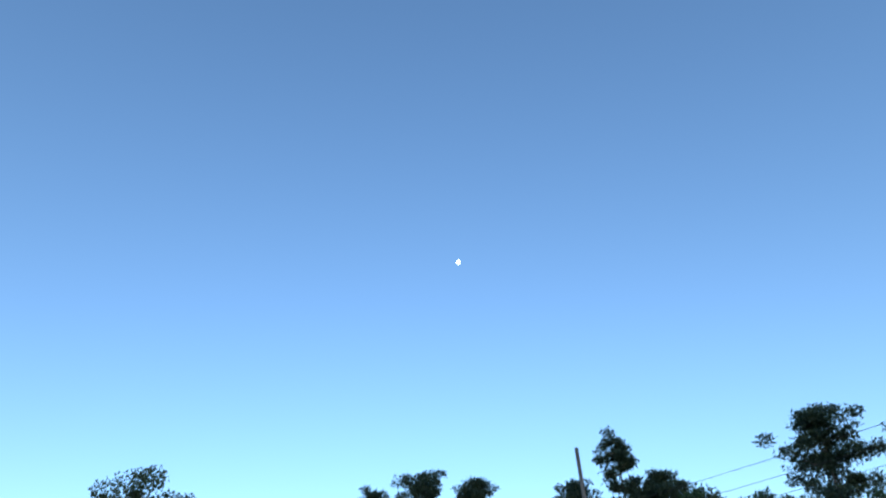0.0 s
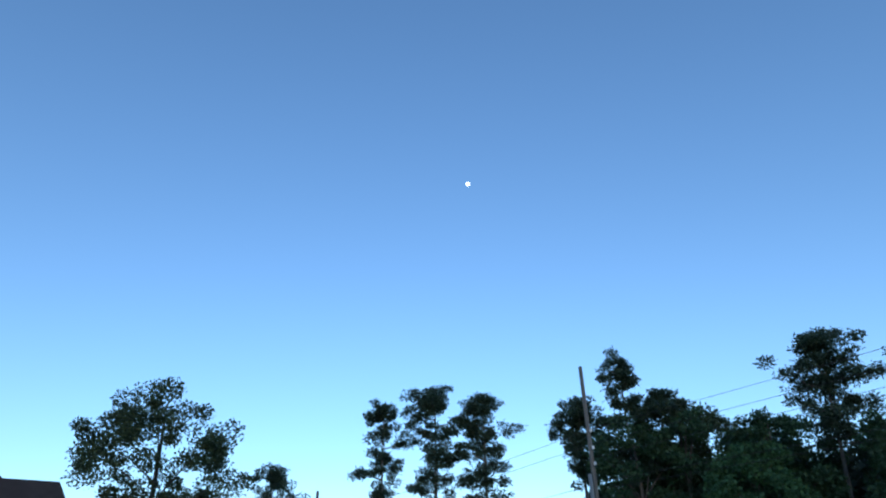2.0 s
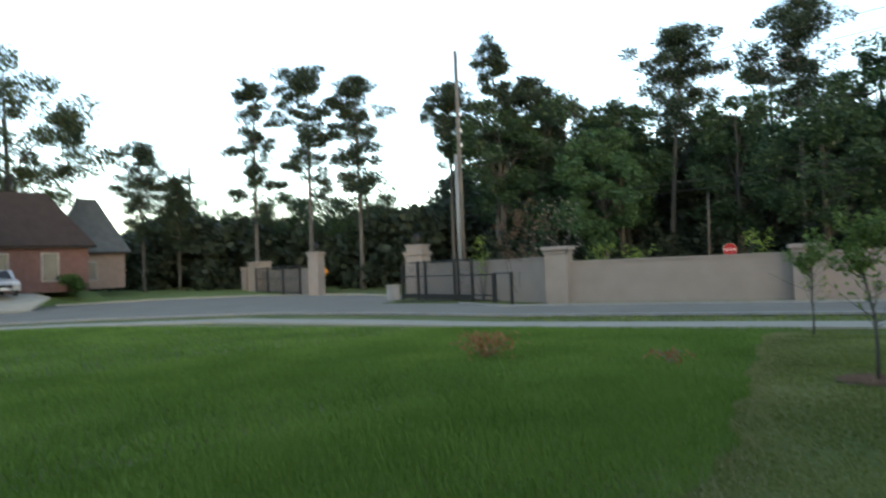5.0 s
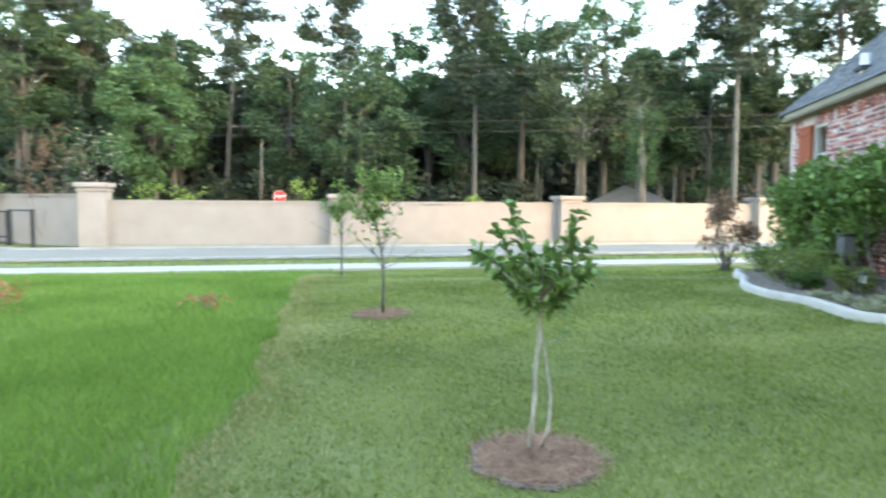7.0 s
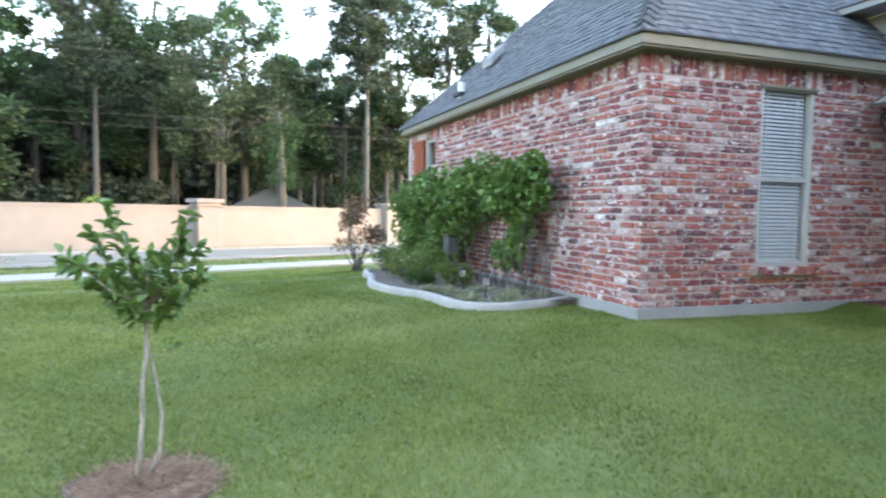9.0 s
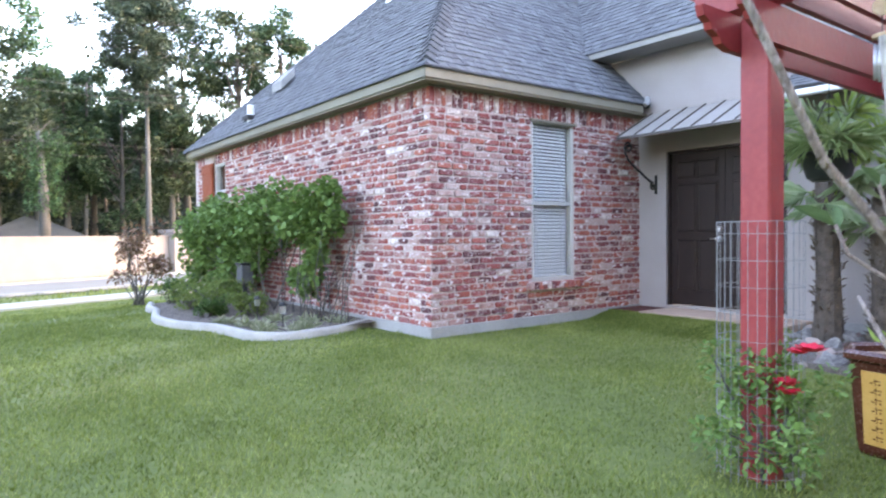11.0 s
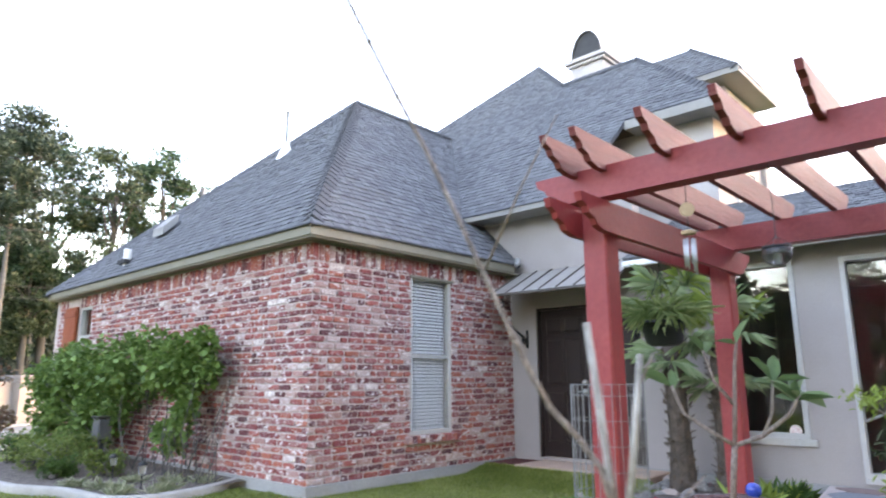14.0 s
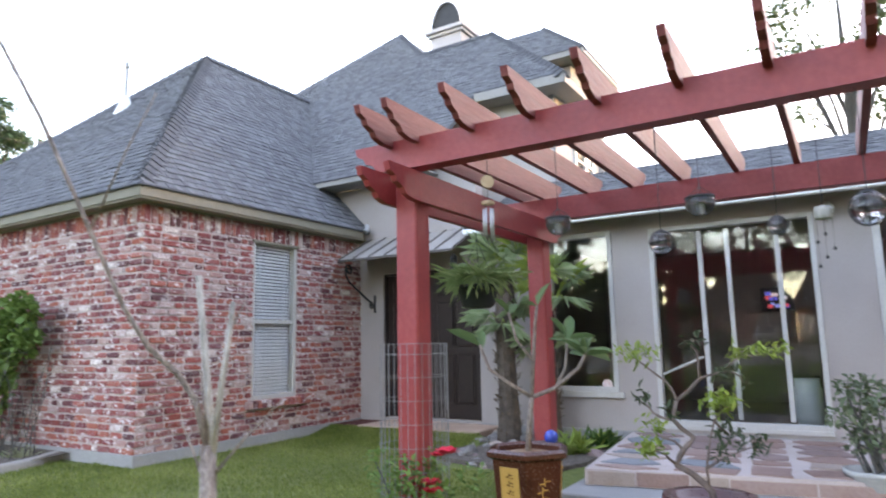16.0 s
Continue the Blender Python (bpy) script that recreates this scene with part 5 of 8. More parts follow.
def sapling():
    """Two pale stems that cross below a goblet of glossy leaves."""
    x, y = -4.335, -2.40
    z = ground_z(x, y)
    rng = np.random.default_rng(41)
    right, away = Vector((0.98, 0.19, 0)), Vector((-0.19, 0.98, 0))
    t = thing("sapling", x, y, z, "young tree with two crossing pale stems and glossy green leaves", "young tree")
    P = lambda a, h, b=0.0: Vector((x, y, z)) + right * a + away * b + Vector((0, 0, h))
    stems([([P(-0.02, 0), P(-0.008, 0.14), P(0.004, 0.3), P(0.002, 0.42), P(0.018, 0.54), P(0.02, 0.66), P(0.02, 0.78)], (0.013, 0.008)),
           ([P(0.03, 0, 0.03), P(0.075, 0.12, 0.02), P(0.085, 0.28, 0.02), P(0.055, 0.48, 0.01), P(0.022, 0.64, 0.01)], (0.010, 0.006))], M_PALEBARK, t)
    tips = [(-0.30, 1.02, 0), (-0.20, 1.12, 0.05), (-0.14, 1.22, -0.05), (-0.06, 1.10, 0.1), (0.02, 1.02, -0.12), (0.10, 1.0, 0.12), (0.18, 1.10, 0.0), (0.20, 1.19, -0.04), (0.28, 1.05, 0.06), (0.26, 0.93, -0.08),
            (-0.24, 0.98, -0.12), (-0.1, 0.92, 0.16), (0.05, 0.85, 0.10), (-0.05, 0.8, -0.1), (0.12, 0.82, -0.08), (-0.13, 0.86, 0.02)]
    pts, dirs = [], []
    for a, h, b in tips:
        p0, p1 = P(0.02, 0.70 + 0.1 * rng.random()), P(a, h, b)
        m = p0.lerp(p1, 0.5) + Vector((0, 0, -0.03))
        stems([([p0, m, p1], (0.006, 0.003))], M_PALEBARK, t, "twig", 5)
        d = (p1 - m).normalized()
        for k in range(36):
            f = rng.uniform(0.2, 1.0) ** 0.7
            q = (p0.lerp(m, f * 2) if f < 0.5 else m.lerp(p1, f * 2 - 1))
            pts.append(q)
            dirs.append(d * 0.5 + Vector(rng.normal(0, 0.6, 3)) * 0.9)
    v, f = big_leaves(rng, pts, dirs, 0.076, 0.036, 0.35)
    part("leaves", np_mesh("leaves", v, f), M_LEAF_GLOSSY, t, kind="stuff")
    q = [P(0.15, 0.60) + Vector(rng.normal(0, 0.014, 3)) for _ in range(7)]
    v, f = big_leaves(rng, q, rng.normal(0, 1, (7, 3)), 0.055, 0.026)
    part("low_sprig", np_mesh("low_sprig", v, f), M_LEAF_GLOSSY, t, kind="stuff")
    stems([([P(0.04, 0.56), P(0.09, 0.565), P(0.15, 0.60)], (0.003, 0.0015))], M_PALEBARK, t, "twig", 5)
    mulch_ring(x + 0.03, y - 0.05, 0.315, 3)


sapling()


def airy_tree(x, y, h, seed, label, lean, mat):
    """A thin young tree of open twiggy growth."""
    rng = np.random.default_rng(seed)
    z = ground_z(x, y)
    t = thing("young_tree", x, y, z, label, "young tree")
    P = lambda a, k, b=0.0: Vector((x + a * 0.97 - b * 0.2, y + a * 0.2 + b, z + k * h))
    trunk = [P(0, 0), P(0.01, 0.2), P(-0.0, 0.38), P(lean * 0.45, 0.55), P(lean, 0.75)]
    stems([(trunk, (0.022, 0.010))], M_BARK, t, "trunk")
    pts, dirs = [], []
    for i in range(34):
        low = i % 3 == 0
        k0 = rng.uniform(0.28, 0.5) if low else rng.uniform(0.56, 0.75)
        p0 = P(lean * clamp((k0 - 0.38) / 0.37), k0)
        a, b = rng.normal(0, 1), rng.normal(0, 1)
        p1 = P(lean * 0.5 + a * 0.17 * h, k0 + rng.uniform(0.08, 0.26), b * 0.14 * h) if low else P(lean * 0.8 + a * 0.125 * h, clamp(k0 + rng.uniform(0.1, 0.3), 0, 0.98), b * 0.10 * h)
        stems([([p0, p0.lerp(p1, 0.5) + Vector((0, 0, -0.02)), p1], (0.006, 0.002))], M_BARK, t, "twig", 4)
        for _ in range(6 if low else 54):
            pts.append(p0.lerp(p1, rng.uniform(0.5, 1.05)) + Vector(rng.normal(0, 0.030 * h / 1.7, 3)))
            dirs.append(rng.normal(0, 1, 3))
    v, f = big_leaves(rng, pts, dirs, 0.062, 0.034, 0.3)
    part("leaves", np_mesh("leaves", v, f), mat, t, kind="stuff")
    return t


airy_tree(-6.28, 1.58, 1.72, 11, "slender young crape myrtle with sparse fresh leaves in mulch", -0.12, M_LEAF_CRAPE)
mulch_ring(-6.28, 1.58, 0.34, 4)
airy_tree(-8.75, 7.0, 1.75, 12, "small thin young tree with pale leaves beside the footpath", 0.03, M_LEAF_CRAPE)

# ---- planting bed along the brick wall
EDGE = [(-1.32, 6.45), (-1.42, 5.9), (-1.62, 5.3), (-1.60, 4.8), (-1.78, 4.2), (-1.86, 3.6), (-1.74, 2.9), (-1.50, 2.4), (-1.44, 1.9), (-1.42, 1.45), (-1.20, 1.14), (-0.80, 1.06), (-0.42, 1.12), (-0.05, 1.28)]


def smooth_line(pts, times=2):
    for _ in range(times):
        q = [pts[0]]
        for a, b in zip(pts, pts[1:]):
            q += [(a[0] * 0.75 + b[0] * 0.25, a[1] * 0.75 + b[1] * 0.25), (a[0] * 0.25 + b[0] * 0.75, a[1] * 0.25 + b[1] * 0.75)]
        pts = q + [pts[-1]]
    return pts


def planting_bed():
    t = thing("garden_bed", -0.8, 3.5, 0, "planting bed edged with a curving poured white concrete kerb", "garden bed", kind="structure")
    e = smooth_line(EDGE)
    g, q = Geo(), []
    for i, (x, y) in enumerate(e):
        (x0, y0), (x1, y1) = e[max(i - 1, 0)], e[min(i + 1, len(e) - 1)]
        d = Vector((x1 - x0, y1 - y0, 0)).normalized()
        n = Vector((-d.y, d.x, 0)) * (0.055 + 0.006 * noise.noise((x * 4, y * 4, 0)))
        z = ground_z(x, y) + 0.006 * noise.noise((x * 3, y * 3, 7))
        q += [(x - n.x, y - n.y, z - 0.05), (x - n.x, y - n.y, z + 0.066), (x - n.x * 0.7, y - n.y * 0.7, z + 0.09), (x, y, z + 0.096), (x + n.x * 0.7, y + n.y * 0.7, z + 0.09), (x + n.x, y + n.y, z + 0.066), (x + n.x, y + n.y, z - 0.05)]
    g.add(q, [(7 * i + k, 7 * i + k + 1, 7 * i + k + 8, 7 * i + k + 7) for i in range(len(e) - 1) for k in range(6)])
    part("edging", g, M_CURB, t, smooth=True)
    soil = Geo()
    for (x0, y0), (x1, y1) in zip(e, e[1:]):
        soil.add([(x0, y0, ground_z(x0, y0) + 0.06), (x1, y1, ground_z(x1, y1) + 0.06), (-0.035, y1, ground_z(-0.03, y1) + 0.085), (-0.035, y0, ground_z(-0.03, y0) + 0.085)], [(0, 1, 2, 3)])
    part("soil", soil, M_SOIL, t)


planting_bed()


def leafy_shrub(name, label, centres, radii, per, size, mat, base, seed, stem_n=8, wide=0.55, category="shrub", tuft=False):
    rng = np.random.default_rng(seed)
    t = thing(name, *base, label, category)
    c, r = np.array(centres, float), np.array(radii, float)
    n = len(c)
    d = rng.normal(size=(n * per, 3))
    d /= np.linalg.norm(d, axis=1, keepdims=True)
    p = np.repeat(c, per, 0) + d * np.repeat(r, per, 0) * rng.uniform(0.3, 1.0, (n * per, 1)) ** 0.5
    v, f = big_leaves(rng, p, d * 0.6 + (0, 0, 0.15), size, size * wide, 0.6)
    part("foliage", np_mesh("foliage", v, f), mat, t, kind="stuff")
    for i in range(min(stem_n, n)):
        b = Vector(base) + Vector((rng.normal(0, 0.06), rng.normal(0, 0.06), 0))
        q = Vector(c[i])
        part("branch", Geo().tube([b, b.lerp(q, 0.5) + Vector((rng.normal(0, 0.05), rng.normal(0, 0.05), 0.05)), q], [0.014, 0.009, 0.004], 5), M_BARK, t)
    return t


rngv = np.random.default_rng(77)
vc, vr = [], []
for i in range(64):
    y = rngv.uniform(1.9, 7.2)
    z = rngv.uniform(1.15, 1.62) if y < 5.6 else rngv.uniform(0.75, 1.6)
    vc.append((rngv.uniform(-0.62, -0.15), y, z + 0.08 * math.sin(y * 5)))
    vr.append((0.22, 0.28, 0.2))
for i in range(46):
    vc.append((rngv.uniform(-0.5, -0.15), rngv.uniform(3.7, 7.4), rngv.uniform(0.3, 1.3)))
    vr.append((0.2, 0.28, 0.25))
for y, z in ((1.15, 1.62), (1.3, 1.5), (1.45, 1.4), (1.25, 1.75), (1.6, 1.6), (1.0, 1.4), (1.8, 1.5), (1.5, 0.95), (1.4, 0.85), (1.6, 0.75), (1.35, 1.05), (2.0, 0.55), (1.75, 0.5), (0.95, 1.78), (1.05, 1.86), (0.88, 1.5), (1.62, 0.4), (1.9, 0.42), (1.45, 0.62)):
    vc.append((-0.35, y + 0.58, z - 0.18 if z > 1 else z))
    vr.append((0.10, 0.12, 0.10))
vine = leafy_shrub("climbing_vine", "dense leafy grapevine spread over a trellis on the brick wall", vc, vr, 80, 0.095, M_LEAF_VINE, (-0.45, 3.4, 0.0), 8, 6, 0.75, "vine")
for y, h in ((2.0, 1.45), (2.6, 1.5), (3.2, 1.4), (4.4, 1.4), (5.6, 1.4)):
    part("trellis_post", Geo().tube([(-0.30, y, -0.1), (-0.30, y, h)], 0.006, 6), M_IRON, vine)
for z in (1.15, 1.4):
    part("trellis_wire", Geo().tube([(-0.42, 1.3, z), (-0.42, 5.9, z)], 0.004, 5), M_IRON, vine)
for i in range(26):
    y = rngv.uniform(1.15, 3.2)
    a = Vector((-0.4 + rngv.normal(0, 0.06), y, 0.0))
    b = Vector((-0.35 + rngv.normal(0, 0.1), y + rngv.normal(0, 0.25), rngv.uniform(0.6, 1.4)))
    part("vine_stem", Geo().tube([a, a.lerp(b, 0.5) + Vector(rngv.normal(0, 0.08, 3)), b], [0.008, 0.006, 0.003], 5), M_BARK, vine)
for x, y, r, m, lab, sd in ((-1.15, 5.6, 0.34, M_LEAF_DARK, "low dark green clipped shrub in the bed", 21), (-1.2, 4.35, 0.38, M_LEAF_AZALEA, "rounded fine-leaved azalea in the bed", 22), (-1.05, 3.75, 0.40, M_LEAF_AZALEA, "rounded fresh green shrub in the bed", 23),
                            (-0.9, 2.95, 0.26, M_LEAF_AZALEA, "small dark green azalea in the bed", 24), (-1.25, 3.3, 0.2, M_LEAF_DARK, "little round green shrub in the bed", 25), (-0.65, 4.9, 0.42, M_LEAF_VINE, "bushy fresh green shrub in the bed", 26)):
    z = ground_z(x, y) + 0.05
    rg = np.random.default_rng(sd)
    cc = [(x + rg.normal(0, r * 0.42), y + rg.normal(0, r * 0.42), z + r * rg.uniform(0.35, 1.15)) for _ in range(16)]
    leafy_shrub("shrub", lab, cc, [(r * 0.36, r * 0.36, r * 0.3)] * 16, 80, 0.042, m, (x, y, z), sd, 7, 0.5)
M_VARIEGATED = leaf_material("variegated_blades", [(0.12, 0.17, 0.06), (0.30, 0.32, 0.2), (0.50, 0.48, 0.36)])
for x, y in ((-1.15, 1.75), (-0.75, 1.45), (-0.95, 1.25), (-0.55, 1.75), (-1.25, 1.5), (-1.22, 2.1), (-0.35, 1.42), (-0.8, 2.2), (-1.35, 2.5)):
    z = ground_z(x, y) + 0.06
    rg = np.random.default_rng(int(100 * abs(x)))
    t = thing("grassy_clump", x, y, z, "small pale variegated grassy clump in the bed", "ground cover", "clumps in the bed")
    pp = rg.normal(0, 0.05, (80, 3)) * (1, 1, 0) + (x, y, z)
    v, f = big_leaves(rg, pp, rg.normal(0, 1, (80, 3)) * (1, 1, 0) + (0, 0, 0.8), 0.14, 0.014, 0.2)
    part("blade_tuft", np_mesh("blade_tuft", v, f), M_VARIEGATED, t, kind="stuff")
fb = thing("meter_box", -0.57, 3.94, 0.3, "small grey utility box on a post among the shrubs", "utility box")
part("box", Geo().box(-0.66, -0.48, 3.82, 4.06, 0.40, 0.68, 0.015), material("grey_plastic", [(0.05, 0.054, 0.06), (0.085, 0.09, 0.095)], 0.5, 4, 40, 0.05), fb)
part("lid", Geo().box(-0.68, -0.47, 3.80, 4.08, 0.68, 0.71, 0.008), M_IRON, fb)
part("post", Geo().box(-0.60, -0.54, 3.91, 3.97, -0.1, 0.40), M_IRON, fb)
for x, y in ((-0.98, 1.6), (-0.9, 2.6)):
    sl = thing("solar_light", x, y, 0.0, "small black solar garden light in the bed", "garden light", "bed lights")
    part("stake", Geo().tube([(x, y, 0.0), (x, y, 0.20)], 0.008, 6), M_IRON, sl)
    part("lens", Geo().lathe(x, y, [(0.03, 0.20), (0.036, 0.24), (0.036, 0.29)], 12), M_DUSTY, sl)
    part("cap", Geo().lathe(x, y, [(0.05, 0.29), (0.052, 0.30), (0.02, 0.33)], 12), M_IRON, sl)
rg = np.random.default_rng(88)
bc = [(-1.15 + rg.normal(0, 0.3), 8.15 + rg.normal(0, 0.32), ground_z(-1.15, 8.1) + rg.uniform(0.45, 1.55)) for _ in range(26)]
leafy_shrub("magnolia_shrub", "young bronze-leaved magnolia beside the end of the bed", bc, [(0.15, 0.15, 0.13)] * 26, 40, 0.10, M_LEAF_BRONZE, (-1.15, 8.15, ground_z(-1.15, 8.1)), 89, 16, 0.45)


# ---- under and round the pergola
M_WIRE = material("dull_galvanised_wire", [(0.17, 0.178, 0.178), (0.27, 0.278, 0.278)], 0.6, 30, 90, 0, metal=0.3)


def wire_cage(x, y, r, z1):
    z0 = ground_z(x, y)
    t = thing("wire_cage", x, y, z0, "cylinder of welded galvanised wire mesh round the pergola post", "wire cage")
    n, R = 30, 0.0018
    for k in range(n):
        a = 2 * math.pi * k / n
        part("upright_wire", Geo().tube([(x + r * math.cos(a), y + r * math.sin(a), z0), (x + r * math.cos(a), y + r * math.sin(a), z1)], R, 4), M_WIRE, t)
    zz, step = z1, 0.05
    k = 0
    while zz > z0:
        part("ring_wire", Geo().tube([(x + r * math.cos(2 * math.pi * i / 24), y + r * math.sin(2 * math.pi * i / 24), zz) for i in range(25)], R, 4, False), M_WIRE, t)
        zz -= 0.06 if k < 1 else 0.13
        k += 1


wire_cage(PX0 + 0.02, PY + 0.02, 0.20, 1.155)
M_ROSE = material("red_rose_petals", [(0.42, 0.006, 0.02), (0.65, 0.02, 0.05)], 0.5, 20, 90, 0.1)


def rose_bush(x, y, seed, blooms):
    rng = np.random.default_rng(seed)
    z = ground_z(x, y)
    cc = [(x - 0.03 + rng.normal(0, 0.12), y + 0.02 + rng.normal(0, 0.12), z + rng.uniform(0.1, 0.62)) for _ in range(44)]
    t = leafy_shrub("rose_bush", "climbing rose with deep red blooms at the post's foot", cc, [(0.09, 0.09, 0.09)] * 44, 34, 0.045, M_LEAF_VINE, (x, y, z), seed, 12, 0.6, "rose")
    for bx, by, bz, r in blooms:
        g = Geo()
        for k in range(11):
            a, rr = k * 2.4, r * (0.15 + 0.085 * k)
            c, s = math.cos(a), math.sin(a)
            p = Vector((bx + rr * 0.5 * c, by + rr * 0.5 * s, bz))
            o, q = Vector((c, s, 0.35 + 0.4 * (1 - k / 11))), Vector((-s, c, 0))
            g.add([p - q * r * 0.35, p + q * r * 0.35, p + q * r * 0.5 + o * r * 0.6, p + o * r * 0.85, p - q * r * 0.5 + o * r * 0.6], [(0, 1, 2, 3, 4)])
        part("bloom", g, M_ROSE, t, "deep red rose bloom")
    return t


rose_bush(PX0 + 0.0, PY - 0.05, 31, [(-0.92, -4.20, 0.56, 0.055), (-0.93, -4.15, 0.545, 0.04), (-0.915, -4.08, 0.386, 0.055), (-0.93, -4.11, 0.35, 0.05)])


def hex_pot(x, y, z0, r, h):
    t = thing("hexagonal_pot", x, y, z0, "brown glazed hexagonal planter with yellow lettered panels", "planter")
    brown = material("brown_glaze", [(0.055, 0.014, 0.008), (0.10, 0.03, 0.018)], 0.25, 8, 60, 0.05, spec=0.5)
    ochre = material("ochre_glaze", [(0.48, 0.25, 0.06), (0.58, 0.33, 0.10)], 0.35, 10, 60, 0.05)
    part("body", Geo().lathe(x, y, [(r * 0.74, z0), (r * 0.8, z0 + 0.03), (r * 0.97, z0 + h * 0.9), (r * 0.9, z0 + h * 0.9)], 6, 0.35), brown, t)
    part("rim", Geo().lathe(x, y, [(r * 0.95, z0 + h * 0.88), (r * 1.12, z0 + h * 0.92), (r * 1.12, z0 + h * 0.97), (r * 0.98, z0 + h), (r * 0.88, z0 + h * 0.97), (r * 0.88, z0 + h * 0.9)], 6, 0.35), brown, t)
    part("soil", Geo().lathe(x, y, [(r * 0.5, z0 + h * 0.85), (r * 0.88, z0 + h * 0.91), (r * 0.4, z0 + h * 0.95)], 6, 0.35), M_MULCH, t)
    for k in range(6):
        a = 0.35 + (k + 0.5) * math.pi / 3
        c, s = math.cos(a), math.sin(a)
        ap = math.cos(math.pi / 6)

        def face(u, f, out):
            rr = r * (0.80 + 0.17 * f) * ap + out
            return (x + rr * c - u * s, y + rr * s + u * c, z0 + 0.03 + (h * 0.9 - 0.03) * f)
        for u0, u1 in (((-0.27, 0.27),) if k % 2 == 0 else ((-0.34, 0.34),)):
            p = part("panel", Geo().slab([face(u0 * r, 0.07, 0.006), face(u1 * r, 0.07, 0.006), face(u1 * r, 0.9, 0.006), face(u0 * r, 0.9, 0.006)], 0.006, (-c, -s, 0)), ochre if k % 2 == 0 else brown, t)
            # short bars for the writing on the yellow faces, a bamboo spray on the brown ones
            strokes = []
            if k % 2 == 0:
                for j in range(7):
                    f0 = 0.14 + j * 0.105
                    strokes += [(-0.10, f0, -0.03, f0 + 0.012), (-0.03, f0 + 0.03, 0.11, f0 + 0.04), (-0.005, f0 - 0.02, 0.005, f0 + 0.06), (0.06, f0 - 0.01, 0.10, f0 + 0.004)]
            else:
                for j in range(6):
                    f0, u = 0.12 + j * 0.11, 0.05 * math.sin(j * 1.3)
                    strokes += [(u, f0, u + 0.025, f0 + 0.1), (u + 0.04, f0 + 0.05, u + 0.16, f0 + 0.065), (u - 0.12, f0 + 0.02, u - 0.01, f0 + 0.035)]
            for a0, f0, a1, f1 in strokes:
                part("mark", Geo().slab([face(a0 * r, f0, 0.009), face(a1 * r, f0, 0.009), face(a1 * r, f1, 0.009), face(a0 * r, f1, 0.009)], 0.003, (-c, -s, 0)), brown if k % 2 == 0 else ochre, p)
    return t


HX, HY = 0.07, -4.23
hz = ground_z(HX, HY)
hex_pot(HX, HY, hz, 0.265, 0.57)


M_LEAF_PALE = leaf_material("pale_green_leaves", [(0.055, 0.115, 0.045), (0.11, 0.19, 0.08), (0.22, 0.31, 0.15)])


def plumeria(x, y, z0):
    rng = np.random.default_rng(51)
    t = thing("plumeria", x, y, z0, "potted plumeria with grey forked branches and long leaves at the tips", "potted plant")
    side, deep = Vector((0.42, -0.91, 0)), Vector((0.91, 0.42, 0))
    P = lambda a, h, b=0.0: Vector((x, y, z0)) + side * a + deep * b + Vector((0, 0, h))
    b0 = [([P(0, 0), P(0.02, 0.2), P(0.04, 0.36)], (0.020, 0.017)), ([P(0.04, 0.36), P(-0.1, 0.45), P(-0.24, 0.55), P(-0.30, 0.72)], (0.014, 0.011)), ([P(0.04, 0.36), P(0.06, 0.6), P(0.08, 0.85), P(0.10, 0.98)], (0.014, 0.010)),
          ([P(0.04, 0.36), P(0.2, 0.42), P(0.36, 0.55), P(0.42, 0.66)], (0.015, 0.012)), ([P(0.06, 0.6), P(-0.05, 0.75), P(-0.1, 0.95)], (0.011, 0.009)), ([P(0.2, 0.42), P(0.28, 0.55, 0.1), P(0.3, 0.75, 0.1)], (0.011, 0.009))]
    stems(b0, M_TWIG, t, "branch")
    pts, dirs = [], []
    for (line, _), n in zip(b0[1:], (2, 2, 14, 2, 4)):
        d = (line[-1] - line[-2]).normalized()
        for k in range(n):
            a = k * 2.4
            pts.append(line[-1] - d * 0.04 * rng.random())
            dirs.append(Vector((math.cos(a), math.sin(a), 0.15 if k % 3 else 0.9)) + d * 0.2)
    v, f = big_leaves(rng, pts, dirs, 0.235, 0.075, 0.22)
    part("leaves", np_mesh("leaves", v, f), M_LEAF_PALE, t, kind="stuff")


plumeria(HX, HY, hz + 0.53)


M_LEAF_PALM = leaf_material("grey_green_palm_fans", [(0.10, 0.16, 0.07), (0.19, 0.27, 0.13), (0.36, 0.43, 0.27)])


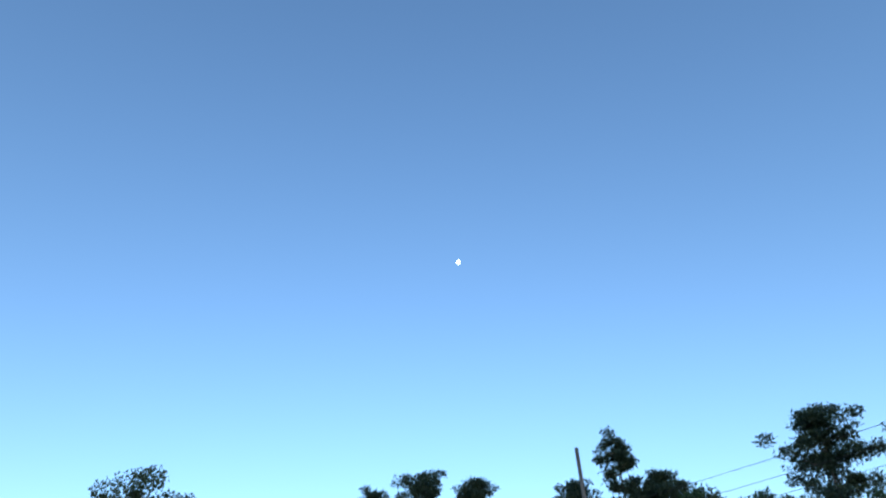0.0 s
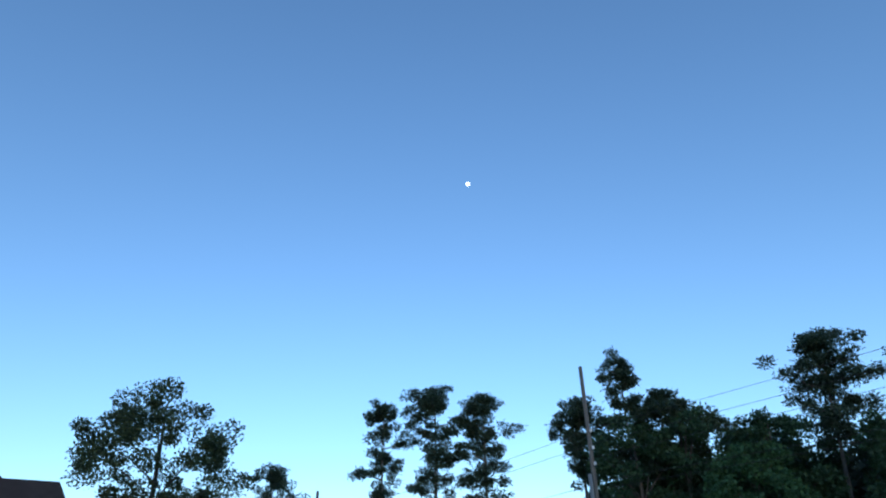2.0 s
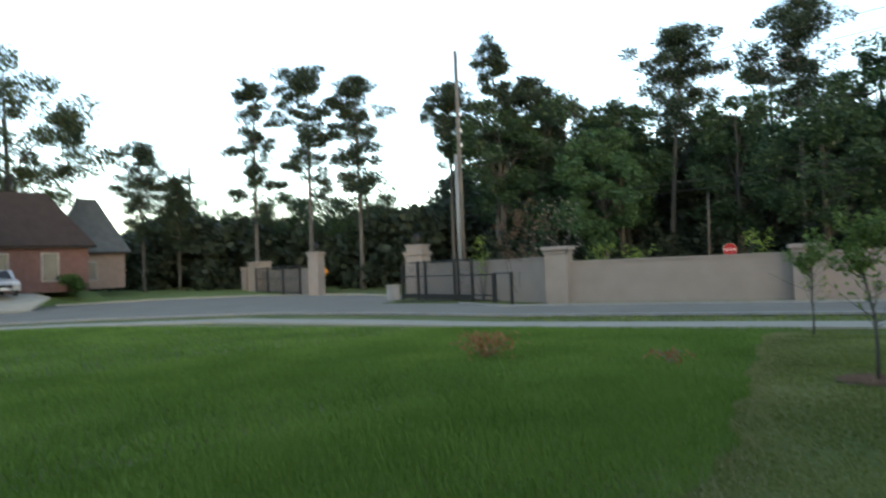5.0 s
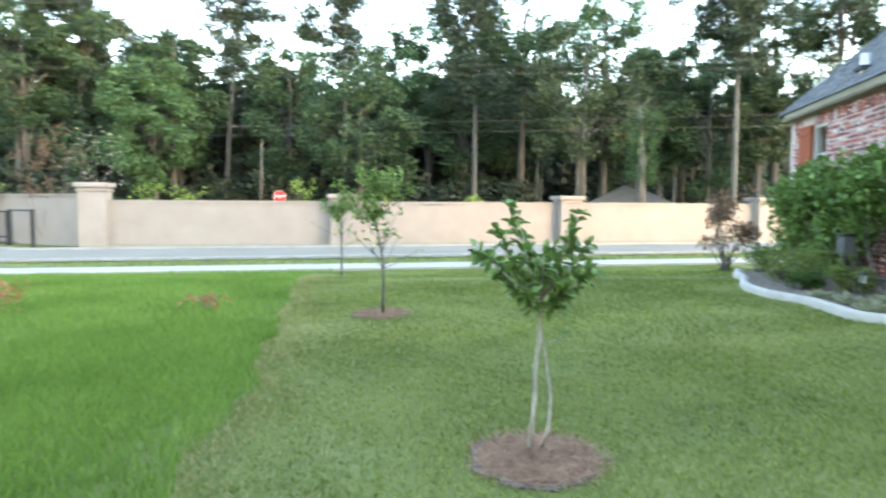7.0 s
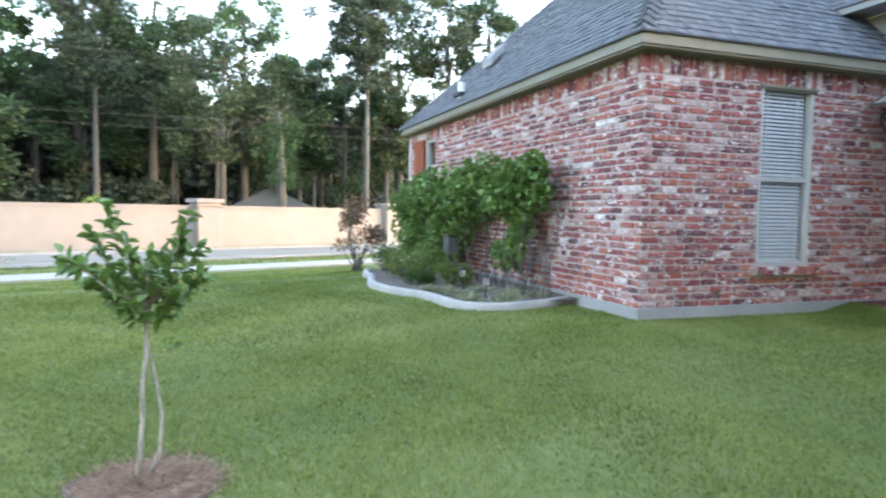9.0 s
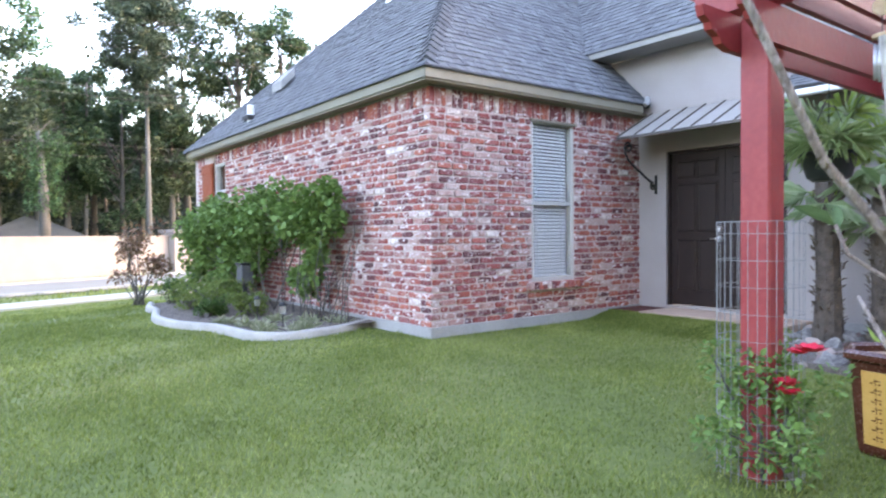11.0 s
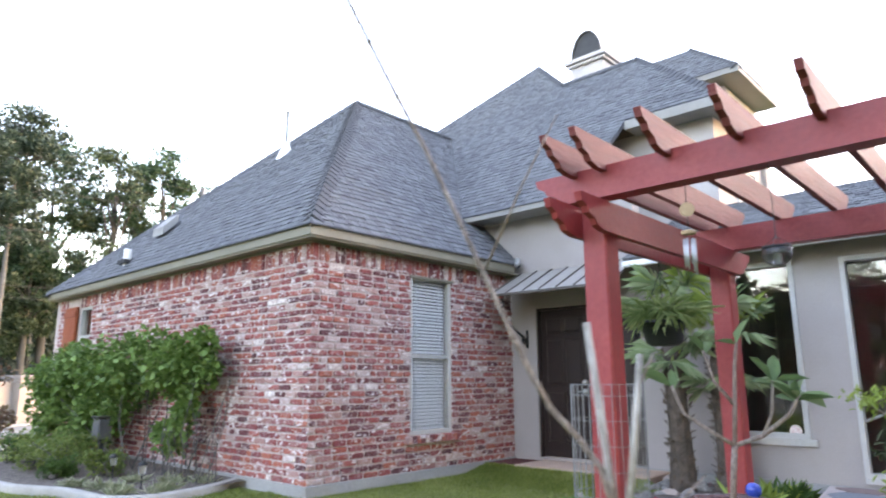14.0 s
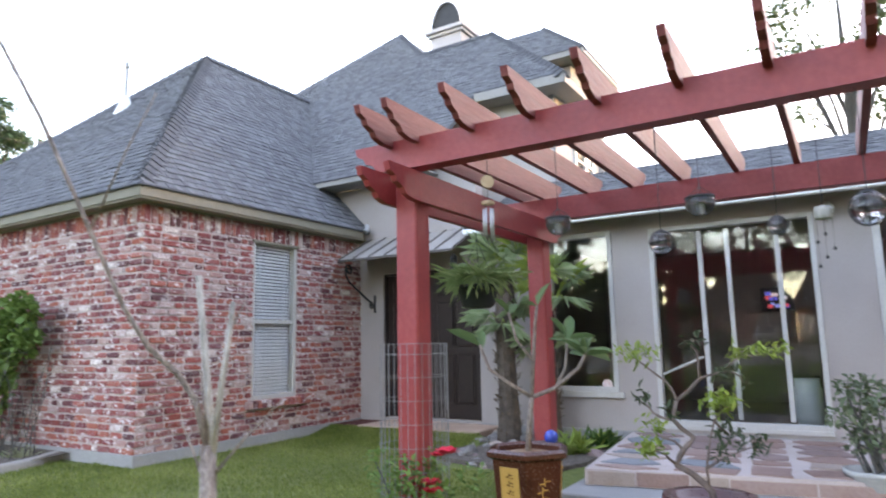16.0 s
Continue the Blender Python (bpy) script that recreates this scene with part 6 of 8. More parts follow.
def fan_palm(x, y, h, size, seed, crowns):
    """crowns: for each tier of fans, its shift along the wall, height, stalk length, number and steepness."""
    rng = np.random.default_rng(seed)
    z0 = ground_z(x, y)
    t = thing("fan_palm", x, y, z0, "fan palm with a shaggy dark trunk against the stucco wall", "palm")
    line = [(x + 0.02 * math.sin(k), y, z0 + h * k / 8) for k in range(9)]
    part("trunk", Geo().tube(line, [0.15, 0.13, 0.115, 0.11, 0.11, 0.115, 0.12, 0.11, 0.07], 10), material("palm_fibre", [(0.05, 0.038, 0.03), (0.13, 0.10, 0.08)], 1, 12, 60, 0.9), t)
    pts = rng.uniform(0, 1, 260)
    ang = rng.uniform(0, 6.28, 260)
    p = np.stack([x + 0.12 * np.cos(ang), y + 0.12 * np.sin(ang), z0 + h * pts * 0.95], 1)
    v, f = big_leaves(rng, p, np.stack([np.cos(ang), np.sin(ang), np.full(260, 1.2)], 1), 0.075, 0.022, 0.3)
    part("husk", np_mesh("husk", v, f), material("palm_husk", [(0.06, 0.045, 0.03), (0.16, 0.12, 0.09)], 1, 12, 60, 0.5), t, kind="stuff")
    for n, (dy, hz2, reach, fans, lo, hi) in enumerate(crowns):
        top = Vector((x - 0.03, y + dy, z0 + hz2))
        for k in range(fans):
            a = math.pi + (k - (fans - 1) / 2) * 4.4 / fans + rng.uniform(-0.2, 0.2)
            up = rng.uniform(lo, hi)
            d = Vector((math.cos(a) * 0.8, math.sin(a), up)).normalized()
            hub = top + d * reach * rng.uniform(0.6, 1.0)
            frond = part("frond", Geo().tube([top + Vector((0, 0, -0.12)), top.lerp(hub, 0.55) + Vector((0, 0, 0.03)), hub], [0.010, 0.007, 0.005], 5), M_LEAF_LIME, t)
            side = d.cross(Vector((0, 0, 1))).normalized()
            up2 = side.cross(d)
            L = size * rng.uniform(0.34, 0.46)
            blade = Geo()
            for j in range(22):
                b = -2.2 + 4.4 * j / 21 + rng.normal(0, 0.03)
                w = d * math.cos(b) + side * math.sin(b) + up2 * (0.18 * math.cos(2 * b) + rng.normal(0, 0.05))
                q = up2 * 0.004 + w.cross(up2) * 0.0055
                l2 = L * rng.uniform(0.85, 1.1) * (0.8 + 0.2 * math.cos(b))
                m, e = hub + w * l2 * 0.55, hub + w * l2 * 0.95 + Vector((0, 0, -rng.uniform(0.08, 0.38) * l2))
                blade.add([hub, m - q, e, m + q], [(0, 1, 2), (0, 2, 3)])
            part("leaf_fan", blade, M_LEAF_LIME if k % 3 == 0 and n == 0 else M_LEAF_PALM, frond)


fan_palm(2.95, -2.68, 2.0, 1.0, 61, ((-0.06, 2.05, 0.36, 10, -0.1, 1.7), (-0.02, 1.45, 0.32, 5, -0.4, 0.6)))
fan_palm(3.12, -3.12, 1.62, 0.95, 63, ((-0.12, 1.72, 0.42, 8, -0.5, 0.9), (-0.05, 1.15, 0.28, 4, -0.4, 0.4)))


M_LEAF_SPIDER = leaf_material("pale_spider_plant_leaves", [(0.12, 0.19, 0.06), (0.22, 0.31, 0.12), (0.42, 0.48, 0.26)])


def hanging_basket(x, y, z, ztop):
    rng = np.random.default_rng(71)
    t = thing("hanging_basket", x, y, z, "black hanging basket with a trailing spider plant", "hanging plant")
    dark = material("black_plastic_pot", [(0.012, 0.014, 0.014), (0.025, 0.028, 0.028)], 0.5, 5, 40, 0.05)
    part("pot", Geo().lathe(x, y, [(0.09, z), (0.12, z + 0.02), (0.155, z + 0.15), (0.165, z + 0.15), (0.165, z + 0.17), (0.14, z + 0.165), (0.1, z + 0.14)], 18), dark, t, smooth=True)
    for k in range(3):
        a = k * 2.09 + 0.4
        part("hanger_wire", Geo().tube([(x + 0.155 * math.cos(a), y + 0.155 * math.sin(a), z + 0.16), (x, y, z + 0.52)], 0.003, 5), M_IRON, t)
    part("hook", Geo().tube([(x, y, z + 0.52), (x, y, ztop)], 0.003, 5), M_IRON, t)
    n = 420
    p = np.stack([x + rng.normal(0, 0.07, n), y + rng.normal(0, 0.07, n), np.full(n, z + 0.21)], 1)
    a = rng.uniform(0, 6.28, n)
    p2 = p + np.stack([np.cos(a), np.sin(a), rng.uniform(0.0, 0.5, n)], 1) * rng.uniform(0.02, 0.13, (n, 1))
    v, f = big_leaves(rng, p2, np.stack([np.cos(a), np.sin(a), rng.uniform(-1.2, 0.9, n)], 1), 0.19, 0.009, 0.3)
    part("trailing_leaves", np_mesh("trailing_leaves", v, f), M_LEAF_SPIDER, t, kind="stuff")


hanging_basket(0.19, -3.82, 1.405, 2.05)


def wind_chime(x, y, ztop):
    t = thing("wind_chime", x, y, ztop - 0.6, "wooden wind chime with a round disc and aluminium tubes", "wind chime")
    wood = material("pale_chime_wood", [(0.42, 0.27, 0.16), (0.55, 0.38, 0.25)], 0.6, 8, 60, 0.1)
    part("cord", Geo().tube([(x, y, ztop), (x, y, ztop - 0.27)], 0.002, 5), M_IRON, t)
    d = Vector((0.8, 0.6, 0))
    c = Vector((x, y, ztop - 0.15))
    part("disc", Geo().tube([c - d * 0.006, c + d * 0.006], 0.038, 20), wood, t)
    part("top_ring", Geo().lathe(x, y, [(0.036, ztop - 0.285), (0.04, ztop - 0.27), (0.016, ztop - 0.262)], 16), wood, t)
    for k in range(6):
        a = k * math.pi / 3
        px, py = x + 0.027 * math.cos(a), y + 0.027 * math.sin(a)
        part("chime_tube", Geo().tube([(px, py, ztop - 0.31), (px, py, ztop - 0.44 - 0.012 * k)], 0.006, 8), M_STEEL, t, smooth=True)
        part("thread", Geo().tube([(px, py, ztop - 0.28), (px, py, ztop - 0.31)], 0.001, 4), M_IRON, t)


wind_chime(-0.80, -4.44, 2.22)


def cord_to(parent, x, y, z, ztop):
    part("cord", Geo().tube([(x, y, ztop), (x, y, z)], 0.0022, 5), M_IRON, parent)


def wire_ball(x, y, z, ztop, r, label):
    """A clear glass float in a black wire net, hung on a cord."""
    t = thing("hanging_float", x, y, z, label, "hanging ornament", "pergola ornaments")
    cord_to(t, x, y, z + r, ztop)
    part("glass_ball", Geo().ball(x, y, z, r * 0.93, 1.0, 8), M_SMOKE, t, smooth=True)
    for k in range(5):
        a = k * math.pi / 5
        part("net_wire", Geo().tube([(x + r * math.cos(b) * math.cos(a), y + r * math.cos(b) * math.sin(a), z + r * math.sin(b)) for b in [i * math.pi / 8 for i in range(17)]], 0.0024, 4, False), M_IRON, t)
    for h in (-0.5, 0.0, 0.5):
        q = r * math.sqrt(1 - h * h)
        part("net_wire", Geo().tube([(x + q * math.cos(i * math.pi / 8), y + q * math.sin(i * math.pi / 8), z + h * r) for i in range(17)], 0.0024, 4, False), M_IRON, t)
    part("cap", Geo().lathe(x, y, [(r * 0.4, z + r * 0.9), (r * 0.3, z + r * 1.05), (0.006, z + r * 1.1)], 10), M_IRON, t)


def tray_lantern(x, y, z, ztop, r):
    """A netted bowl of smoky glass with a flat rim, hung on a cord."""
    t = thing("hanging_lantern", x, y, z, "smoky glass bowl lantern in a black wire net on a cord", "hanging ornament", "pergola ornaments")
    cord_to(t, x, y, z + 0.07, ztop)
    prof = [(r * math.sin(a) + 1e-3, z - 0.062 * math.cos(a)) for a in [k * math.pi / 14 for k in range(8)]]
    part("bowl", Geo().lathe(x, y, prof + [(r, z + 0.025), (r * 0.94, z + 0.025), (r * 0.92, z)], 18), M_SMOKE, t, smooth=True)
    part("rim", Geo().lathe(x, y, [(r * 1.0, z + 0.02), (r * 1.05, z + 0.026), (r * 1.0, z + 0.032), (r * 0.9, z + 0.026)], 18), M_IRON, t, smooth=True)
    part("candle", Geo().lathe(x, y, [(0.014, z - 0.045), (0.014, z - 0.005), (0.004, z)], 10), M_WHITE, t)
    for k in range(8):
        a = k * math.pi / 4
        part("net_wire", Geo().tube([(x + q * 1.02 * math.cos(a), y + q * 1.02 * math.sin(a), h) for q, h in prof] + [(x + r * 1.02 * math.cos(a), y + r * 1.02 * math.sin(a), z + 0.03)], 0.0018, 4), M_IRON, t)
    for k in range(4):
        a = k * math.pi / 2
        part("stay", Geo().tube([(x + r * math.cos(a), y + r * math.sin(a), z + 0.03), (x, y, z + 0.08)], 0.0018, 4), M_IRON, t)


wire_ball(PX0, -5.392, 1.619, 2.22, 0.058, "smoky glass float netted in black wire on a cord")
tray_lantern(PX0, -5.583, 1.79, 2.22, 0.066)
tray_lantern(PX0, -4.865, 1.775, 2.22, 0.066)
wire_ball(PX0, -5.902, 1.646, 2.22, 0.042, "small smoky glass float netted in black wire on a cord")
wire_ball(PX0, -6.248, 1.68, 2.22, 0.075, "large smoky glass float netted in black wire on a cord")
bell = thing("bell_chime", PX0, -6.05, 1.8, "pale ceramic bell chime with small dangling discs", "wind chime", "pergola ornaments")
cord_to(bell, PX0, -6.081, 1.706, 2.22)
part("bell", Geo().lathe(PX0, -6.081, [(0.03, 1.653), (0.036, 1.658), (0.034, 1.697), (0.03, 1.708), (0.008, 1.714)], 14), M_CURB, bell, smooth=True)
for k in range(5):
    px, py, pz = PX0 + 0.02 * math.cos(k * 1.3), -6.081 + 0.035 * math.sin(k * 2.1), 1.590 - 0.035 * k
    part("thread", Geo().tube([(px, py, 1.658), (px, py, pz)], 0.0009, 4), M_IRON, bell)
    part("dangling_disc", Geo().tube([(px - 0.002, py, pz), (px + 0.002, py, pz)], 0.008, 10), M_IRON, bell)


# ---- paving, rocks and pots before the garden room
STONE = [material("flagstone_" + nm, c, 0.85, 4, 40, 0.3) for nm, c in (("pink", [(0.22, 0.13, 0.108), (0.31, 0.20, 0.17)]), ("mauve", [(0.19, 0.125, 0.115), (0.27, 0.19, 0.175)]), ("tan", [(0.29, 0.215, 0.18), (0.37, 0.29, 0.25)]), ("rose", [(0.27, 0.17, 0.145), (0.36, 0.25, 0.22)]), ("slate", [(0.16, 0.175, 0.19), (0.22, 0.235, 0.25)]))]


def patio():
    p = structure("patio", Geo().box(0.85, 3.49, -13, -4.1, -0.2, 0.0, 0.01), M_CONCRETE, "plain grey concrete paving under the pergola", "patio")
    t = structure("terrace", Geo().slab([(2.05, -9, 0.125), (3.51, -9, 0.125), (3.51, -3.95, 0.125), (1.22, -4.20, 0.125)], 0.32), material("terrace_grout", [(0.40, 0.325, 0.295), (0.50, 0.42, 0.39)], 0.95, 4, 50, 0.3), "low terrace of irregular flagstones before the patio door", "terrace")
    rng = random.Random(15)
    y = -4.08
    while y > -8.6:
        w = rng.uniform(0.32, 0.62)
        x = 1.24 + 0.17 * max(0.0, -4.20 - y + w * 0.8)
        while x < 3.44:
            d = min(rng.uniform(0.18, 0.46), 3.47 - x)
            if d > 0.1:
                cx, cy, n = x + d / 2, y - w / 2, rng.randint(6, 8)
                pts = []
                for k in range(n):
                    a = -2 * math.pi * k / n + rng.uniform(-0.2, 0.2)
                    c, s = math.cos(a), math.sin(a)
                    m = 1 / max(abs(c) / (d / 2), abs(s) / (w / 2))
                    m = min(m, 0.50 * math.hypot(d, w)) * rng.uniform(0.84, 1.0) - 0.018
                    pts.append((cx + c * m, cy + s * m + 0.109 * (cx + c * m - 3.51) + 0.12, 0.137 + rng.uniform(-0.003, 0.003)))
                part("flagstone", Geo().slab(pts[::-1], 0.02), rng.choice([STONE[0], STONE[0], STONE[1], STONE[1], STONE[2], STONE[3], STONE[3], STONE[0], STONE[4]]), t)
            x += d
        y -= w
    # rough stone facing along the front
    y = -4.23
    while y > -8.6:
        w = rng.uniform(0.25, 0.6)
        xa, xb = (1.22 + 0.172 * (-4.20 - q) for q in (y, y - w + 0.015))
        zt = 0.115 - rng.uniform(0, 0.02)
        part("facing_stone", Geo().slab([(xa - 0.012, y, 0.008), (xa - 0.012, y, zt), (xb - 0.012, y - w + 0.015, zt), (xb - 0.012, y - w + 0.015, 0.008)], 0.03, (1, 0, 0)), rng.choice([STONE[0], STONE[2], STONE[3]]), t)
        y -= w


patio()


def rock(rng, x, y, z, r):
    b = bmesh.new()
    bmesh.ops.create_icosphere(b, subdivisions=2, radius=r)
    sx, sy, sz = rng.uniform(0.8, 1.3), rng.uniform(0.7, 1.2), rng.uniform(0.45, 0.75)
    g = Geo()
    b.verts.index_update()
    o = rng.uniform(0, 50)
    for v in b.verts:
        k = 1 + 0.75 * noise.noise(v.co / r * 1.3 + Vector((o, o, o)))
        g.v.append((x + v.co.x * k * sx, y + v.co.y * k * sy, z + v.co.z * k * sz))
    g.f = [tuple(v.index for v in f.verts) for f in b.faces]
    b.free()
    return g


M_ROCK = material("grey_field_stone", [(0.10, 0.09, 0.082), (0.20, 0.183, 0.17), (0.36, 0.335, 0.31)], 0.95, 16, 80, 0.8)


def rock_bed():
    rng = random.Random(23)
    for i in range(190):
        x, y = rng.uniform(1.75, 3.42), rng.uniform(-3.9, -2.35)
        if x < 2.35 and y < -3.2:
            continue
        r = rng.uniform(0.025, 0.06) if i > 14 else rng.uniform(0.08, 0.13)
        ob = part("rock", rock(rng, x, y, ground_z(x, y) + r * 0.35, r), rng.choice([STONE[1], STONE[2], M_ROCK, M_ROCK, M_ROCK]))
        tagged(ob, "rounded garden stone in the rock bed by the wall", "rock", "rock bed stones")
    for x, y, r in ((1.9, -3.15, 0.12), (1.75, -3.5, 0.16), (2.15, -2.6, 0.13)):
        tagged(part("rock", rock(rng, x, y, ground_z(x, y) + r * 0.35, r), M_ROCK, smooth=True), "large pale boulder edging the rock bed", "rock", "rock bed stones")
    structure("rock_bed_soil", Geo().slab([(1.9, -2.3, 0.0), (1.6, -3.6, -0.02), (2.2, -3.88, 0.0), (3.5, -3.88, 0.03), (3.5, -2.36, 0.03)], 0.05), M_SOIL, "dark gravelly soil of the rock bed", "soil")


rock_bed()
bl = thing("gazing_ball", 0.60, -4.18, 0.40, "small cobalt blue glass gazing ball resting in a dark pot", "garden ornament")
part("ball", Geo().ball(0.60, -4.18, 0.452, 0.052, 1, 10), material("cobalt_glass", [(0.01, 0.04, 0.30), (0.02, 0.08, 0.42)], 0.12, 4, 40, 0, spec=0.6), bl, smooth=True)
part("neck", Geo().lathe(0.60, -4.18, [(0.012, 0.36), (0.014, 0.38), (0.018, 0.41)], 10), M_IRON, bl)
dp = thing("dark_pot", 0.566, -4.107, -0.06, "dark glazed round plant pot behind the hexagonal planter", "plant pot")
part("body", Geo().lathe(0.566, -4.107, [(0.11, -0.07), (0.14, 0.1), (0.152, 0.36), (0.165, 0.375), (0.165, 0.405), (0.14, 0.40), (0.135, 0.37)], 18), material("aubergine_glaze", [(0.02, 0.012, 0.014), (0.045, 0.025, 0.028)], 0.3, 6, 50, 0.05, spec=0.5), dp, smooth=True)
part("soil", Geo().lathe(0.566, -4.107, [(0.138, 0.36), (0.138, 0.375), (0.05, 0.385)], 16), M_MULCH, dp)
rg = np.random.default_rng(91)
for x, y, r, m, lab in ((2.6, -3.55, 0.20, M_LEAF_LIME, "low spiky bromeliad in the rock bed"), (3.0, -3.75, 0.16, M_LEAF_DARK, "low dark green clump in the rock bed"), (3.25, -3.7, 0.12, M_LEAF_LIME, "little lime green plant by the window")):
    z = ground_z(x, y)
    t = thing("bed_plant", x, y, z, lab, "plant", "rock bed plants")
    n = 90
    v, f = big_leaves(rg, rg.normal(0, r * 0.5, (n, 3)) * (1, 1, 0) + (x, y, z + 0.02), rg.normal(0, 1, (n, 3)) * (1, 1, 0) + (0, 0, 1.0), r * 1.4, r * 0.2, 0.25)
    part("leaves", np_mesh("leaves", v, f), m, t, kind="stuff")


def bonsai(x, y, z0, label):
    """A low open shrub of crooked branches with separate leaf tufts."""
    rng = np.random.default_rng(95)
    t = thing("potted_shrub", x, y, z0, label, "shrub")
    side, deep = Vector((0.42, -0.91, 0)), Vector((0.91, 0.42, 0))
    P = lambda a, h, b=0.0: Vector((x, y, z0)) + (side * a + deep * b + Vector((0, 0, h))) * 0.95

    def limb(name, pts, r0, r1):
        line = [P(*q) for q in pts]
        fine = [line[0]]
        for p0, p1 in zip(line, line[1:]):
            fine += [p0.lerp(p1, 0.5) + Vector(rng.normal(0, 0.008, 3)), p1]
        n = len(fine) - 1
        part(name, Geo().tube(fine, [r0 + (r1 - r0) * k / n for k in range(n + 1)], 7), M_GREYBARK, t, smooth=True)
    limb("trunk", [(0.0, -0.03), (-0.03, 0.06), (-0.20, 0.187), (-0.158, 0.272), (-0.084, 0.338, 0.03), (-0.20, 0.442), (-0.175, 0.555)], 0.021, 0.011)
    for pts in ([(-0.175, 0.555), (-0.226, 0.668, 0.03), (-0.338, 0.763, 0.06), (-0.424, 0.829, 0.05)], [(-0.175, 0.555), (-0.046, 0.687, -0.04), (0.074, 0.725, -0.06), (0.194, 0.81, -0.03), (0.33, 0.825, 0.0)],
                [(-0.046, 0.687, -0.04), (-0.046, 0.838, -0.02), (-0.06, 0.91, 0.0)], [(-0.20, 0.442), (-0.304, 0.48, 0.05), (-0.355, 0.574, 0.06)], [(-0.20, 0.187), (-0.27, 0.253, -0.05), (-0.364, 0.281, -0.08)],
                [(-0.03, 0.06), (-0.046, 0.178, -0.05), (0.006, 0.442, -0.08), (0.057, 0.536, -0.08)], [(-0.046, 0.178, -0.05), (0.074, 0.253, -0.08), (0.212, 0.31, -0.1)], [(0.006, 0.442, -0.08), (0.06, 0.39, -0.02), (0.10, 0.37, 0.0)],
                [(-0.158, 0.272), (-0.25, 0.33, 0.08), (-0.31, 0.38, 0.1)], [(0.074, 0.725, -0.06), (0.16, 0.70, -0.1), (0.20, 0.66, -0.12)]):
        limb("branch", pts, 0.009, 0.003)
    # tufts: place, spread along and up, leaves; the fresh ones lime, the sparse ones bronzed
    for name, mat, tufts in (("leaf_tuft", M_LEAF_LIME, ((-0.364, 0.29, -0.08, 0.045, 0.025, 70), (0.06, 0.55, -0.08, 0.06, 0.04, 130), (0.37, 0.835, 0.0, 0.07, 0.02, 60), (-0.38, 0.83, 0.05, 0.075, 0.03, 85), (0.18, 0.815, -0.03, 0.035, 0.022, 34), (-0.30, 0.39, 0.1, 0.05, 0.035, 40))),
                             ("bronzed_tuft", M_LEAF_OLIVE, ((-0.06, 0.90, 0.0, 0.045, 0.03, 26), (0.09, 0.375, 0.0, 0.05, 0.04, 60), (0.21, 0.31, -0.1, 0.05, 0.03, 40), (0.08, 0.72, -0.06, 0.06, 0.015, 24), (-0.35, 0.57, 0.06, 0.03, 0.03, 26), (-0.22, 0.49, 0.02, 0.03, 0.02, 18), (0.04, 0.26, -0.06, 0.05, 0.03, 30), (0.2, 0.66, -0.12, 0.02, 0.01, 5)))):
        for a, h, b, sa, sh, n in tufts:
            pts = [P(a + rng.normal(0, sa * 0.8), h + rng.normal(0, sh * 0.8), b + rng.normal(0, sa * 0.8)) for _ in range(n)]
            v, f = big_leaves(rng, pts, rng.normal(0, 1, (n, 3)) + (0, 0, 0.4), 0.055, 0.019, 0.3)
            part(name, np_mesh(name, v, f), mat, t, kind="stuff")


M_GREYBARK = material("grey_crooked_bark", [(0.10, 0.07, 0.06), (0.21, 0.155, 0.135)], 0.9, 14, 70, 0.4)
M_LEAF_BRONZED = leaf_material("bronzed_azalea_leaves", [(0.10, 0.10, 0.03), (0.18, 0.16, 0.055), (0.22, 0.25, 0.08)])
bonsai(-0.10, -5.42, 0.28, "open crooked bonsai azalea with lime green leaf tufts")
bp = thing("bonsai_pot", -0.13, -5.40, -0.1, "dark glazed pot holding the crooked azalea", "plant pot")
part("body", Geo().lathe(-0.13, -5.40, [(0.16, ground_z(0, -5.5)), (0.19, 0.1), (0.22, 0.25), (0.25, 0.26), (0.25, 0.30), (0.2, 0.29), (0.18, 0.26)], 20), material("maroon_glaze", [(0.06, 0.02, 0.02), (0.10, 0.035, 0.03)], 0.3, 6, 50, 0.05, spec=0.5), bp, smooth=True)
rg = np.random.default_rng(96)
M_LEAF_SAGE = leaf_material("grey_green_shrub_leaves", [(0.06, 0.09, 0.05), (0.11, 0.155, 0.085), (0.22, 0.26, 0.17)])
sp = thing("shrub_pot", 1.72, -6.2, 0.0, "pale round ceramic pot holding the grey-green shrub", "plant pot")
part("body", Geo().lathe(1.72, -6.2, [(0.12, 0.0), (0.17, 0.06), (0.19, 0.15), (0.205, 0.16), (0.205, 0.19), (0.17, 0.185), (0.02, 0.165)], 18), material("pale_pot_glaze", [(0.32, 0.33, 0.31), (0.45, 0.45, 0.43)], 0.5, 5, 40, 0.1), sp, smooth=True)
leafy_shrub("flowering_shrub", "rounded grey-green flowering shrub beside the terrace", [(1.72 + rg.normal(0, 0.12), -6.2 + rg.normal(0, 0.13), 0.28 + rg.uniform(0, 0.52)) for _ in range(22)], [(0.09, 0.09, 0.08)] * 22, 30, 0.055, M_LEAF_SAGE, (1.72, -6.2, 0.17), 97, 10, 0.6)


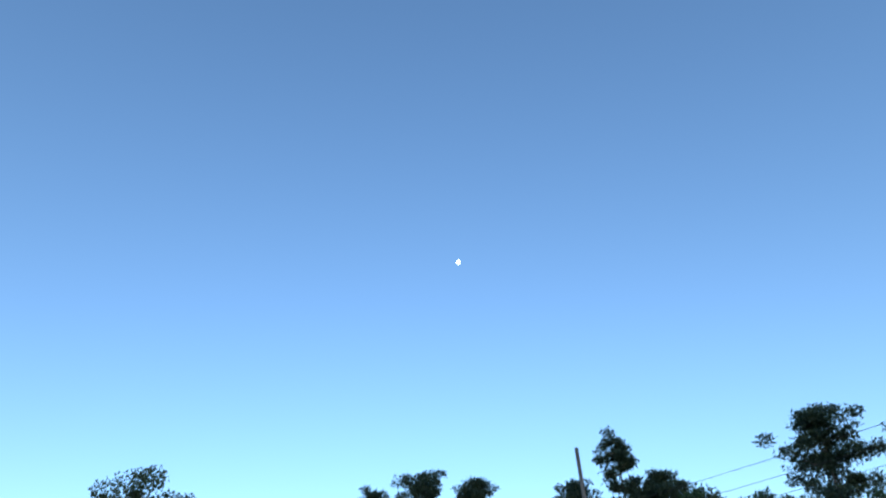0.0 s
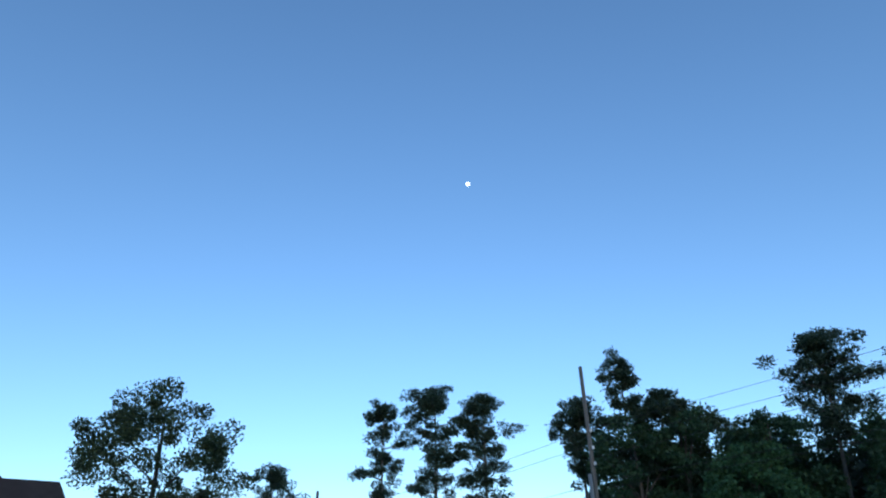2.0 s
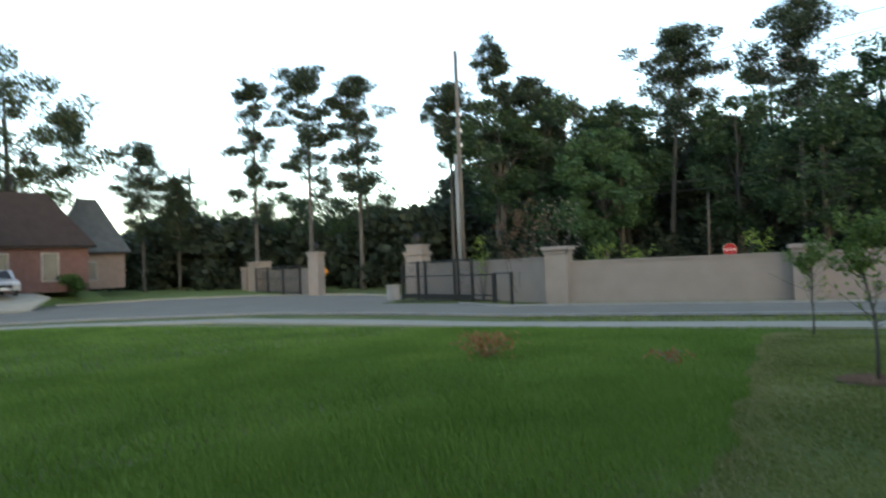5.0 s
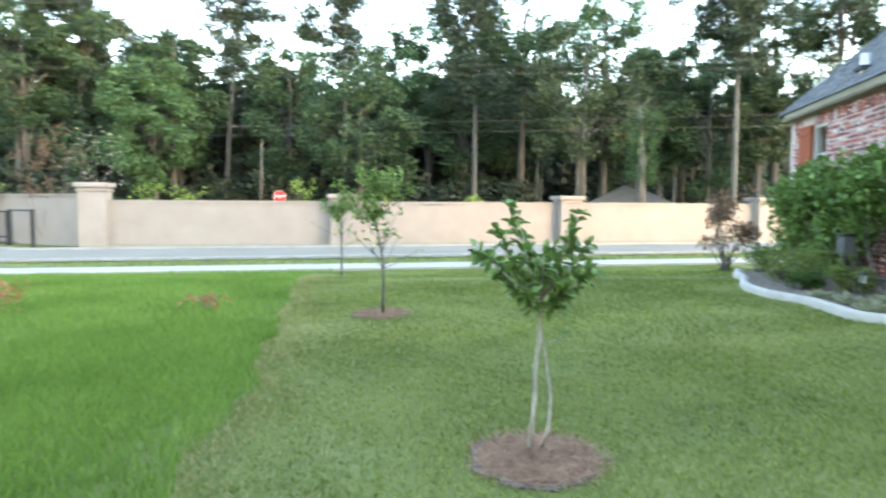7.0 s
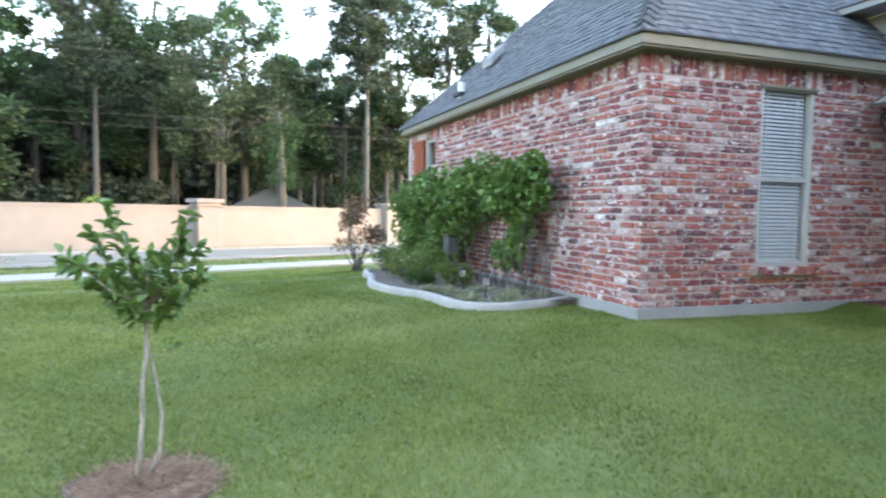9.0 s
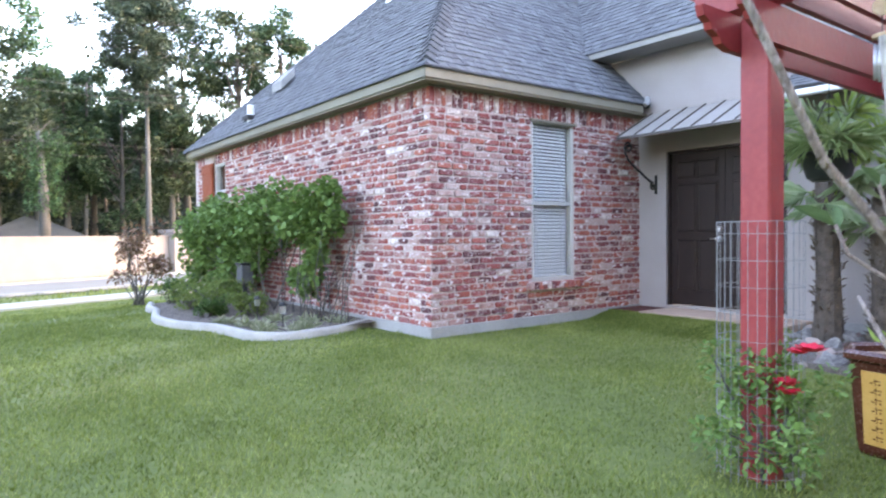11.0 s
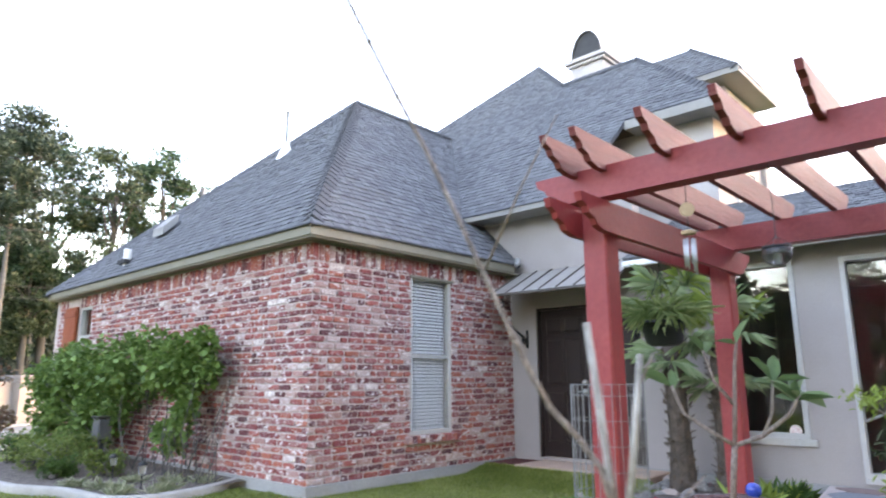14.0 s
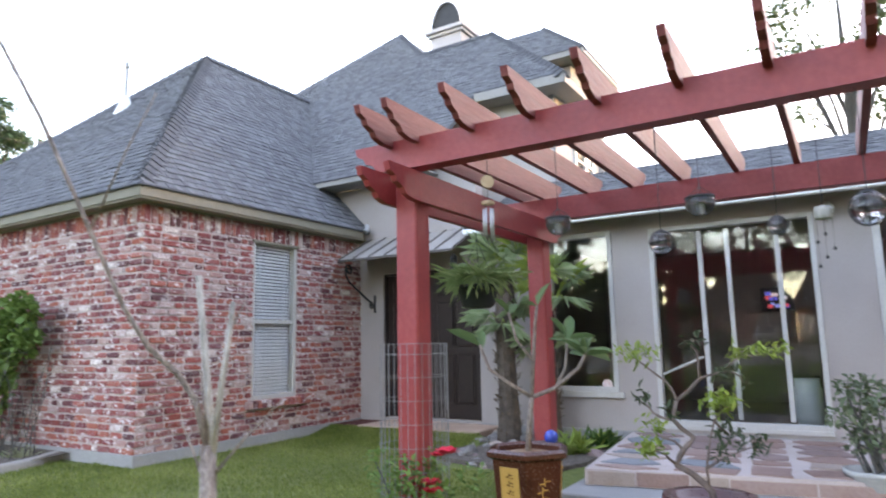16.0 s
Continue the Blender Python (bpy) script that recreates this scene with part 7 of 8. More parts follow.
# ---- bare cut-back shrub near the path
def bare_shrub():
    t = thing("bare_shrub", -3.44, -5.40, -0.24, "leafless cut-back shrub with pale smooth stems", "shrub")

    def limb(mat, r0, r1, *pts):
        stems([(pts, (r0, r1))], mat, t, "stem", 8)
    limb(M_TWIG, 0.0135, 0.0105, (-3.435, -5.405, -0.24), (-3.445, -5.400, 0.30), (-3.453, -5.395, 0.85), (-3.456, -5.391, 1.025))
    # the long arching shoot, with its buds
    shoot = [(-3.456, -5.391, 1.015), (-3.468, -5.378, 1.084), (-3.481, -5.358, 1.118), (-3.516, -5.343, 1.154), (-3.546, -5.331, 1.206), (-3.586, -5.294, 1.328), (-3.626, -5.255, 1.452), (-3.659, -5.227, 1.534), (-3.735, -5.178, 1.710)]
    limb(M_TWIG, 0.0044, 0.0021, *shoot)
    for p, q in zip(shoot[2:], shoot[3:]):
        for k in (0.3, 0.8):
            c = Vector(p).lerp(Vector(q), k)
            part("bud", Geo().ball(c.x, c.y, c.z, 0.0032, 1.3, 5), M_TWIG, t, smooth=True)
    limb(M_TWIG, 0.0017, 0.0009, (-3.579, -5.302, 1.306), (-3.567, -5.352, 1.405), (-3.555, -5.393, 1.479))
    # two sawn-off pale stems and a few short twigs
    limb(M_PALEBARK, 0.0060, 0.0046, (-3.448, -5.386, 0.985), (-3.441, -5.373, 1.07), (-3.455, -5.359, 1.252))
    limb(M_PALEBARK, 0.0050, 0.0036, (-3.455, -5.395, 1.0), (-3.451, -5.410, 1.112), (-3.447, -5.422, 1.213))
    limb(M_TWIG, 0.0018, 0.0012, (-3.448, -5.418, 1.175), (-3.434, -5.432, 1.214))
    limb(M_TWIG, 0.0027, 0.0018, (-3.456, -5.390, 1.030), (-3.466, -5.384, 1.123))
    limb(M_TWIG, 0.0024, 0.0013, (-3.453, -5.397, 0.985), (-3.430, -5.428, 1.030), (-3.400, -5.467, 1.080))
    limb(M_TWIG, 0.0026, 0.0014, (-3.452, -5.392, 0.960), (-3.464, -5.345, 1.056))


bare_shrub()


# ================= across the street =================
def entrance_gate():
    """The iron gate leaf slid open in front of the wall, and the two lamp piers."""
    t = thing("gate_pier", -33.7, 18.0, Z0, "stout cream stucco gate pier with a moulded cap and lantern", "gate pier", "gate piers")
    pier(-33.7, 18.0, 2.6, 1.1, t, ROAD_TURN, crown=True)
    t2 = thing("gate_pier", -44.6, 17.6, Z0, "stout cream stucco gate pier with a moulded cap and lantern", "gate pier", "gate piers")
    pier(-44.6, 17.6, 3.1, 0.85, t2, ROAD_TURN)
    for tt, x, y, z in ((t, -33.7, 18.0, Z0 + 3.02), (t2, -44.6, 17.6, Z0 + 3.1)):
        lamp = part("lantern", Geo().lathe(x, y, [(0.06, z), (0.05, z + 0.12), (0.16, z + 0.2), (0.2, z + 0.5), (0.22, z + 0.52), (0.05, z + 0.66)], 6), M_IRON, tt, "black iron lantern")
        part("lantern_glass", Geo().lathe(x, y, [(0.165, z + 0.24), (0.19, z + 0.47)], 6), M_WHITE, lamp)
    g = thing("iron_gate", -28, 15, Z0, "black wrought-iron sliding gate standing open before the wall", "gate")
    a, b = Vector((-31.6, 15.2, Z0)), Vector((-24.3, 14.6, Z0))
    d = (b - a).normalized()
    for k in range(37):
        p = a.lerp(b, 0.80 * k / 36)
        part("bar", Geo().box(p.x - 0.008, p.x + 0.008, p.y - 0.008, p.y + 0.008, Z0 + 0.12, Z0 + 1.95), M_IRON, g)
    for k, h in ((0.0, 1.8), (0.20, 2.0), (0.29, 2.0), (0.62, 2.0), (0.66, 2.0), (0.80, 1.95), (1.0, 1.25)):
        p = a.lerp(b, k)
        part("gate_post", Geo().box(p.x - 0.05, p.x + 0.05, p.y - 0.05, p.y + 0.05, Z0, Z0 + h), M_IRON, g)
    for h, k0, k1 in ((1.93, 0.1, 0.8), (1.22, 0.0, 1.0), (0.30, 0.1, 1.0)):
        part("rail", Geo().tube([a.lerp(b, k0) + Vector((0, 0, h)), a.lerp(b, k1) + Vector((0, 0, h))], 0.035, 6), M_IRON, g)
    e = a.lerp(b, 0.8)
    part("kick_plate", Geo().slab([a + Vector((0, 0, 0.32)), e + Vector((0, 0, 0.32)), e + Vector((0, 0, 0.1)), a + Vector((0, 0, 0.1))], 0.03, (d.y, -d.x, 0)), M_IRON, g)
    f, q = Vector((-22.3, 13.6, Z0)), Vector((-24.1, 14.5, Z0))
    for p in (f, q):
        part("gate_post", Geo().box(p.x - 0.045, p.x + 0.045, p.y - 0.045, p.y + 0.045, Z0, Z0 + 1.32), M_IRON, g)
    part("rail", Geo().tube([f + Vector((0, 0, 1.28)), q + Vector((0, 0, 1.28))], 0.035, 6), M_IRON, g)
    m = thing("gate_motor", -31.9, 14.8, Z0, "grey gate motor housing on the drive", "gate motor")
    part("housing", Geo().box(-32.3, -31.7, 14.6, 15.1, Z0, Z0 + 0.75, 0.04), M_CONCRETE, m)
    part("cover", Geo().box(-32.33, -31.67, 14.57, 15.13, Z0 + 0.75, Z0 + 0.82, 0.02), M_WALK, m)
    # the farther leaf, piers and the pale wall beyond the grass
    g2 = thing("iron_gate", -53, 19, Z0, "black wrought-iron gate leaf folded back beside the drive", "gate")
    a, b = Vector((-48.1, 18.2, Z0)), Vector((-58.6, 19.6, Z0))
    for k in range(41):
        p = a.lerp(b, k / 40)
        part("bar", Geo().box(p.x - 0.012, p.x + 0.012, p.y - 0.012, p.y + 0.012, Z0 + 0.1, Z0 + 2.2), M_IRON, g2)
    for h in (0.25, 1.3, 2.2):
        part("rail", Geo().tube([a + Vector((0, 0, h)), b + Vector((0, 0, h))], 0.04, 6), M_IRON, g2)
    for k in (0.0, 0.35, 0.7, 1.0):
        p = a.lerp(b, k)
        part("gate_post", Geo().box(p.x - 0.06, p.x + 0.06, p.y - 0.06, p.y + 0.06, Z0, Z0 + 2.3), M_IRON, g2)
    w = thing("garden_wall", -55, 20.6, Z0, "cream stucco boundary wall beyond the gate with piers", "wall", kind="structure")
    body, coping, base = wall_run((-48.6, 19.6), (-60.3, 20.9), 2.05)
    for nm, q in (("wall_panel", body), ("coping", coping), ("base_course", base)):
        part(nm, q, M_WALLSTUCCO, w)
    for x, y, pw in ((-60.3, 20.8, 1.5), (-64.4, 21.4, 0.8), (-74.5, 23.2, 0.75)):
        pier(x, y, 2.9 if pw > 1 else 2.5, pw, w, 0.1)
    w2 = thing("garden_wall", -68.5, 38, Z0, "low pale wall across the grass beyond the gate", "wall", kind="structure")
    body, coping, base = wall_run((-71.5, 33.8), (-65.5, 42.5), 2.2)
    for nm, q in (("wall_panel", body), ("coping", coping), ("base_course", base)):
        part(nm, q, M_WALK, w2)


entrance_gate()


def utility_poles():
    def pole(x, y, h, r, lab, mat, name="utility_pole", lean=0.0):
        t = thing(name, x, y, Z0, lab, "pole")
        part("shaft", Geo().tube([(x, y, Z0 - 0.3), (x + lean * 0.5, y, Z0 + h * 0.5), (x + lean, y, Z0 + h)], [r, r * 0.88, r * 0.75], 10), mat, t, smooth=True)
        return t
    a = pole(-33.48, 21.45, 15.0, 0.15, "tall weathered timber utility pole behind the boundary wall", M_POLE)
    for z in (10.4, 9.4, 8.5):
        part("insulator", Geo().lathe(-33.2, 21.4, [(0.05, z), (0.08, z + 0.06), (0.05, z + 0.2)], 8), M_WHITE, a)
    pole(-32.9, 20.6, 8.4, 0.13, "pale grey metal service pole", M_WIRE, "service_pole")
    b = pole(-84.1, 23.3, 15.2, 0.22, "distant timber utility pole with a cross-arm", M_POLE)
    part("cross_arm", Geo().box(-84.2, -84.0, 21.8, 24.8, Z0 + 13.2, Z0 + 13.4), M_POLE, b)
    c = pole(-24.9, 35.4, 6.6, 0.10, "leaning pale street lamp pole beside the far road", M_POLE, "street_lamp", 0.25)
    part("lamp_arm", Geo().tube([(-24.65, 35.4, Z0 + 6.4), (-25.4, 35.1, Z0 + 6.7), (-26.2, 34.8, Z0 + 6.7)], 0.022, 6), M_POLE, c)
    part("lamp_head", Geo().lathe(-26.3, 34.77, [(0.12, Z0 + 6.62), (0.10, Z0 + 6.72), (0.03, Z0 + 6.76)], 10), M_POLE, c)
    d = pole(along(30, 27)[0], along(30, 27)[1], 15.0, 0.2, "tall weathered timber utility pole behind the boundary wall", M_POLE)
    ends = (Vector((-33.48, 21.45, 0)), Vector(along(30, 27)))
    for k, (z0, z1) in enumerate(((10.6, 14.2), (9.75, 13.3), (8.95, 12.4), (7.6, 9.8), (7.2, 9.3), (4.6, 6.6), (4.2, 5.9))):
        pts = [ends[0].lerp(ends[1], i / 24) + Vector((0, 0, z0 + (z1 - z0) * i / 24 - 1.3 * (i / 24) * (1 - i / 24) * (1 if k < 5 else 0.4))) for i in range(25)]
        tagged(part("power_line", Geo().tube(pts, 0.013, 4), M_IRON), "thin sagging overhead cable along the street", "cable", "overhead cables")
    for z0 in (10.6, 9.75, 7.5, 6.4):
        pts = [Vector((-33.48, 21.45, z0)).lerp(Vector((-84.1, 23.3, z0 + 2)), i / 16) + Vector((0, 0, -3.0 * (i / 16) * (1 - i / 16))) for i in range(17)]
        tagged(part("power_line", Geo().tube(pts, 0.013, 4), M_IRON), "thin sagging overhead cable along the street", "cable", "overhead cables")


utility_poles()


def stop_sign():
    x, y = -21.2, 30.6
    t = thing("stop_sign", x, y, Z0, "red octagonal stop sign on a metal post", "road sign")
    part("post", Geo().tube([(x, y, Z0), (x, y, Z0 + 2.3)], 0.03, 8), M_STEEL, t)
    n = Vector((0.42, -0.9, 0)).normalized()
    s = Vector((n.y, -n.x, 0))
    red = material("sign_red", [(0.30, 0.008, 0.012), (0.36, 0.014, 0.018)], 0.4, 3, 30, 0)
    c = Vector((x, y, Z0 + 1.95)) + n * 0.05
    for r, m, o in ((0.40, M_WALK, 0.0), (0.375, red, 0.006)):
        part("sign_face", Geo().slab([c + n * o + (s * math.cos(k * math.pi / 4 + math.pi / 8) + Vector((0, 0, math.sin(k * math.pi / 4 + math.pi / 8)))) * r for k in range(8)], 0.01, -n), m, t)
    cu = bpy.data.curves.new("stop_text", "FONT")
    cu.body, cu.size, cu.align_x, cu.align_y, cu.extrude = "STOP", 0.25, "CENTER", "CENTER", 0.003
    ob = new("lettering", cu)
    cu.materials.append(M_WHITE)
    ob.matrix_basis = Matrix.Translation(c + n * 0.014) @ Matrix((( -s.x, 0, n.x, 0), (-s.y, 0, n.y, 0), (0, 1, 0, 0), (0, 0, 0, 1)))
    ob.parent = t
    ob.matrix_parent_inverse = t.matrix_basis.inverted()
    w = thing("warning_sign", -50.5, 21.5, Z0, "small orange diamond warning sign beyond the gate", "road sign")
    part("post", Geo().tube([(-50.5, 21.5, Z0), (-50.5, 21.5, Z0 + 2.2)], 0.03, 8), M_STEEL, w)
    part("sign_face", Geo().slab([Vector((-50.45, 21.45, Z0 + 1.75)) + (Vector((0.47, 0.88, 0)) * a + Vector((0, 0, b))) * 0.55 for a, b in ((1, 0), (0, 1), (-1, 0), (0, -1))], 0.02, (-0.88, 0.47, 0)), material("sign_orange", [(0.62, 0.20, 0.02), (0.7, 0.26, 0.03)], 0.4, 3, 30, 0), w)


stop_sign()


def neighbour_house(x0, x1, y0, y1, wall_h, roof_h, ov, wall_mat, roof_mat, label, openings, z0=Z0, hip=None):
    """A hip-roofed house; openings: (y0, y1, z0, z1, kind) on the wall that faces the camera, at x1."""
    t = thing("neighbour_house", (x0 + x1) / 2, (y0 + y1) / 2, z0, label, "house", "houses across the street")
    part("wall", Geo().box(x0, x1, y0, y1, z0, z0 + wall_h), wall_mat, t)
    e = z0 + wall_h
    half = hip or min(x1 - x0, y1 - y0) / 2 + ov
    cx, cy = (x0 + x1) / 2, (y0 + y1) / 2
    if x1 - x0 < y1 - y0:
        r0, r1 = (cx, y0 - ov + half, e + roof_h), (cx, y1 + ov - half, e + roof_h)
        a, b, c, d = (x0 - ov, y0 - ov, e), (x1 + ov, y0 - ov, e), (x1 + ov, y1 + ov, e), (x0 - ov, y1 + ov, e)
        planes = ([b, c, r1, r0], [d, a, r0, r1], [a, b, r0], [c, d, r1])
    else:
        r0, r1 = (x0 - ov + half, cy, e + roof_h), (x1 + ov - half, cy, e + roof_h)
        a, b, c, d = (x0 - ov, y0 - ov, e), (x1 + ov, y0 - ov, e), (x1 + ov, y1 + ov, e), (x0 - ov, y1 + ov, e)
        planes = ([a, b, r1, r0], [c, d, r0, r1], [b, c, r1], [d, a, r0])
    for p in planes:
        part("roof", Geo().slab(p, 0.08), roof_mat, t)
    part("fascia", Geo().box(x0 - ov, x1 + ov, y0 - ov, y1 + ov, e - 0.16, e - 0.01), M_DOOR, t)
    for a, b, lo, hi, kind in openings:
        w = part(kind, Geo().box(x1, x1 + 0.05, a, b, z0 + lo, z0 + hi, 0.01), M_CURB, t)
        if kind == "window":
            part("pane", Geo().box(x1 + 0.05, x1 + 0.06, a + 0.1, b - 0.1, z0 + lo + 0.1, z0 + hi - 0.1), M_FARGLASS, w)
    return t


M_FARGLASS = material("dim_window_glass", [(0.05, 0.058, 0.066), (0.09, 0.10, 0.11)], 0.15, 2, 20, 0)
M_ROOF_BROWN = material("brown_shingle_roof", [(0.03, 0.022, 0.020), (0.052, 0.038, 0.034)], 0.95, 1.5, 20, 0.3)
M_ROOF_GREY = material("slate_grey_roof", [(0.06, 0.07, 0.075), (0.10, 0.11, 0.115)], 0.95, 1.5, 20, 0.3)
M_FARBRICK = material("pink_brick_far", [(0.10, 0.052, 0.045), (0.17, 0.095, 0.083)], 0.95, 2, 14, 0.3)
neighbour_house(-63.5, -52.5, -26, -2.6, 3.2, 6.0, 0.5, M_FARBRICK, M_ROOF_BROWN, "brick house across the street with a dark brown hip roof", [(-10.6, -8.9, 0.5, 2.4, "window"), (-13.6, -12.2, 0.5, 2.4, "window"), (-4.1, -2.75, 0.05, 2.5, "garage_door")], 0.5, 2.8)
neighbour_house(-80, -70.5, -26, -7.9, 9.9, 4.4, 0.5, M_FARBRICK, M_ROOF_BROWN, "taller brick house with a dark brown hip roof behind", [(-12.6, -11.0, 7.2, 9.0, "window")], 0.5, 4.5)
neighbour_house(-67.3, -60.5, -1.7, 6.7, 3.5, 4.4, 0.5, M_FARBRICK, M_ROOF_BROWN, "brick garage wing with a dark brown hip roof", [(0.35, 1.5, 1.2, 3.0, "window"), (3.5, 4.7, 0.8, 3.0, "window")], 0.5, 2.7)
neighbour_house(-78, -73, 7.2, 12.7, 3.5, 5.4, 0.5, material("tan_brick_far", [(0.20, 0.14, 0.115), (0.28, 0.20, 0.165)], 0.95, 2, 14, 0.3), M_ROOF_GREY, "tan house with a slate grey hip roof", [(9.0, 10.2, 0.8, 2.6, "window")], 0.5, 2.4)
lot_near = [(-49.4, -45), (-48.6, -20), (-46.4, -5.2), (-58.2, 3.9), (-60.6, 8.2)]
lot_far = [(-110, -45), (-110, -20), (-110, -5), (-111, 2), (-112, 6)]
lot = Geo()
for i in range(4):
    rows = [[(a[0] + (b[0] - a[0]) * k, a[1] + (b[1] - a[1]) * k, Z0 + 0.05 + h) for k, h in ((0, 0), (0.05, 0.5), (0.1, 0.85), (0.2, 1.0), (1, 1.2))] for a, b in ((lot_near[i], lot_far[i]), (lot_near[i + 1], lot_far[i + 1]))]
    for k in range(4):
        lot.add([rows[0][k], rows[1][k], rows[1][k + 1], rows[0][k + 1]], [(3, 2, 1, 0)])
structure("neighbour_lawn", lot, M_VERGE, "mown grass bank before the houses across the street", "lawn")
neighbour_house(-2.6, 3.0, 45, 50, 1.65, 1.5, 0.4, M_WALLSTUCCO, M_ROOF_GREY, "low house with a blue-grey roof seen through the wood", [])
neighbour_house(-36, -28, 56, 62, 2.4, 2.2, 0.6, M_WALLSTUCCO, M_ROOF_GREY, "pale house half hidden in the wood", [])


def parked_car(x, y, z, turn):
    t = thing("parked_car", x, y, z, "silver people carrier parked before the brick garage wing", "car")
    c, s = math.cos(turn), math.sin(turn)
    W = lambda a, b, h: (x + a * c - b * s, y + a * s + b * c, z + h)

    def move(g):
        g.v = [W(*p) for p in g.v]
        return g
    silver = material("silver_car_paint", [(0.42, 0.42, 0.42), (0.48, 0.48, 0.48)], 0.3, 2, 20, 0, metal=0.5)
    side = [(2.3, 0.35), (2.35, 0.75), (2.2, 0.95), (1.35, 1.08), (0.7, 1.68), (-1.9, 1.72), (-2.3, 1.05), (-2.35, 0.4)]
    part("body", move(Geo().slab([(a, 0.92, h) for a, h in side], 1.84, (0, -1, 0))), silver, t)
    glass = material("car_glass", [(0.02, 0.022, 0.025), (0.03, 0.032, 0.035)], 0.1, 2, 20, 0)
    part("windscreen", move(Geo().slab([(1.33, 0.75, 1.12), (1.33, -0.75, 1.12), (0.75, -0.65, 1.64), (0.75, 0.65, 1.64)], 0.02, (-0.7, 0, -0.7))), glass, t)
    part("grille", move(Geo().box(2.31, 2.37, -0.5, 0.5, 0.5, 0.72)), M_IRON, t)
    for b in (-0.68, 0.68):
        part("headlight", move(Geo().box(2.2, 2.34, b - 0.2, b + 0.2, 0.68, 0.86, 0.03)), M_WHITE, t)
    part("number_plate", move(Geo().box(2.37, 2.385, -0.2, 0.2, 0.42, 0.53)), M_WHITE, t)
    for a in (1.45, -1.4):
        for b in (-0.86, 0.86):
            w = part("wheel", move(Geo().tube([(a, b - 0.1, 0.33), (a, b + 0.1, 0.33)], 0.33, 16)), M_IRON, t)
            part("rim", move(Geo().tube([(a, b - 0.11, 0.33), (a, b + 0.11, 0.33)], 0.2, 12)), M_STEEL, w)


parked_car(-55.4, -0.1, 0.46, 0.15)
structure("neighbour_drive", Geo().slab([(-48.2, -3.9, Z0 + 0.12), (-50.2, 1.2, Z0 + 0.12), (-52.2, 2.6, 0.30), (-57.0, 2.4, 0.52), (-57.0, -4.2, 0.52), (-51.5, -4.3, 0.42)], 0.12), M_WALK, "pale concrete parking drive", "driveway")
for i, (x, y, r, h) in enumerate(((-51.6, -9.6, 1.1, 1.5), (-51.7, -6.9, 1.0, 1.8), (-51.8, -4.6, 0.7, 1.3), (-59.6, 5.4, 1.0, 1.3))):
    rg = np.random.default_rng(400 + i)
    cc = [(x + rg.normal(0, r * 0.45), y + rg.normal(0, r * 0.45), 0.4 + rg.uniform(0.15, h)) for _ in range(16)]
    leafy_shrub("hedge_shrub", "rounded evergreen shrub before the neighbouring house", cc, [(r * 0.4, r * 0.4, r * 0.35)] * 16, 50, 0.22, M_LEAF_DARK, (x, y, 0.4), 420 + i, 4)
rg = np.random.default_rng(500)
for i, (u, s, h, m) in enumerate(((-11.8, 23.2, 2.3, M_LEAF_LIME), (-10.2, 23.4, 2.2, M_LEAF_LIME), (-6.0, 23.6, 2.5, M_LEAF_LIME), (-2.6, 23.5, 2.1, M_LEAF_LIME), (-15.2, 23.2, 4.3, M_LEAF_BRONZE), (-17.5, 24.5, 2.9, M_LEAF_LIME), (1.5, 24.0, 2.0, M_LEAF_LIME))):
    x, y, _ = along(u, s)
    k = 30 if h > 4 else 14
    cc = [(x + rg.normal(0, 0.75 if h > 4 else 0.22), y + rg.normal(0, 0.3), Z0 + (rg.uniform(1.8, h) if h > 4 else rg.uniform(1.0, h))) for _ in range(k)]
    leafy_shrub("hedge_sapling", "young shrub showing above the boundary wall", cc, [(0.2, 0.2, 0.2)] * k, 22, 0.11, m, (x, y, Z0), 510 + i, 8)
rg = np.random.default_rng(640)
fs = leafy_shrub("flowering_shrub", "tall pale-blossomed shrub behind the boundary wall", [(-24.9 + rg.normal(0, 0.7), 19.7 + rg.normal(0, 0.5), Z0 + rg.uniform(1.2, 4.4)) for _ in range(24)], [(0.45, 0.45, 0.4)] * 24, 34, 0.13, M_LEAF_BRIGHT, (-24.9, 19.7, Z0), 641, 10, 0.6)
pb = np.stack([-24.9 + rg.normal(0, 0.75, 220), 19.7 + rg.normal(0, 0.55, 220), Z0 + rg.uniform(1.4, 4.7, 220)], 1)
v, f = big_leaves(rg, pb, rg.normal(0, 1, (220, 3)), 0.11, 0.08, 0.4)
part("blossom", np_mesh("blossom", v, f), leaf_material("pale_pink_blossom", [(0.24, 0.19, 0.17), (0.36, 0.30, 0.27), (0.46, 0.40, 0.36)]), fs, kind="stuff")

# the vine-wrapped broken trunk
rg = np.random.default_rng(600)
sn = leafy_shrub("vine_clad_trunk", "broken pale trunk wrapped in green creeper", [(-0.62 + rg.normal(0, 0.42), 30.2 + rg.normal(0, 0.35), Z0 + rg.uniform(2.9, 6.3)) for _ in range(52)], [(0.26, 0.26, 0.42)] * 52, 60, 0.13, M_LEAF_BRIGHT, (-0.6, 30.2, Z0), 601, 6, 0.6, "tree")
part("trunk", Geo().tube([(-0.55, 30.2, Z0), (-0.6, 30.2, Z0 + 3.5), (-0.75, 30.2, Z0 + 6.6)], [0.27, 0.22, 0.12], 9), M_BARK, sn, smooth=True)
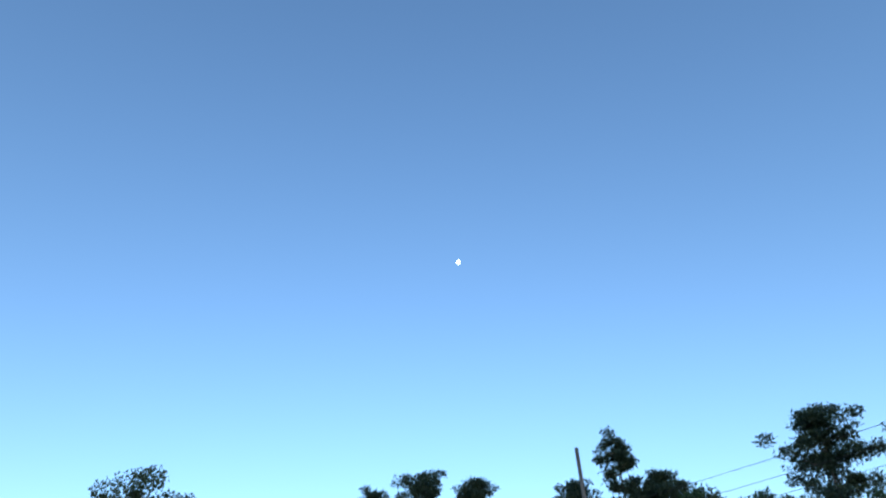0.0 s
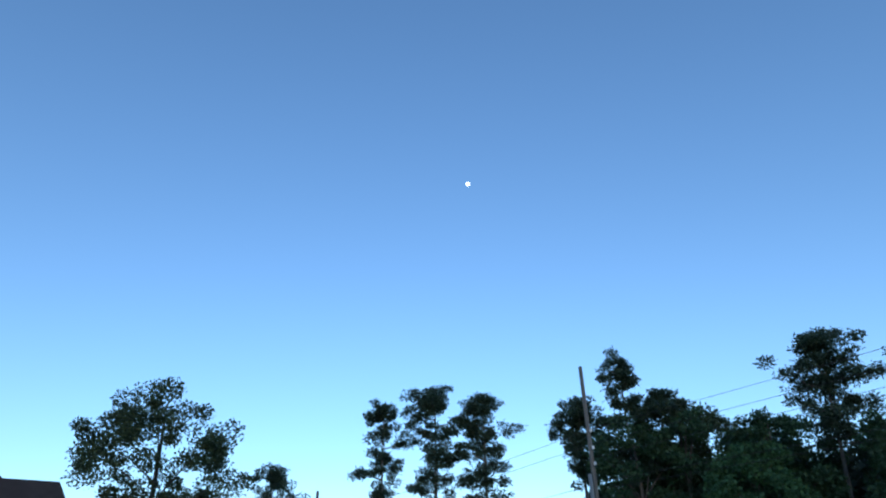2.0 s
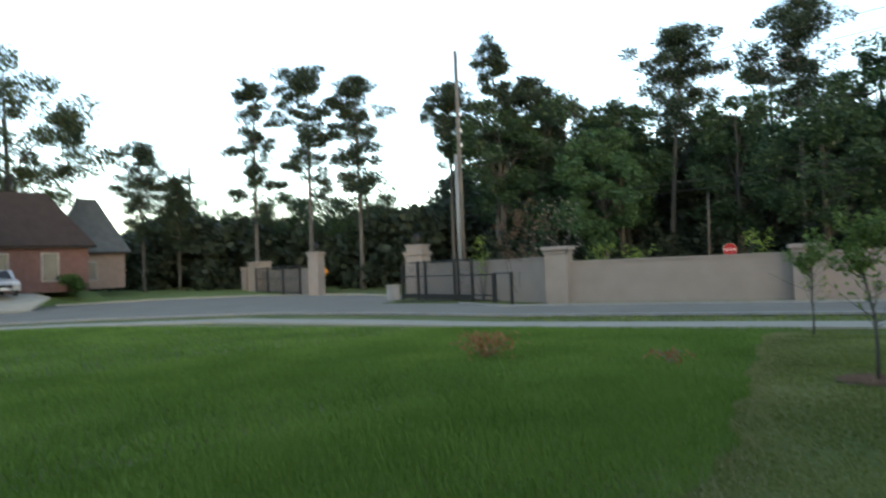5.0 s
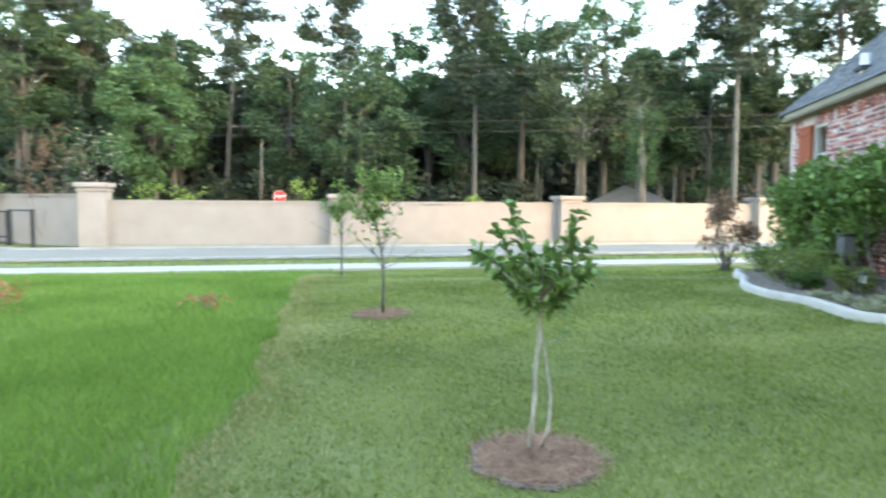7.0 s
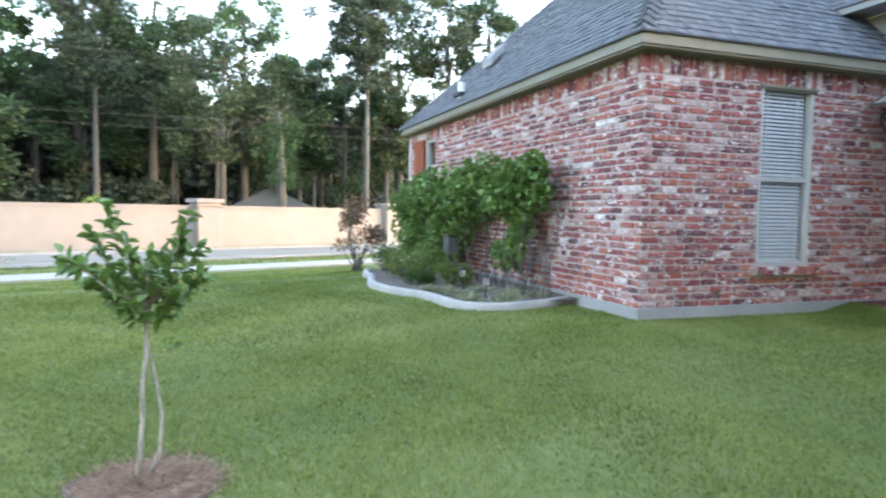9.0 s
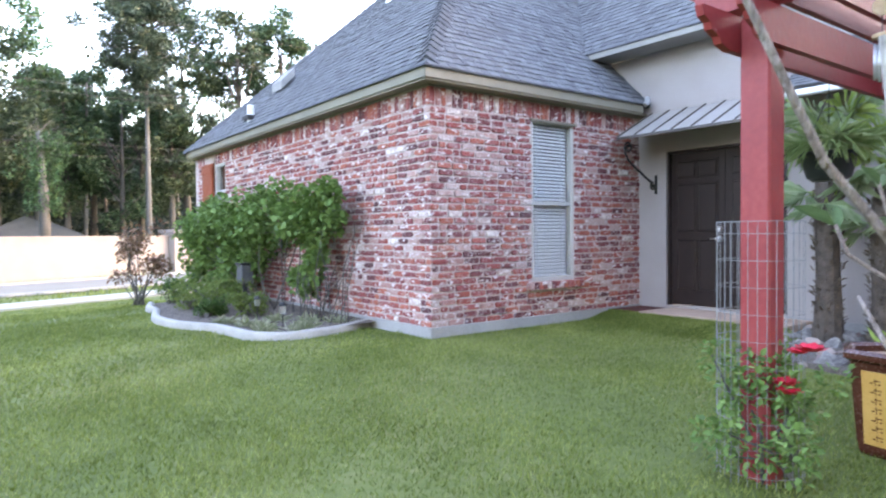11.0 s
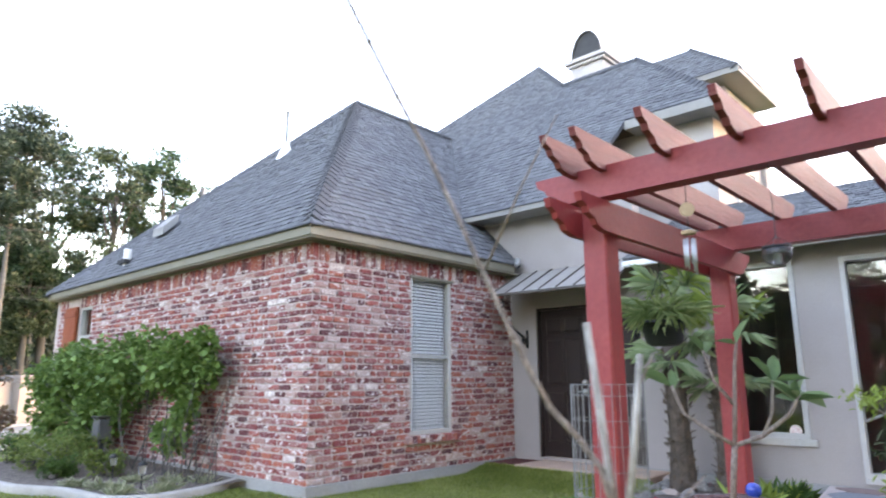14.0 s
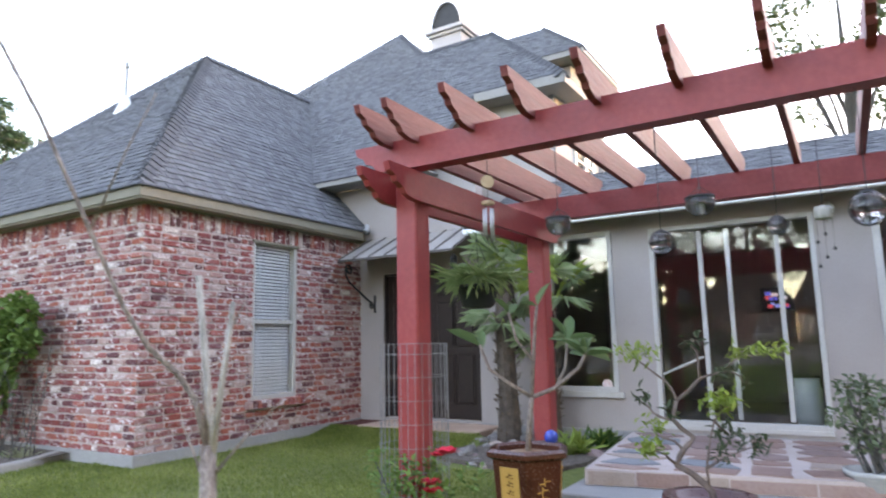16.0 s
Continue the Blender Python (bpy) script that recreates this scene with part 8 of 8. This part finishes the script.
for k in range(30):
    a, k1 = k * 2.4, 0.75 + 0.5 * math.sin(k * 1.7) ** 2
    part("dead_branch", Geo().tube([(-0.7, 30.2, Z0 + 5.2 + 0.05 * k), (-0.7 + 0.5 * k1 * math.cos(a), 30.2 + 0.5 * k1 * math.sin(a), Z0 + 5.75 + 0.05 * k), (-0.7 + 1.15 * k1 * math.cos(a), 30.2 + 1.15 * k1 * math.sin(a), Z0 + 5.7 + 0.04 * k)], [0.018, 0.012, 0.004], 4), M_BARK, sn)


# ================= lawn =================
def blades(name, pts, height, width, mat, label, seed, bend=0.5, bent=False):
    """Grass blades leaning every way: a single spike each, or bent half way up."""
    rng = np.random.default_rng(seed)
    n = len(pts)
    a = rng.uniform(0, 2 * np.pi, n)
    h = height * rng.uniform(0.5, 1.25, n)
    lean = rng.uniform(0.1, bend, n) * h
    b = rng.uniform(0, 2 * np.pi, n)
    w = width * rng.uniform(0.7, 1.3, n) / 2
    side = np.stack([np.cos(a) * w, np.sin(a) * w, np.zeros(n)], 1)
    tip = pts + np.stack([np.cos(b) * lean, np.sin(b) * lean, h], 1)
    if not bent:
        v = np.stack([pts - side, pts + side, tip], 1).reshape(-1, 3)
        tagged(part(name, np_mesh(name, v, np.arange(len(v)).reshape(-1, 3)), mat), label, "grass", "", "stuff")
        return
    mid = (pts + tip) / 2 + np.stack([-np.cos(b) * lean * 0.12, -np.sin(b) * lean * 0.12, h * 0.08], 1)
    v = np.stack([pts - side, pts + side, mid + side * 0.75, tip, mid - side * 0.75], 1).reshape(-1, 3)
    o = np.arange(n)[:, None] * 5
    f = np.concatenate([o + (0, 1, 2), o + (0, 2, 4), o + (4, 2, 3)])
    tagged(part(name, np_mesh(name, v, f), mat), label, "grass", "", "stuff")


def ground_z_np(x, y):
    def off(x0, y0, y1):
        return np.hypot(np.maximum(x0 - x, 0), np.maximum(np.maximum(y0 - y, 0), y - y1))
    d = np.minimum(off(0, 0, 7.9), off(3.55, -14, 7.9))
    s = np.clip((-0.399 * x + 0.917 * y - 4) / 8, 0, 1)
    return -0.5 * np.maximum(np.minimum(1, d / 16), s * s * (3 - 2 * s))


BORDER = [(-4.9, -7.0), (-5.4, -4.6), (-5.93, -2.95), (-6.08, -2.3), (-6.32, -1.55), (-6.98, 0.17), (-7.95, 2.68), (-9.28, 6.03), (-9.6, 7.4)]
BX, BY = np.array([p[0] for p in BORDER]), np.array([p[1] for p in BORDER])


def lawn():
    rng = np.random.default_rng(1)

    def scatter(n, x0, x1, y0, y1):
        return rng.uniform(x0, x1, n), rng.uniform(y0, y1, n)

    def keep_mown(x, y):
        edge = np.interp(y, BY, BX) + 0.05 * np.sin(y * 3.1) + 0.035 * np.sin(y * 7.7)
        s = -0.399 * x + 0.917 * y
        bed = (x > -1.95) & (y > 0.65) & (y < 6.6) & (x > np.interp(y, [p[1] for p in EDGE[::-1]], [p[0] for p in EDGE[::-1]]) - 0.08)
        house = ((x > -0.04) & (y > -0.04)) | ((x > 2.9) & (y > -2.4)) | ((x > 0.92) & (y < -3.88)) | ((x > 1.6) & (y < -2.3))
        wob = 0.02 * np.sin(3 * np.arctan2(y + 2.45, x + 4.305)) + 0.014 * np.sin(7 * np.arctan2(y + 2.45, x + 4.305) + 1) + rng.normal(0, 0.012, len(x))
        ring = (np.hypot(x + 4.305, y + 2.45) < 0.32 + wob) | (np.hypot(x + 6.28, y - 1.58) < 0.32 + rng.normal(0, 0.012, len(x)))
        return (x > edge) & (s < 11.85) & ~bed & ~house & ~ring, edge
    for k, (n, box, h, w) in enumerate(((300000, (-7.0, 3.0, -5.9, 0.2), 0.032, 0.007), (120000, (-9, 1.0, 0.2, 5.0), 0.036, 0.011), (70000, (-11, 2.0, 5.0, 13.5), 0.04, 0.014), (60000, (-7.0, 0.9, -12.0, -5.9), 0.036, 0.012))):
        x, y = scatter(n, *box)
        ok, _ = keep_mown(x, y)
        patch = np.sin(x * 2.3 + 1.1 * np.sin(y * 1.7)) * np.sin(y * 2.9 + np.sin(x * 1.3)) + rng.normal(0, 0.45, n)
        ok &= patch > -1.05
        x, y = x[ok], y[ok]
        blades("lawn_grass", np.stack([x, y, ground_z_np(x, y) - 0.004], 1), h, w, M_GRASS, "short mown lawn grass", 10 + k, 0.9)
    for k, (n, box, h, w) in enumerate(((110000, (-9.5, -4.8, -7.0, 1.0), 0.085, 0.006), (130000, (-17, -6.5, -6.0, 6.5), 0.09, 0.012), (150000, (-36, -8.0, -12.0, 9.0), 0.09, 0.03))):
        x, y = scatter(n, *box)
        _, edge = keep_mown(x, y)
        s = -0.399 * x + 0.917 * y
        ok = (x < edge) & (s < 11.85) & (np.hypot(x + 4.2, y + 5.9) > 0.9) & (y < np.interp(x, [-40, -36, -31.5, -26.5, -20.5, -19.0], [-20, -8.3, -1.5, 2.75, 4.65, 99]))
        x, y = x[ok], y[ok]
        blades("tall_grass", np.stack([x, y, ground_z_np(x, y) - 0.004], 1), h, w, M_TALLGRASS, "longer lush unmown grass", 20 + k, 0.7, k == 0)
    x, y = scatter(170000, -10, -4.5, -6.5, 7.5)
    ok, edge = keep_mown(x, y)
    ok &= (x - edge) < np.abs(rng.normal(0, 0.34, len(x)))
    x, y = x[ok], y[ok]
    blades("dry_grass", np.stack([x, y, ground_z_np(x, y) - 0.003], 1), 0.044, 0.009, M_DRYGRASS, "strip of dry straw-coloured grass along the mowing edge", 33, 0.9)
    x, y = scatter(60000, -6.5, 2.5, -5.5, 3)
    ok, _ = keep_mown(x, y)
    ok &= (np.sin(x * 1.9 + 0.7) * np.sin(y * 1.6 + 1.0) + rng.normal(0, 0.45, len(x))) > 0.6
    x, y = x[ok], y[ok]
    blades("dry_grass", np.stack([x, y, ground_z_np(x, y) - 0.003], 1), 0.031, 0.006, M_DRYGRASS, "scattered dry straw-coloured grass in the lawn", 34, 0.9)
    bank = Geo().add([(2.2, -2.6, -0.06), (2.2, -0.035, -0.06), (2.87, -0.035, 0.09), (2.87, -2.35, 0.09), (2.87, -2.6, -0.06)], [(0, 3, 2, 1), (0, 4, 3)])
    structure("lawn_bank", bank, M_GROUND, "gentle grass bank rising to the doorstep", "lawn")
    x, y = scatter(26000, 2.25, 2.87, -2.35, -0.04)
    blades("bank_grass", np.stack([x, y, -0.06 + 0.15 * (x - 2.2) / 0.67], 1), 0.032, 0.007, M_GRASS, "short lawn grass on the bank by the doorstep", 40, 0.9)
    x, y = scatter(40000, -22, 12, 8, 26)
    s = -0.399 * x + 0.917 * y
    ok = ((s > 13.25) & (s < 15.1)) | ((s > 20.1) & (s < 21.3))
    x, y = x[ok], y[ok]
    blades("verge_grass", np.stack([x, y, np.full(len(x), Z0 - 0.004)], 1), 0.11, 0.03, M_GRASS, "ragged grass verge beside the street", 30, 0.7)
    # dry palm-like debris and dry patches left on the long grass
    dry = leaf_material("dry_leaves", [(0.22, 0.085, 0.035), (0.38, 0.17, 0.08), (0.52, 0.31, 0.17)])
    for nm, cx, cy, n, r, lab in (("dead_brush", -11.5, 1.35, 260, 0.24, "small heap of rust-brown dead branches on the grass"), ("dead_leaves", -8.63, 1.8, 40, 0.15, "scatter of dry brown leaves on the grass")):
        z = float(ground_z_np(np.array(cx), np.array(cy)))
        t = thing(nm, cx, cy, z, lab, "garden debris")
        p = np.stack([cx + rng.normal(0, r, n), cy + rng.normal(0, r * 0.7, n), z + rng.uniform(0.10, 0.15 + (0.22 if nm == "dead_brush" else 0.0), n)], 1)
        v, f = big_leaves(rng, p, rng.normal(0, 1, (n, 3)) + (0, 0, 0.4), 0.12, 0.03, 0.3)
        part("leaves", np_mesh("leaves", v, f), dry, t, kind="stuff")
        for k in range(6):
            a = k * 1.1
            part("stick", Geo().tube([(cx, cy, z), (cx + r * math.cos(a), cy + r * math.sin(a), z + 0.2)], [0.01, 0.005], 5), M_TWIG, t)


lawn()

# ================= brick pieces, last =================
brick_wall("front", 3.55, [(WX0, WX1, WZ0 - 0.1, WZ1)], front_wall, (0.0, 3.0, 0.0))
brick_wall("side", LEN_S, [(SY0, SY1, SZ0, WZ1), (7.0, 7.64, 1.28, 2.52)], side_wall, (0.0, 3.0, 0.0))
